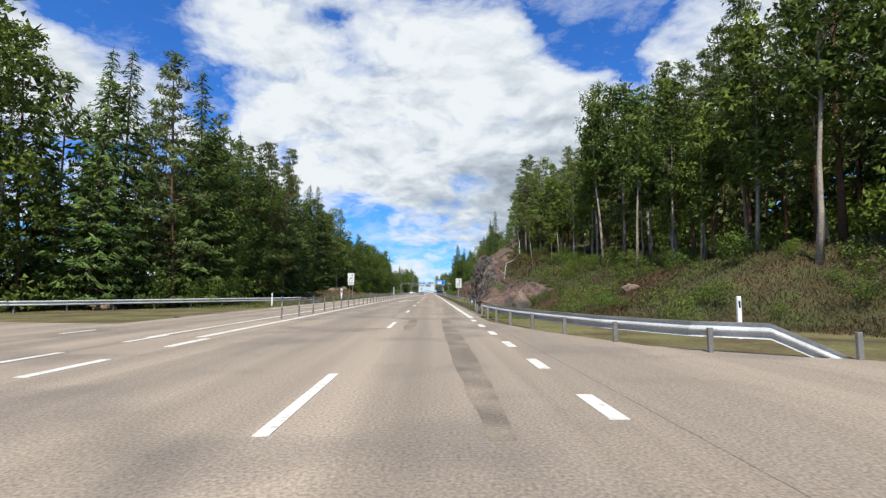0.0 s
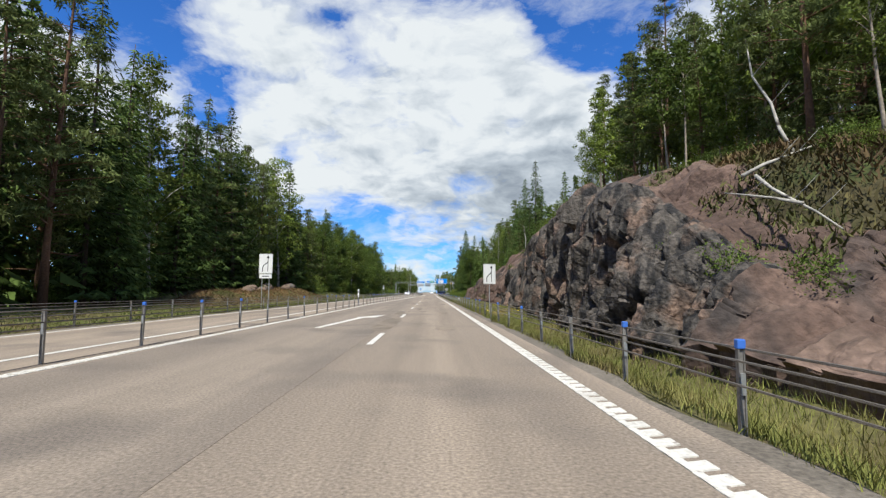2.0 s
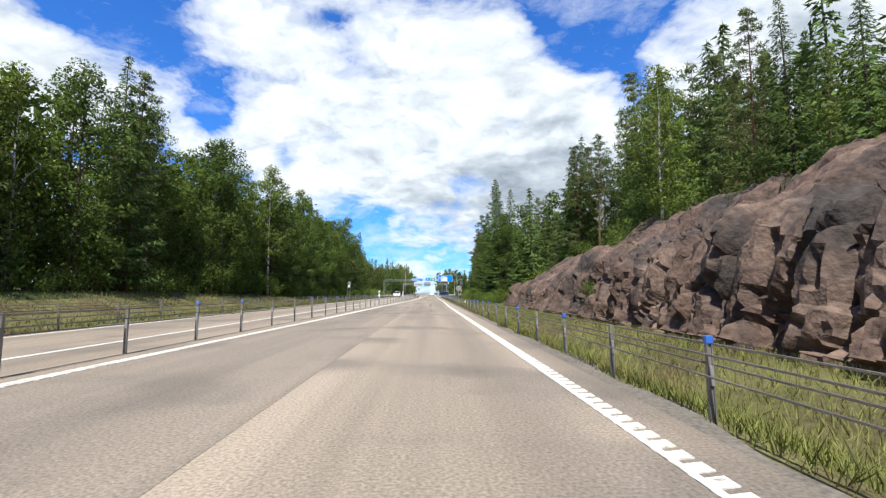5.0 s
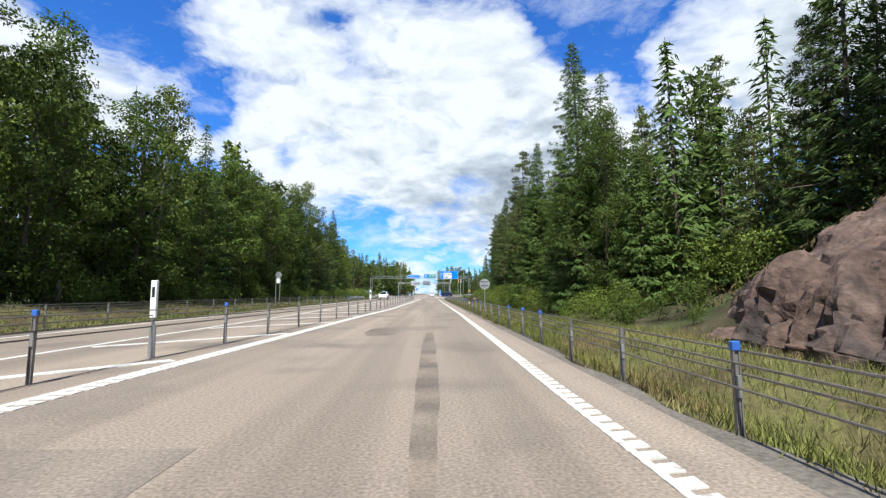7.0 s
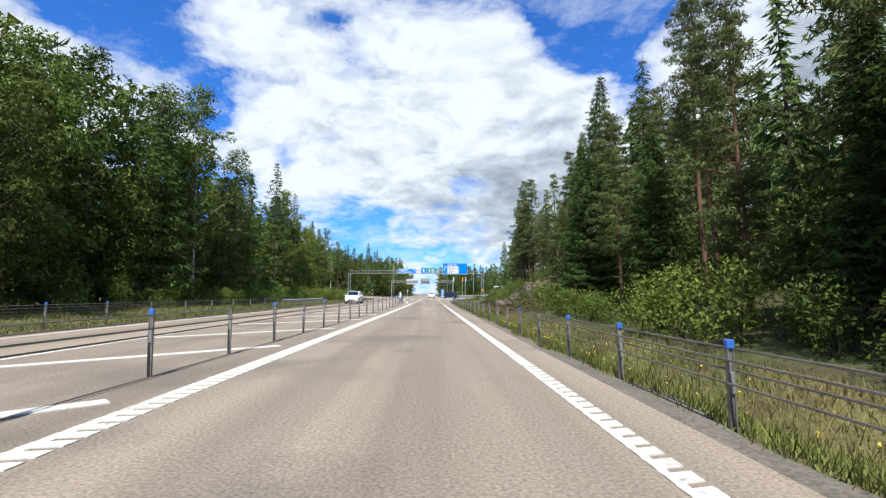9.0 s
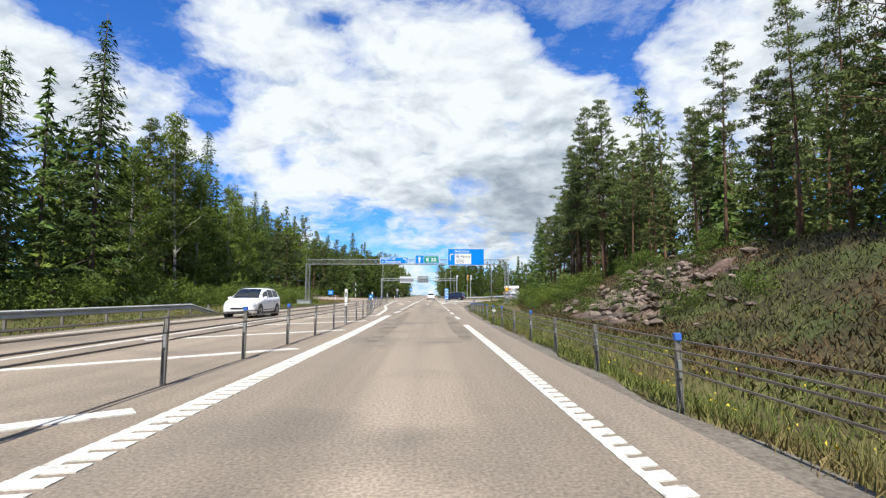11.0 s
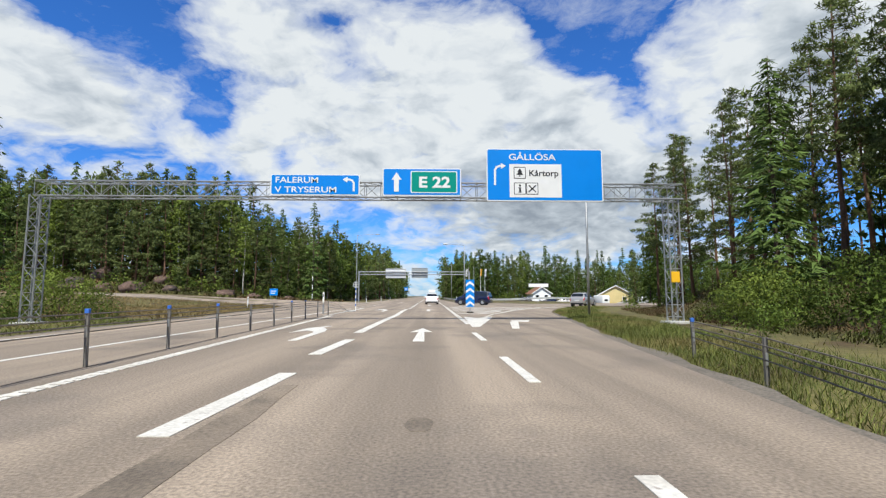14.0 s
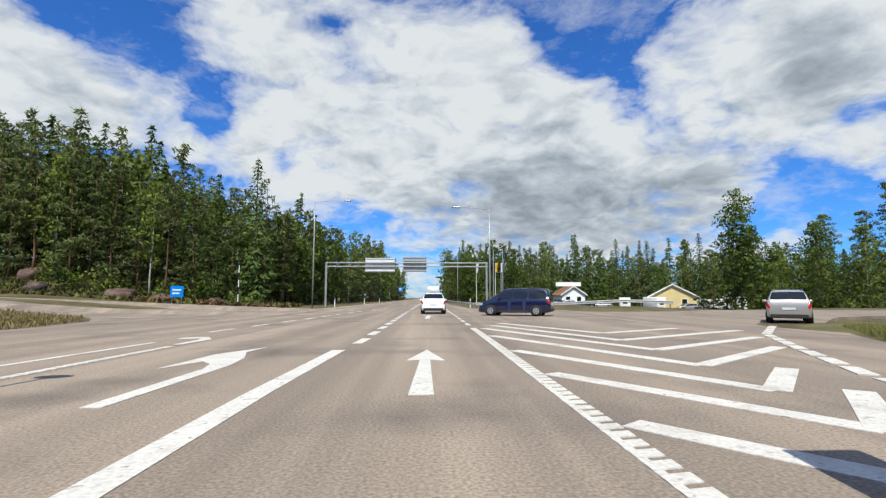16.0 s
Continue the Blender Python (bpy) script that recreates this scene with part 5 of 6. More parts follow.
def car(name, m, label, paint, length=4.5, width=1.84, high=1.55, shape="hatch", roof_box=False):
    """A car that faces +y, lofted from its cross-sections."""
    c = thing(name, m, label, "car")
    L, W, H = length / 2, width / 2, high
    rows = CAR_SHAPES[shape]
    at = [r[0] for r in rows][::-1]

    def station(v):
        return [float(np.interp(v, at, [r[k] for r in rows][::-1])) for k in range(1, 5)]

    def section(v, u, out=0.0):
        """A point of the skin: v along the car, u from the sill (0) over the shoulder to the middle of the roof (1)."""
        w, sill, shoulder, top = station(v)
        w, sill, shoulder, top = w * W, sill * H, shoulder * H, top * H
        tuck = min(1.0, (top - shoulder) / (0.3 * H))
        us = (0.0, 0.10, 0.26, 0.40, 0.48, 0.54, 0.72, 0.80, 0.88, 1.0)
        xs = (0.86, 0.965, 1.0, 0.995, 0.965, 0.925, 0.925 - 0.17 * tuck, 0.86 - 0.18 * tuck, 0.70 - 0.12 * tuck, 0.0)
        zs = (sill, sill + 0.03, sill + 0.42 * (shoulder - sill), sill + 0.82 * (shoulder - sill), shoulder, shoulder + 0.04 * (top - shoulder), shoulder + 0.80 * (top - shoulder),
              shoulder + 0.94 * (top - shoulder), top - 0.012, top)
        return (float(np.interp(u, us, xs)) * w + out * (0.9 if u < 0.8 else 0.1), v * L + (out if v > 0.3 and u > 0.8 else -out if v < -0.7 and u > 0.8 else 0), float(np.interp(u, us, zs)) + out * (0.1 if u < 0.8 else 0.7))

    def skin(nm, v0, v1, u0, u1, mat, parent, nv, nu, out, sides=(1,), lab=""):
        bm = bmesh.new()
        for s in sides:
            grid = [[bm.verts.new((s * p[0], p[1], p[2])) for p in (section(v0 + (v1 - v0) * i / nv, u0 + (u1 - u0) * j / nu, out) for j in range(nu + 1))] for i in range(nv + 1)]
            for a, b in zip(grid, grid[1:]):
                for j in range(nu):
                    bm.faces.new((a[j], a[j + 1], b[j + 1], b[j]))
        bmesh.ops.remove_doubles(bm, verts=bm.verts, dist=0.001)
        return bm, nm, mat, parent, lab

    # body shell, closed at both ends and below
    bm = bmesh.new()
    vs = sorted(set(list(np.linspace(-1, 1, 41)) + at))
    us = [0.0, 0.05, 0.10, 0.18, 0.26, 0.33, 0.40, 0.44, 0.48, 0.51, 0.54, 0.63, 0.72, 0.76, 0.80, 0.84, 0.88, 0.94, 1.0]
    rings = []
    for v in vs:
        half = [section(v, u) for u in us]
        rings.append([bm.verts.new(p) for p in half] + [bm.verts.new((-p[0], p[1], p[2])) for p in half[-2::-1]])
    n = len(rings[0])
    for a, b in zip(rings, rings[1:]):
        for k in range(n):
            bm.faces.new((a[k], a[(k + 1) % n], b[(k + 1) % n], b[k]))
    bm.faces.new(rings[0])
    bm.faces.new(rings[-1][::-1])
    part("body", bm, paint, c, "", True)
    van = shape == "van"
    for lo, hi in (((-0.88, -0.42), (-0.38, 0.0), (0.03, 0.42)) if van else ((-0.80, -0.42), (-0.39, -0.03), (0.0, 0.36))):
        for s in (-1, 1):
            bm, *_ = skin("side_window", lo, hi, 0.555, 0.73 if hi < 0.3 else 0.70, GLASS_DARK, c, 6, 4, 0.008, (s,))
            part("side_window", bm, GLASS_DARK, c, "dark side window", True)
    bm, *_ = skin("windscreen", 0.24 if van else 0.17, 0.60 if van else 0.54, 0.815, 1.0, GLASS_DARK, c, 8, 8, 0.010, (-1, 1))
    part("windscreen", bm, GLASS_DARK, c, "dark windscreen", True)
    bm, *_ = skin("rear_window", -0.963 if van else -0.945, -0.90 if van else -0.80, 0.80, 1.0, GLASS_DARK, c, 6, 8, 0.014, (-1, 1))
    part("rear_window", bm, GLASS_DARK, c, "dark rear window", True)
    for nm, y, z0, z1, wide in (("rear_bumper", -L, 0.16, 0.27, 0.80), ("front_bumper", L, 0.14, 0.21, 0.62), ("grille", L, 0.29, 0.345, 0.42)):
        part(nm, boxes((-W * wide, W * wide, y - 0.07, y + 0.025, z0 * H, z1 * H) if y > 0 else (-W * wide, W * wide, y - 0.025, y + 0.1, z0 * H, z1 * H), bevel=0.02), PLASTIC_DARK, c, "dark plastic trim")
    for s in (-1, 1):
        bm, *_ = skin("tail_lamp", -0.998, -0.93, 0.36, 0.50, LAMP_RED, c, 5, 5, 0.012, (s,))
        part("tail_lamp", bm, LAMP_RED, c, "red tail lamp", True)
        bm, *_ = skin("headlight", 0.86, 0.985, 0.40, 0.62, SIGN_WHITE, c, 6, 5, 0.010, (s,))
        part("headlight", bm, LAMP_CLEAR, c, "clear headlight", True)
        part("mirror", boxes((s * (W + 0.06) - 0.10, s * (W + 0.06) + 0.10, L * 0.36, L * 0.36 + 0.13, H * 0.60, H * 0.69), bevel=0.035), paint, c, smooth=True)
        part("sill", boxes((s * W * 0.93 - 0.05, s * W * 0.93 + 0.05, -L * 0.42, L * 0.42, 0.15 * H - 0.04, 0.15 * H + 0.07), bevel=0.02), PLASTIC_DARK, c)
        for v in (0.01, -0.40):
            part("door_handle", boxes((s * (W + 0.004) - 0.015, s * (W + 0.004) + 0.015, v * L - 0.09, v * L + 0.09, H * 0.50, H * 0.525), bevel=0.006), PLASTIC_DARK, c)
    part("number_plate", boxes((-0.26, 0.26, -L - 0.02, -L + 0.04, H * 0.40, H * 0.465)), SIGN_WHITE, c, "white number plate without characters")
    part("badge", boxes((-0.06, 0.06, -L * 0.985 - 0.012, -L * 0.985 + 0.02, H * 0.53, H * 0.565), bevel=0.01), GALVANISED, c)
    for y in (L * 0.63, -L * 0.62):
        for s in (-1, 1):
            part("wheel_arch", bar([(s * (W - 0.26), y, 0.35), (s * (W + 0.004), y, 0.35)], 0.385, 24), PLASTIC_DARK, c)
            wheel = part("wheel", bar([(s * (W - 0.22), y, 0.33), (s * (W + 0.012), y, 0.33)], 0.33, 24), RUBBER, c, "black tyre", True)
            part("rim", bar([(s * (W - 0.05), y, 0.33), (s * (W + 0.02), y, 0.33)], [0.225, 0.21], 20), GALVANISED, wheel, "grey alloy rim")
            for k in range(5):
                a = 6.283 * k / 5
                part("spoke_gap", boxes((s * W + (0.018 if s > 0 else -0.03), s * W + (0.03 if s > 0 else -0.018), y + 0.12 * math.cos(a) - 0.035, y + 0.12 * math.cos(a) + 0.035, 0.33 + 0.12 * math.sin(a) - 0.035, 0.33 + 0.12 * math.sin(a) + 0.035)), PLASTIC_DARK, wheel)
    if roof_box or shape == "hatch":
        for s in (-1, 1):
            part("roof_rail", bar([(s * W * 0.62, -L * 0.62, H * 0.95), (s * W * 0.62, -L * 0.55, H + 0.03), (s * W * 0.62, L * 0.0, H + 0.03), (s * W * 0.62, L * 0.08, H * 0.95)], 0.018, 6), PLASTIC_DARK, c)
    if roof_box:
        part("roof_box", boxes((-0.46, 0.46, -L + 0.7, -L + 2.7, H + 0.05, H + 0.43), bevel=0.14), PAINT_PLAIN, c, "white roof box", True)
    return c


car("lead_car", pose(0.3, 356.9, 0.008), "white sport utility car with a roof box, seen from behind", CAR_WHITE, 4.6, 1.86, 1.62, "hatch", True)
car("silver_car", pose(18.0, 342.5, 0.008, 0, 0, -36), "silver sport utility car turning off the road", CAR_SILVER, 4.4, 1.8, 1.6)
car("blue_van", pose(5.9, 351.5, 0.008, 0, 0, 68), "dark blue people carrier waiting at the junction", CAR_BLUE, 4.9, 1.9, 1.85, "van")
car("white_car", pose(-9.9, 264.8, 0.008, 0, 0, 180), "white estate car coming the other way", CAR_WHITE, 4.4, 1.8, 1.6)


def house(x, y, turn, w, d, wall_h, roof_h, wall, roof, label, porch=False):
    h = thing("house", pose(x, y, land_at(x, y) - 0.1, 0, 0, turn), label, "house", "houses")
    body = part("wall", plate([(-w / 2, 0), (w / 2, 0), (w / 2, wall_h), (0, wall_h + roof_h), (-w / 2, wall_h)], -d / 2, d / 2), wall, h)
    over = 0.45
    for s in (-1, 1):
        bm = bmesh.new()
        k = roof_h / (w / 2)
        a = [(0, wall_h + roof_h + 0.03), (s * (w / 2 + over), wall_h - over * k + 0.03), (s * (w / 2 + over), wall_h - over * k + 0.2), (0, wall_h + roof_h + 0.2)]
        plate(a if s > 0 else a[::-1], -d / 2 - over, d / 2 + over, bm)
        part("roof", bm, roof, h, "brown tiled roof slope")
        e = [(0, wall_h + roof_h + 0.0), (s * (w / 2 + over), wall_h - over * k), (s * (w / 2 + over), wall_h - over * k + 0.26), (0, wall_h + roof_h + 0.26)]
        part("verge_board", plate(e if s > 0 else e[::-1], -d / 2 - over - 0.04, -d / 2 - over - 0.01), PAINT_PLAIN, h, "white board along the gable")
    for wx in (-w * 0.24, w * 0.24):
        win = part("window", boxes((wx - 0.6, wx + 0.6, -d / 2 - 0.04, -d / 2 - 0.002, wall_h * 0.42, wall_h * 0.86)), PAINT_PLAIN, h)
        part("pane", boxes((wx - 0.5, wx + 0.5, -d / 2 - 0.05, -d / 2 - 0.04, wall_h * 0.45, wall_h * 0.83)), GLASS_DARK, win)
    part("plinth", boxes((-w / 2 - 0.02, w / 2 + 0.02, -d / 2 - 0.03, d / 2 + 0.03, -0.4, 0.45)), CONCRETE, h)
    if porch:
        part("sign_board", boxes((-w * 0.55, w * 0.55, -0.2, 0.0, wall_h + roof_h + 0.2, wall_h + roof_h + 1.2)), PAINT_PLAIN, h, "white board on the roof")
    return h


house(56, 429, -24, 9.5, 14, 3.0, 2.6, PLASTER_YELLOW, ROOF_TILE, "yellow plastered house with brown tiled gable roof")
house(33.5, 434, 4, 5.6, 6.5, 2.9, 1.8, PAINT_PLAIN, ROOF_TILE, "small white kiosk house with a brown roof", True)


def camper(x, y, turn, label, long=6.0, high=2.7):
    c = thing("camper", pose(x, y, land_at(x, y), 0, 0, turn), label, "camper", "parked campers")
    part("body", boxes((-long / 2, long / 2, -1.1, 1.1, 0.5, high), bevel=0.18), PAINT_PLAIN, c, smooth=True)
    for k in range(2):
        part("window", boxes((-long * 0.3 + k * long * 0.38, -long * 0.3 + k * long * 0.38 + 1.0, -1.13, -1.09, 1.4, 2.0), bevel=0.02), GLASS_DARK, c)
    part("rear_window", boxes((-long / 2 - 0.03, -long / 2 + 0.02, -0.5, 0.5, 1.4, 1.95), bevel=0.01), GLASS_DARK, c)
    part("stripe", boxes((-long / 2 + 0.2, long / 2 - 0.2, -1.115, -1.09, 1.05, 1.15)), SIGN_BACK, c)
    for wx in (-long * 0.28, long * 0.3):
        part("wheel", bar([(wx, -1.06, 0.34), (wx, 1.06, 0.34)], 0.34, 16), RUBBER, c)


camper(43.0, 424, 70, "white camper van parked before the trees")
camper(48.7, 422, 100, "white box van parked in the yard", 5.0, 3.0)
camper(60, 419, 12, "white caravan parked beside the yellow house", 6.5, 2.6)
camper(67.7, 424, 95, "tall white box van parked in the yard", 5.0, 3.4)
for i, (x, y, turn, paint) in enumerate(((38, 424, 80, CAR_SILVER), (34.1, 424, 85, CAR_BLUE), (53.7, 418, 95, CAR_SILVER), (26.9, 423, 80, CAR_BLUE), (30.2, 424.5, 95, CAR_WHITE))):
    car("parked_car", pose(x, y, land_at(x, y), 0, 0, turn), "parked car in the yard by the filling station", paint, 4.3, 1.8, 1.45)


# ---------------------------------------------------------------- trees
def cards(centres, ways, length, width, rng, droop=0.0, out=None):
    """Small leaf blades: one for each centre, along its way; out: the way that its upper side faces. Gives corners and their normals."""
    n = len(centres)
    ways = ways / np.maximum(np.linalg.norm(ways, axis=1, keepdims=True), 1e-6)
    side = np.cross(ways, rng.normal(size=(n, 3)))
    side /= np.maximum(np.linalg.norm(side, axis=1, keepdims=True), 1e-6)
    length = (length * rng.uniform(0.6, 1.3, n))[:, None]
    width = (width * rng.uniform(0.6, 1.3, n))[:, None]
    tip = ways * length
    tip[:, 2] -= droop * length[:, 0]
    a = centres + side * width * 0.5 - tip * 0.5
    b = centres + tip * 0.5
    c = centres - side * width * 0.5 - tip * rng.uniform(0.1, 0.5, n)[:, None]
    flat = np.cross(b - a, c - a)
    flat /= np.maximum(np.linalg.norm(flat, axis=1, keepdims=True), 1e-9)
    if out is None:
        out = np.tile(np.array([0.0, 0.0, 1.0]), (n, 1))
    out = out / np.maximum(np.linalg.norm(out, axis=1, keepdims=True), 1e-6)
    turned = np.einsum("ij,ij->i", flat, out) < 0
    a[turned], b[turned] = b[turned].copy(), a[turned].copy()
    flat[turned] *= -1
    bent = out * 0.75 + flat * 0.5
    bent /= np.linalg.norm(bent, axis=1, keepdims=True)
    return np.stack([a, b, c], 1).reshape(-1, 3), np.repeat(bent, 3, axis=0)


def soften(me, normals):
    """Rounds the shading of the leaves towards the clump that they belong to."""
    me.attributes.new("custom_normal", "FLOAT_VECTOR", "POINT").data.foreach_set("vector", np.ascontiguousarray(normals, dtype=np.float32).ravel())


def card_mesh(name, made, mat):
    verts, normals = made
    n = len(verts) // 3
    me = bpy.data.meshes.new(name)
    me.vertices.add(3 * n), me.loops.add(3 * n), me.polygons.add(n)
    me.vertices.foreach_set("co", np.ascontiguousarray(verts, dtype=np.float32).ravel())
    me.loops.foreach_set("vertex_index", np.arange(3 * n, dtype=np.int32))
    me.polygons.foreach_set("loop_start", np.arange(0, 3 * n, 3, dtype=np.int32))
    me.update(calc_edges=True)
    soften(me, normals)
    me.materials.append(mat)
    return me


def trunk_mesh(name, h, r, limbs, mat, rng, bend=0.25, sides=6, top=1.0):
    """A tapered trunk with limbs, each (start height, end point)."""
    bm = bmesh.new()
    levels = np.linspace(0, h * top, 7)
    sway = np.cumsum(rng.normal(0, bend / 7, (7, 2)), axis=0)
    sway[0] = 0
    points = [(sway[i][0], sway[i][1], levels[i] - (0.4 if i == 0 else 0)) for i in range(7)]
    tube(bm, points, [r * (1.35 if i == 0 else 1) * (1 - 0.9 * levels[i] / h) for i in range(7)], sides)
    for z, end in limbs:
        x0, y0 = np.interp(z, levels, sway[:, 0]), np.interp(z, levels, sway[:, 1])
        r0 = max(0.015, r * 0.38 * (1 - 0.8 * z / h))
        mid = ((x0 + end[0]) / 2, (y0 + end[1]) / 2, z * 0.4 + end[2] * 0.6)
        tube(bm, [(x0, y0, z), mid, end], [r0, r0 * 0.7, r0 * 0.25], 3, cap=False)
    return from_bm(name, bm, mat, True)


def spruce(h, radius, seed, detail=1.0):
    """Whorls of drooping boughs, each a flat spray of twigs."""
    rng = np.random.default_rng(seed)
    centres, ways, outs, sizes, limbs = [], [], [], [], []
    z = h * rng.uniform(0.05, 0.12)
    close = 1.35 if detail > 0.9 else 1.0
    while z < h * 0.985:
        f = z / h
        reach = radius * (1 - f) ** 0.8 * rng.uniform(0.75, 1.15) + 0.2
        count = int(round((5 + 4 * (1 - f)) * detail ** 0.5))
        turn = rng.uniform(0, 6.28)
        for k in range(count):
            a = turn + 6.283 * k / count + rng.normal(0, 0.25)
            r = reach * rng.uniform(0.55, 1.12)
            n = max(5, int(r * 9.0 * detail * close))
            t = rng.uniform(0.10, 1.0, n) ** 0.8
            sag = -0.30 * t + 0.22 * t ** 2 - 0.12 * (1 - f)
            sway = rng.choice((-1.0, 1.0), n)
            span = ((1.05 - t) * 0.30 * r + 0.10) * rng.uniform(0.3, 1.0, n)
            out = np.stack([np.cos(a) * r * t - np.sin(a) * sway * span, np.sin(a) * r * t + np.cos(a) * sway * span, z + sag * r], -1)
            out[:, 2] += rng.normal(0, 0.05, n) - 0.25 * span
            lead = rng.uniform(0.5, 1.4, n)
            w = np.stack([np.cos(a) * lead - np.sin(a) * sway, np.sin(a) * lead + np.cos(a) * sway, rng.normal(-0.35, 0.25, n)], -1)
            centres.append(out), ways.append(w), sizes.append(np.full(n, 0.75 + 0.35 * (1 - f)))
            outs.append(np.stack([np.cos(a) * (0.3 + t), np.sin(a) * (0.3 + t), np.full(n, 0.75)], -1))
            if k % 3 == 0 and f < 0.8:
                limbs.append((z, (math.cos(a) * r * 0.85, math.sin(a) * r * 0.85, z - 0.16 * r)))
        z += (h * 0.021 / detail ** 0.4 * rng.uniform(0.8, 1.25) + 0.09) * (1.1 - 0.45 * f)
    c, w, o, k = (np.concatenate(q) for q in (centres, ways, outs, sizes))
    fine = detail > 0.9
    crown = cards(c, w, (0.50 if fine else 0.62) / detail ** 0.45 * k, (0.125 if fine else 0.2) / detail ** 0.5 * k, rng, 0.22, o)
    return trunk_mesh("trunk", h, 0.0085 * h + 0.03, limbs[::5 if detail > 0.6 else 12], BARK_DARK, rng, 0.1), card_mesh("crown", crown, NEEDLES_SPRUCE)


def clump_crown(rng, middles, sizes, per, size, flat=0.75, length=0.34, width=0.22, outward=0.6):
    centres, ways, outs = [], [], []
    for m, s in zip(middles, sizes):
        n = int(per * s ** 1.6)
        d = rng.normal(size=(n, 3))
        d /= np.linalg.norm(d, axis=1, keepdims=True)
        rad = rng.uniform(0.35, 1.0, n) ** 0.6 * rng.uniform(0.75, 1.15, n)
        out = d * rad[:, None] * s
        out[:, 2] *= flat
        centres.append(out + m)
        ways.append(d * outward + rng.normal(size=(n, 3)) * 0.6)
        from_stem = np.array([m[0], m[1], 0.0]) / (math.hypot(m[0], m[1]) + 0.5)
        outs.append(d + 0.45 * from_stem + np.array([0.0, 0.0, 0.3]))
    return cards(np.concatenate(centres), np.concatenate(ways), length, width, rng, 0.1, np.concatenate(outs))


def pine(h, radius, seed, bare=0.5, detail=1.0):
    rng = np.random.default_rng(seed)
    middles, sizes, limbs = [], [], []
    thin = 0.6 if detail < 0.3 else 1.0
    count = int(60 * thin * (1 - bare) / 0.5)
    for i in range(count):
        f = bare + (1 - bare) * (i + rng.uniform(0, 1)) / count
        t = (f - bare) / (1 - bare)
        reach = radius * min(1.0, 0.55 + 2.2 * t) * (1 - 0.93 * t) ** 0.75 * rng.uniform(0.25, 1.15)
        a = rng.uniform(0, 6.28)
        p = np.array([math.cos(a) * reach, math.sin(a) * reach, f * h + reach * 0.15 - 0.3])
        middles.append(p), sizes.append(rng.uniform(0.55, 1.15) * (0.44 + radius * 0.15) * (1 - 0.35 * t) / thin ** 0.4)
        limbs.append((f * h - 0.4, tuple(p)))
        if reach > radius * 0.55:
            q = p * np.array([0.55, 0.55, 1]) + rng.normal(0, 0.25, 3)
            middles.append(q), sizes.append(rng.uniform(0.35, 0.6))
    for _ in range(int(9 * bare)):      # dead stubs below the crown
        f, a, r = rng.uniform(0.5, 1.0) * bare, rng.uniform(0, 6.28), rng.uniform(0.5, 1.6)
        limbs.append((f * h, (math.cos(a) * r, math.sin(a) * r, f * h + rng.uniform(-0.2, 0.3))))
    middles.append(np.array([0, 0, h - 0.4])), sizes.append(0.6)
    fine = detail > 0.9
    crown = clump_crown(rng, middles, sizes, 70 * detail * (1.7 if fine else 1.25), 1, 0.40, (0.38 if fine else 0.44) / detail ** 0.45, (0.095 if fine else 0.105) / detail ** 0.5)
    return trunk_mesh("trunk", h, 0.0082 * h + 0.02, limbs if detail > 0.6 else limbs[::4], BARK_PINE, rng, 0.35), card_mesh("crown", crown, NEEDLES_PINE)


def broadleaf(h, radius, seed, bark, leaves, bare=0.22, detail=1.0, narrow=0.7):
    rng = np.random.default_rng(seed)
    middles, sizes, limbs = [], [], []
    count = int(52 + 9 * radius)
    for i in range(count):
        f = bare + (1 - bare) * (i + rng.uniform(0, 1)) / count
        t = (f - bare) / (1 - bare)
        reach = radius * (math.sin(math.pi * (0.14 + 0.83 * t)) ** narrow) * rng.uniform(0.1, 1.08)
        a = rng.uniform(0, 6.28)
        p = np.array([math.cos(a) * reach, math.sin(a) * reach, f * h])
        middles.append(p), sizes.append(rng.uniform(0.55, 1.1) * (0.52 + radius * 0.18))
        if i % 2 == 0:
            limbs.append((max(0.1 * h, f * h - reach * 0.9 - 0.3), tuple(p)))
    fine = detail > 0.65
    crown = clump_crown(rng, middles, sizes, 56 * detail * (1.9 if fine else 1.0), 1, 0.75, (0.24 if fine else 0.33) / detail ** 0.45, (0.165 if fine else 0.23) / detail ** 0.5)
    return trunk_mesh("trunk", h, 0.0075 * h + 0.02, limbs if detail > 0.6 else limbs[::4], bark, rng, 0.4, top=0.93), card_mesh("crown", crown, leaves)


def bush(radius, seed, leaves, per=170, big=0.72):
    rng = np.random.default_rng(seed)
    middles = [np.array([math.cos(a) * r, math.sin(a) * r, z]) for a, r, z in
               ((rng.uniform(0, 6.28), radius * rng.uniform(0, 0.9), radius * rng.uniform(0.2, 1.15)) for _ in range(9))]
    limbs = [(0.05, tuple(m)) for m in middles]
    crown = clump_crown(rng, middles, [radius * rng.uniform(0.35, 0.6) + 0.12 for _ in middles], per, 1, 0.8, 0.17 * big, 0.12 * big)
    return trunk_mesh("stem", radius, 0.03, limbs[::2], BARK_DARK, rng, 0.1), card_mesh("foliage", crown, leaves)


KINDS = {}      # kind: list of (label, trunk mesh, crown mesh)


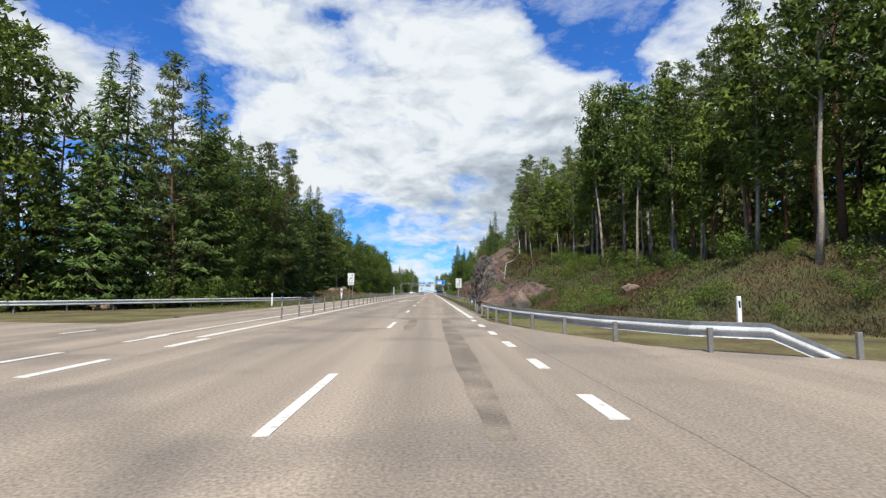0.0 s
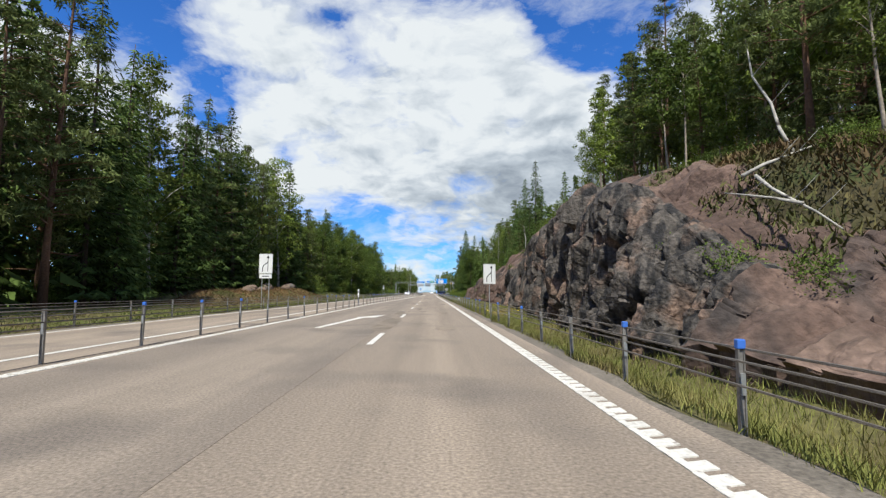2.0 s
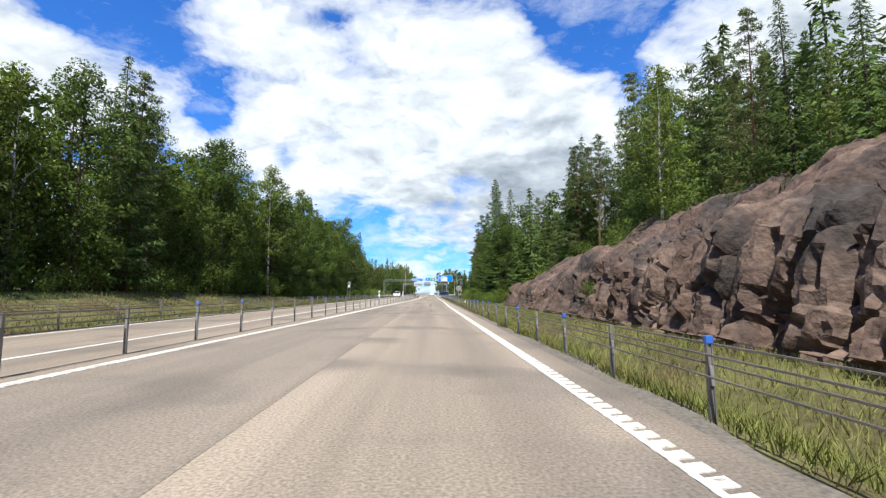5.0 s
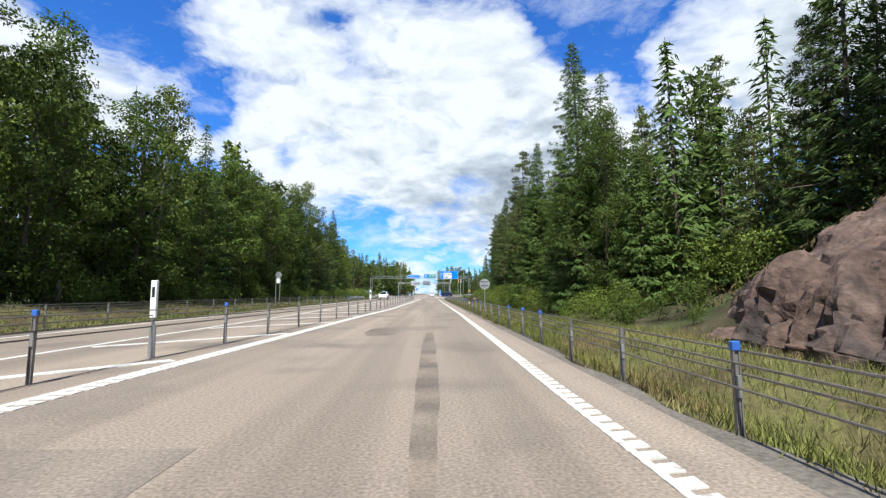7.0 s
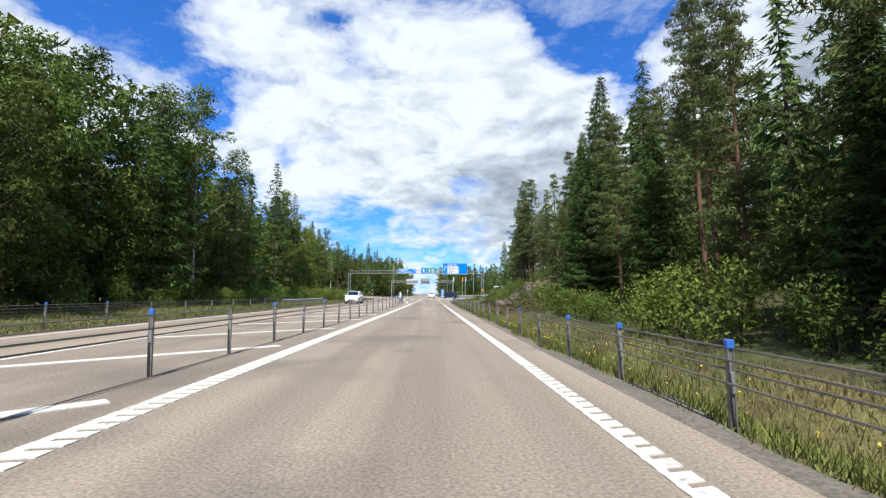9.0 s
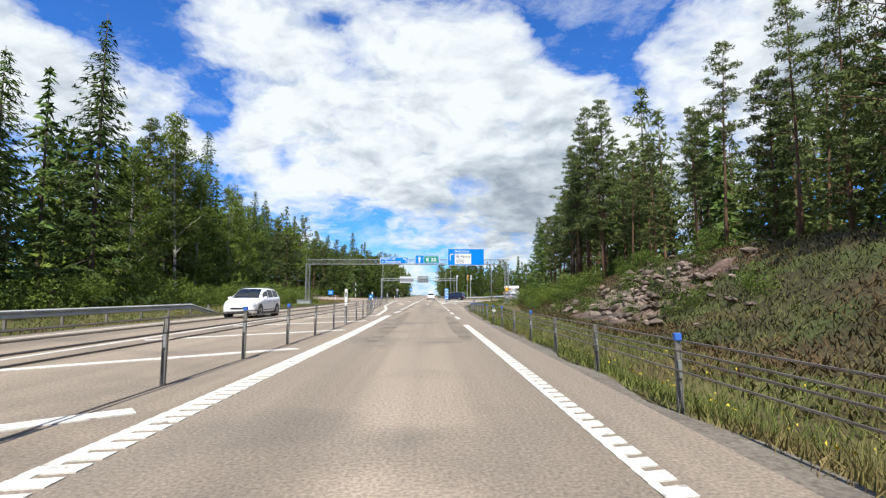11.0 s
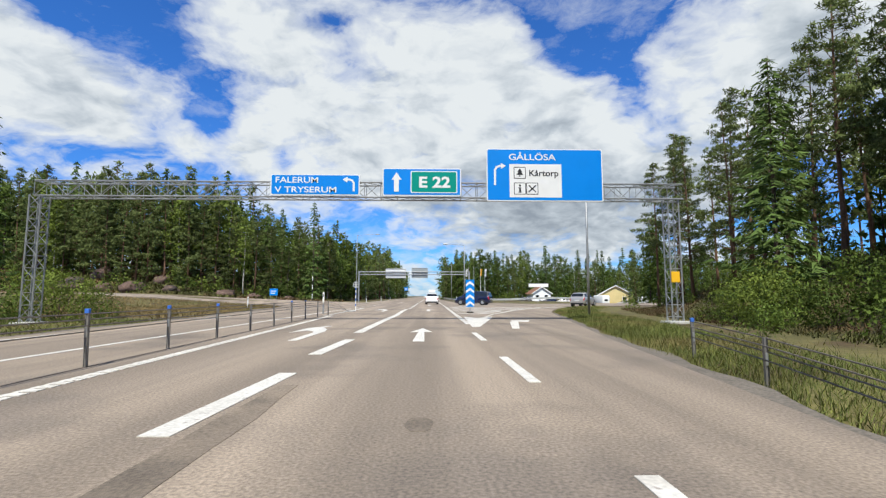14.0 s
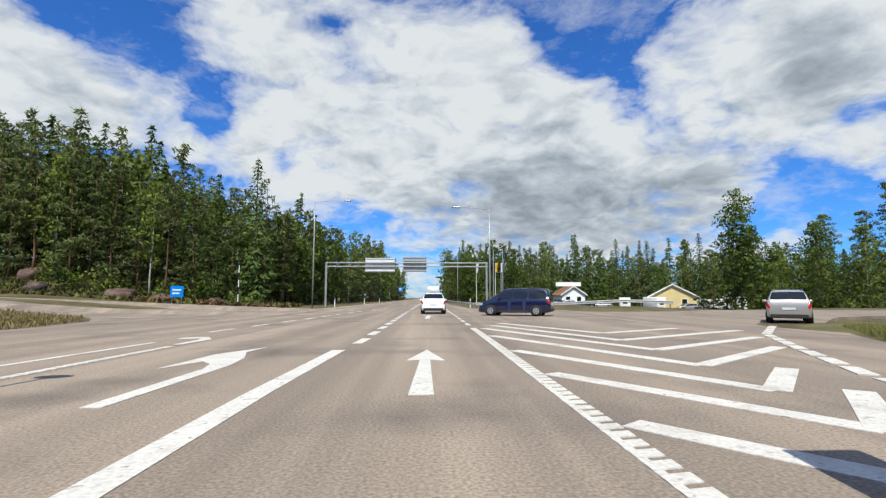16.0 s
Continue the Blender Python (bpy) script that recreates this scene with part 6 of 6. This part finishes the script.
def make_kinds():
    for low, d in (("", 1.0), ("_near", 2.4), ("_mid", 0.5), ("_far", 0.17)):
        KINDS["spruce" + low] = [("tall dark green spruce tree in the roadside forest", *q) for q in
                                 (spruce(18, 3.5, 1, d), spruce(15, 3.1, 2, d), spruce(20, 3.9, 3, d), spruce(12, 2.7, 4, d))]
        KINDS["pine" + low] = [("tall pine tree with a bare reddish trunk", *q) for q in
                               (pine(19, 2.9, 11, 0.5, d), pine(17, 2.7, 12, 0.4, d), pine(20, 2.6, 13, 0.55, d), pine(16, 3.0, 14, 0.3, d), pine(18, 2.8, 15, 0.22, d))]
        KINDS["low_pine" + low] = [("bushy pine tree with branches near the ground", *q) for q in
                                   (pine(17, 3.1, 16, 0.10, d), pine(15, 3.2, 17, 0.06, d), pine(18, 3.0, 18, 0.16, d))]
        KINDS["birch" + low] = [("light green birch tree with a white trunk", *q) for q in
                                (broadleaf(16, 2.8, 21, BARK_BIRCH, LEAVES_BIRCH, 0.15, d), broadleaf(14, 2.4, 22, BARK_BIRCH, LEAVES_BIRCH, 0.12, d), broadleaf(18, 2.7, 23, BARK_BIRCH, LEAVES_BIRCH, 0.3, d))]
        KINDS["aspen" + low] = [("leafy green broadleaf tree at the forest edge", *q) for q in
                                (broadleaf(15, 3.5, 31, BARK_DARK, LEAVES_DARK, 0.06, d), broadleaf(12, 3.1, 32, BARK_DARK, LEAVES_DARK, 0.04, d), broadleaf(17, 3.6, 33, BARK_DARK, LEAVES_DARK, 0.1, d))]
        KINDS["young" + low] = [("slim young birch with a thin pale trunk", *q) for q in
                                (broadleaf(12, 1.2, 51, BARK_GREY, LEAVES_BIRCH, 0.4, d * 0.7), broadleaf(10, 1.1, 52, BARK_GREY, LEAVES_BIRCH, 0.3, d * 0.7), broadleaf(13, 1.2, 53, BARK_GREY, LEAVES_DARK, 0.5, d * 0.7))]
    KINDS["bush_far"] = [("low green leafy bush beside the road", *q) for q in (bush(1.2, 45, LEAVES_DARK, 16, 1.7), bush(1.6, 46, LEAVES_BIRCH, 16, 1.7))]
    KINDS["bush"] = [("low green leafy bush beside the road", *q) for q in (bush(1.2, 41, LEAVES_DARK), bush(1.6, 42, LEAVES_BIRCH), bush(0.9, 43, LEAVES_DARK), bush(1.4, 44, LEAVES_DARK))]


make_kinds()
FOREST = random.Random(5)
TREE_NAMES = {"low_pine": "pine_tree", "young": "young_birch_tree", "bush": "bush"}


FAR = {}       # kind: list of (trunk mesh, crown mesh, matrix), for trees too deep in the wood to pick apart


def plant(kind, x, y, scale=1.0, which=None, tall=1.0, far=False, high=0.0):
    """One tree or bush, standing on the ground."""
    x, scale = float(out(x)), scale * 1.11
    if kind == "bush":
        far = far or y > 330 or x < 0 or x > 15 or x < -23.5 and y > 70
        thin = far and (x < -23.5 or x > 20)
        choices = KINDS["bush_far" if y > 330 or thin else "bush"]
    else:
        choices = KINDS[kind + ("_mid" if far and 0 < x < 27 and y < 235 else "_far" if far else "_mid" if y > 370 else "_near" if 0 < x < 11.5 and y < 245 else "")]
    label, t, c = choices[which % len(choices)] if which is not None else FOREST.choice(choices)
    m = Matrix.Translation((x, y, land_at(x, y) - 0.05 + high)) @ pose(0, 0, 0, FOREST.uniform(-2, 2), FOREST.uniform(-2, 2), FOREST.uniform(0, 360))
    if far:
        FAR.setdefault(kind, []).append((t, c, m @ Matrix.Diagonal((scale, scale, scale * tall, 1))))
        return None
    tree = thing(TREE_NAMES.get(kind, kind + "_tree"), m, label, "bush" if kind == "bush" else "tree", "roadside bushes" if kind == "bush" else "forest trees")
    tree.scale = (scale, scale, scale * tall)
    part(t.name.split(".")[0], t, None, tree)
    part(c.name.split(".")[0], c, None, tree)
    return tree


def far_wood():
    """The inner rows and the distant wood, one piece for each kind of tree."""
    for kind, rows in FAR.items():
        points, loops, totals, slots, bent, mats = [], [], [], [], [], []
        base = 0
        for t, c, m in rows:
            turn = np.array(m)
            for me in (t, c):
                co = np.empty(len(me.vertices) * 3)
                me.vertices.foreach_get("co", co)
                co = co.reshape(-1, 3) @ turn[:3, :3].T + turn[:3, 3]
                lv = np.empty(len(me.loops), dtype=np.int32)
                me.loops.foreach_get("vertex_index", lv)
                tot = np.empty(len(me.polygons), dtype=np.int32)
                me.polygons.foreach_get("loop_total", tot)
                mat = me.materials[0]
                if mat not in mats:
                    mats.append(mat)
                soft = me.attributes.get("custom_normal")
                nv = np.empty(len(me.vertices) * 3)
                if soft:
                    soft.data.foreach_get("vector", nv)
                else:
                    me.vertex_normals.foreach_get("vector", nv)
                nv = nv.reshape(-1, 3) @ turn[:3, :3].T
                bent.append(nv / np.maximum(np.linalg.norm(nv, axis=1, keepdims=True), 1e-9))
                points.append(co), loops.append(lv + base), totals.append(tot)
                slots.append(np.full(len(tot), mats.index(mat), dtype=np.int32))
                base += len(co)
        points, loops, totals, slots, bent = (np.concatenate(q) for q in (points, loops, totals, slots, bent))
        me = bpy.data.meshes.new("inner_wood")
        me.vertices.add(len(points)), me.loops.add(len(loops)), me.polygons.add(len(totals))
        me.vertices.foreach_set("co", points.ravel())
        me.loops.foreach_set("vertex_index", loops.astype(np.int32))
        me.polygons.foreach_set("loop_start", np.concatenate([[0], np.cumsum(totals)[:-1]]).astype(np.int32))
        for mat in mats:
            me.materials.append(mat)
        me.polygons.foreach_set("material_index", slots)
        me.update(calc_edges=True)
        soften(me, bent)
        if kind == "bush":
            tagged(new("undergrowth", me), "low green undergrowth along the forest edge", "bushes", kind="stuff")
        else:
            tagged(new(kind + "_wood", me), "dense dark green wood behind the first trees", "forest", kind="stuff")


def hedge(side, y0, y1, front, step=2.4, size=(0.7, 1.4), depth=1.8):
    """Bushes in front of the trees."""
    y = y0
    while y < y1:
        plant("bush", front(y) + side * FOREST.uniform(-depth, depth), y, FOREST.uniform(*size))
        y += step * FOREST.uniform(0.5, 1.5)


def belt(side, y0, y1, front, mix, step=3.4, rows=3, deep=4.2, size=(0.85, 1.15), first=1):
    """Rows of trees along the road; front: x of the first row at y; mix: kinds with weights."""
    names, weights = zip(*mix)
    for row in range(rows):
        y = y0 + FOREST.uniform(0, step)
        while y < y1:
            x = front(y) + side * (row * deep + FOREST.uniform(-1.2, 1.4))
            plant(FOREST.choices(names, weights)[0], x, y, FOREST.uniform(*size), far=row >= first or y > 400)
            y += step * (1 + 0.18 * row) * FOREST.uniform(0.65, 1.35)


def ground_cover(name, label, mat, count, place, high, wide, seed, upright=1.0, lift=0.0):
    """Blades or tufts strewn over a stretch of ground, as one piece."""
    rng = np.random.default_rng(seed)
    xy = np.array([place(rng) for _ in range(count)])
    z = land(xy[:, 0], xy[:, 1])
    size = rng.uniform(0.6, 1.3, count)
    centres = np.stack([xy[:, 0], xy[:, 1], z + lift + high * 0.42 * size], -1)
    ways = rng.normal(size=(count, 3)) * np.array([0.4, 0.4, 0.15]) + np.array([0, 0, upright])
    made = cards(centres, ways, high * size, wide, rng, 0.0, rng.normal(size=(count, 3)) * np.array([0.5, 0.5, 0.0]) + np.array([0, 0, 1.0]))
    tagged(new(name, card_mesh(name, made, mat)), label, "vegetation", kind="stuff")


# forest along the left side
belt(-1, 20, 46, lambda y: -29, [("birch", 4), ("low_pine", 2), ("aspen", 1)], 4.0, 2, size=(0.75, 0.95), first=0)
belt(-1, 47, 57.5, lambda y: -31 + (y - 48) * 0.75, [("birch", 5), ("aspen", 3)], 2.0, 3, size=(1.0, 1.25))
belt(-1, 40, 68, lambda y: -40 + (y - 48) * 0.6, [("low_pine", 2), ("spruce", 3)], 2.8, 2, size=(0.85, 1.05))
belt(-1, 58, 66, lambda y: -23.5 + (y - 58) * 0.6, [("spruce", 2), ("low_pine", 3)], 2.0, 3, size=(0.9, 1.12))
belt(-1, 66, 98, lambda y: -19.0, [("spruce", 3), ("low_pine", 4), ("pine", 2), ("aspen", 2)], 2.4, size=(0.85, 1.08))
belt(-1, 98, 142, lambda y: -19.6, [("spruce", 5), ("low_pine", 3), ("pine", 2), ("birch", 2)], 2.4, size=(0.78, 1.02))
belt(-1, 142, 228, lambda y: -18.8, [("aspen", 7), ("birch", 2), ("spruce", 1), ("low_pine", 1)], 2.2, size=(0.66, 0.88))
belt(-1, 228, 246, lambda y: -19.5, [("aspen", 4), ("birch", 3), ("spruce", 3), ("low_pine", 1)], 2.4, size=(0.86, 1.06))
belt(-1, 246, 264, lambda y: -19.5, [("aspen", 4), ("birch", 3), ("spruce", 3), ("low_pine", 1)], 2.4, size=(0.74, 0.94))
plant("spruce", -19.3, 268.5, 0.98, 0)
belt(-1, 273, 300, lambda y: -22.0, [("spruce", 4), ("birch", 6), ("low_pine", 1)], 2.5, size=(0.74, 0.94))
belt(-1, 300, 315, lambda y: -23.5, [("spruce", 1), ("birch", 5)], 2.2, size=(0.66, 0.82))
hedge(-1, 46, 68, lambda y: -31 + (y - 46) * 0.66, 1.1, (0.8, 1.5))
hedge(-1, 66, 140, lambda y: -20.4, 1.6, (0.6, 1.2), 1.0)
hedge(-1, 140, 306, lambda y: -17.6 - max(0, y - 240) * 0.07, 1.7, (0.5, 1.25), 1.0)
belt(-1, 70, 300, lambda y: -33, [("low_pine", 2), ("spruce", 2), ("aspen", 2)], 3.0, 1, size=(0.8, 1.0), first=0)
hedge(-1, 246, 314, lambda y: -17.6, 0.8, (0.5, 1.1), 1.0)
hedge(-1, 70, 300, lambda y: -23, 1.3, (1.3, 2.2), 2.0)
# the wooded hill beyond the left side road
for row in range(6):
    x = -115.0
    while x < -20:
        y = 385 + row * 4.2 + FOREST.uniform(-1.5, 1.5) + max(0, -34 - x) * 0.12
        plant(FOREST.choices(("pine", "birch", "low_pine", "aspen", "spruce"), (4, 2, 6, 1, 4))[0], x, y, FOREST.uniform(0.95, 1.22) if x < -38 else FOREST.uniform(0.75, 0.95), far=row > 0)
        x += 2.4 * FOREST.uniform(0.65, 1.35)
for x in np.arange(-95, -20, 1.15):
    plant("bush", x, 383 + FOREST.uniform(-1.2, 3.0) + max(0, -34 - x) * 0.08, FOREST.uniform(0.7, 1.9))
belt(-1, 392, 470, lambda y: -19, [("low_pine", 4), ("birch", 2), ("aspen", 3), ("spruce", 2)], 3.0, 4, 4.5, (0.65, 0.88))
belt(-1, 470, 660, lambda y: -17.5, [("low_pine", 3), ("birch", 3), ("spruce", 3)], 4.5, 2)
# forest along the right side
belt(1, 1, 31, lambda y: 58 - y, [("low_pine", 3), ("birch", 1)], 4, 2, first=0)
belt(1, 33, 71.7, lambda y: 18.5 - (y - 35) * 0.06, [("pine", 9), ("low_pine", 1), ("birch", 1)], 2.9, 3, size=(0.72, 0.95))
belt(1, 20, 118, lambda y: 28, [("low_pine", 3), ("spruce", 2)], 2.4, 3, 4.0, size=(0.75, 0.95), first=0)
belt(1, 31, 71.7, lambda y: 17.0 - (y - 35) * 0.06, [("young", 1)], 1.9, 1, 2.4, (0.7, 1.15))
hedge(1, 31, 71.7, lambda y: 15.5 - (y - 35) * 0.06, 1.5, (0.35, 0.8))
hedge(1, 40, 67, lambda y: 11.0, 0.9, (0.22, 0.6), 4.5)
hedge(1, 254, 300, lambda y: 11.0, 1.0, (0.25, 0.7), 3.0)
hedge(1, 66, 75, lambda y: 12.0, 0.5, (0.3, 0.7), 2.5)
hedge(1, 74, 86, lambda y: 9.6, 0.6, (0.25, 0.5), 1.0)
hedge(1, 28, 118, lambda y: 23.5, 0.6, (0.9, 1.7), 4.0)
belt(1, 71.7, 106, lambda y: 12.0 + (y - 71.7) * 0.05, [("pine", 6), ("birch", 3), ("low_pine", 3)], 2.3, 4, 3.2, size=(0.42, 0.66))
belt(1, 71.7, 104, lambda y: 10.6 + (y - 71.7) * 0.05, [("young", 3), ("pine", 1)], 2.2, 2, 2.2, (0.42, 0.75))
hedge(1, 72, 106, lambda y: 10.6 + (y - 72) * 0.06, 1.5, (0.25, 0.6), 1.6)
belt(1, 106, 122, lambda y: 17.5, [("low_pine", 3), ("birch", 2)], 2.6, 3, size=(0.4, 0.6))
belt(1, 122, 154.3, lambda y: 11.8, [("low_pine", 4), ("birch", 2), ("spruce", 3)], 2.6, 3, size=(0.3, 0.55))
plant("spruce", 12.5, 127.5, 0.62, 0)
hedge(1, 122, 184, lambda y: 11.6 + max(0, y - 146) * 0.12, 1.4, (0.5, 1.1), 1.2)
belt(1, 154.3, 186, lambda y: 15.8, [("spruce", 4), ("pine", 2), ("low_pine", 3), ("aspen", 2)], 2.0, 4, size=(0.6, 0.85))
belt(1, 180, 190, lambda y: 14.5, [("low_pine", 3), ("spruce", 2)], 2.2, 2, 3.6, size=(0.4, 0.6))
belt(1, 190.5, 198, lambda y: 9.8, [("aspen", 4), ("low_pine", 2), ("spruce", 5)], 2.0, 4, 3.2, size=(0.58, 0.82))
hedge(1, 181, 196, lambda y: 8.6, 1.0, (0.35, 0.75), 1.4)
belt(1, 198, 216, lambda y: 9.2, [("pine", 4), ("spruce", 4), ("aspen", 4)], 2.7, 4, 3.6, size=(0.62, 0.86))
belt(1, 216, 236, lambda y: 9.2, [("pine", 4), ("spruce", 4), ("low_pine", 3)], 2.5, 4, size=(0.52, 0.72))
belt(1, 236, 252, lambda y: 14.0, [("pine", 5), ("spruce", 2), ("low_pine", 3)], 2.7, 3, size=(0.65, 0.85))
hedge(1, 184, 200, lambda y: 7.6, 1.0, (0.4, 0.8), 1.2)
hedge(1, 186, 244, lambda y: 15, 0.7, (0.9, 1.7), 3.5)
hedge(1, 200, 240, lambda y: 7.3 + max(0, y - 212) * 0.03, 0.95, (0.45, 0.9), 1.0)
belt(1, 252, 282, lambda y: 18.5 - (y - 252) * 0.08, [("pine", 6), ("low_pine", 4), ("spruce", 1)], 2.8, 3, 4.4, size=(0.5, 0.72))
belt(1, 282, 300, lambda y: 15.5, [("pine", 7), ("low_pine", 2), ("spruce", 2)], 2.6, 3, 4.4, size=(0.75, 0.98))
belt(1, 236, 300, lambda y: 31, [("low_pine", 3), ("spruce", 3)], 2.2, 2, size=(0.75, 0.95), first=0)
hedge(1, 282, 308, lambda y: 12.8, 0.9, (0.6, 1.15), 1.4)
plant("spruce", 14.3, 308, 0.95, 3)
hedge(1, 264, 310, lambda y: 13.5, 2.2, (0.35, 0.8), 1.6)
belt(1, 300, 333, lambda y: 17.0 + (y - 300) * 0.12, [("pine", 6), ("low_pine", 2)], 3.0, 4, size=(0.6, 0.82))
hedge(1, 306, 334, lambda y: 18.0, 2.2, (0.35, 0.8), 1.6)
belt(1, 110, 330, lambda y: 29, [("low_pine", 3), ("spruce", 1), ("aspen", 1)], 3.2, 1, size=(0.65, 0.85), first=0)
for x, y, k, s in ((49.2, 399, "aspen", 1.05), (47.4, 401, "aspen", 1.0), (51.2, 402, "aspen", 0.9), (49.6, 403, "birch", 1.1), (45.5, 404, "low_pine", 0.7), (53.7, 400, "aspen", 0.65), (51, 388, "aspen", 0.8), (53.5, 391, "aspen", 0.75), (49.5, 392, "birch", 0.65), (56, 386, "birch", 0.8),
                   (59, 389, "low_pine", 0.95), (50, 408, "spruce", 0.7), (58, 395, "low_pine", 1.0), (47.5, 411, "spruce", 0.6), (62, 388, "low_pine", 1.0)):
    plant(k, x, y, s)
for x in np.arange(40, 90, 1.6):
    plant("bush", x, 404 + FOREST.uniform(-2, 2) - (x - 40) * 0.2, FOREST.uniform(0.6, 1.4)) if x > 52 else None
for x in np.arange(10, 150, 1.6):
    plant("bush", x, 441 + FOREST.uniform(-2, 2) - x * 0.12, FOREST.uniform(0.9, 1.9))
for row in range(6):
    x = 5.0
    while x < 150:
        plant(FOREST.choices(("low_pine", "spruce", "birch", "aspen"), (3, 4, 2, 2))[0], x, 445 + row * 4 + FOREST.uniform(-2, 2) - x * 0.12, FOREST.uniform(0.6, 0.9), far=row > 0)
        x += 2.4 * FOREST.uniform(0.6, 1.4)
belt(1, 462, 660, lambda y: 11, [("low_pine", 3), ("spruce", 3), ("birch", 2)], 4.0, 2, size=(0.8, 1.0))
# bushes on the ledges of the rock
for x, y, s in ((6.3, 77.2, 0.4), (6.4, 74.6, 0.5), (6.6, 72.8, 0.5), (7.4, 86, 0.4), (6.7, 100.5, 0.5), (7.2, 101.5, 0.45), (6.9, 103, 0.4), (6.9, 118, 0.45), (12.5, 121, 0.5), (8.4, 113, 0.4), (9.8, 115.5, 0.6), (9.4, 112.5, 0.7), (11.5, 118, 0.7), (8.6, 122, 0.45), (10.6, 110, 0.6), (6.5, 128, 0.4), (7.5, 150, 0.5)):
    plant("bush", x, y, s, high=1.0 if x > 7 and y > 100 else 0.35)
for y in np.arange(88, 152, 2.1):
    y = y + FOREST.uniform(-0.8, 0.8)
    plant("bush", float(right_foot(y)) * 0.9 + FOREST.uniform(0.8, 4.5), y, FOREST.uniform(0.18, 0.42), high=0.45)

far_wood()

# ---------------------------------------------------------------- grass and heath
ground_cover("verge_grass", "tall green and straw-coloured grass on the verge", GRASS, 150000,
             lambda r: ((lambda y: (road_right(y) + 0.25 + r.gamma(1.6, 0.85), y))(r.uniform(46, 338))), 0.20, 0.015, 7)
ground_cover("meadow_grass", "green meadow grass on the verge", GRASS_GREEN, 80000,
             lambda r: ((lambda y: (road_right(y) + 0.4 + r.uniform(0, 3.4), y))(r.uniform(182, 334))), 0.26, 0.016, 17)
ground_cover("ditch_grass", "tall straw-coloured grass between the barrier and the rock", GRASS, 90000,
             lambda r: ((lambda y: (2.7 + r.uniform(0, 1) * (float(right_foot(y)) - 2.2), y))(r.uniform(46, 190))), 0.27, 0.015, 27)
ground_cover("forest_litter", "brown needles and twigs on the forest floor", HEATH_DARK, 24000,
             lambda r: ((lambda y: (8.0 + r.uniform(0, 1) * 14, y))(r.uniform(190, 240))), 0.14, 0.04, 29, 0.2)
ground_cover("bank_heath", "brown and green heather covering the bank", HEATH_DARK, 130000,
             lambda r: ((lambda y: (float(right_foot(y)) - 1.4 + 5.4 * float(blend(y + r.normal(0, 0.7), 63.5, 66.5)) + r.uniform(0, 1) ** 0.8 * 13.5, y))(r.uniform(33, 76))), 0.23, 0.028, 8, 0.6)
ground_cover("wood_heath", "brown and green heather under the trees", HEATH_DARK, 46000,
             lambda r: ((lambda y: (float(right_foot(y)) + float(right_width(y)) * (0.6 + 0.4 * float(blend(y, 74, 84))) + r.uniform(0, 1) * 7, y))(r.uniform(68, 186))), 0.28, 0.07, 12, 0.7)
ground_cover("rock_heath", "tufts of brown heather in the cracks of the rock", HEATH_DARK, 15000,
             lambda r: ((lambda y: (float(right_foot(y)) + 1.6 + abs(r.normal(0, 1)) * 2.4, y))(float(r.choice([r.normal(76, 3), r.normal(117, 7), r.normal(150, 6), r.normal(170, 7)])))), 0.28, 0.07, 19, 0.7, 0.3)
ground_cover("yellow_flowers", "small yellow flowers in the verge grass", FLOWERS, 900,
             lambda r: ((lambda y: (road_right(y) + 0.7 + r.uniform(0, 2.4), y))(r.uniform(186, 250))), 0.045, 0.04, 18, 0.3, 0.20)
ground_cover("rock_foot_flowers", "yellow flowers in the tall grass at the foot of the rock", FLOWERS, 420,
             lambda r: ((lambda y: (3.4 + r.uniform(0, 2.6), y))(r.uniform(92, 107))), 0.05, 0.045, 28, 0.3, 0.38)
ground_cover("dry_bank_heath", "dry brown heather and grass on the low bank", HEATH_BROWN, 26000,
             lambda r: ((lambda y: (-16.0 - r.uniform(0, 1) * 4.2, y))(r.uniform(99, 139))), 0.26, 0.03, 31, 0.7)
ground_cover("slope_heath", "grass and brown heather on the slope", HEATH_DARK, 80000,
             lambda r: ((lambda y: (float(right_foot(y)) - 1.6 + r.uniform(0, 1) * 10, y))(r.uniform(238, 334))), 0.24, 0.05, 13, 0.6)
ground_cover("left_heath", "short green grass before the forest", GRASS_GREEN, 60000, lambda r: ((lambda y: (road_left(y) - 0.6 - r.uniform(0, 1) * 6.5, y))(r.uniform(60, 312))), 0.22, 0.035, 9, 0.8)
ground_cover("far_grass", "rough straw-brown grass on the traffic island", GRASS_DRY, 26000, lambda r: ((lambda y: (road_left(y) - 0.4 - r.uniform(0, 30), y))(r.uniform(314, 352))), 0.30, 0.05, 10)
ground_cover("hill_undergrowth", "low green undergrowth along the foot of the hill", HEATHER, 12000, lambda r: ((lambda x: (x, 380 + r.uniform(0, 8) + max(0, -34 - x) * 0.08))(r.uniform(-95, -18))), 0.7, 0.45, 14, 0.6)
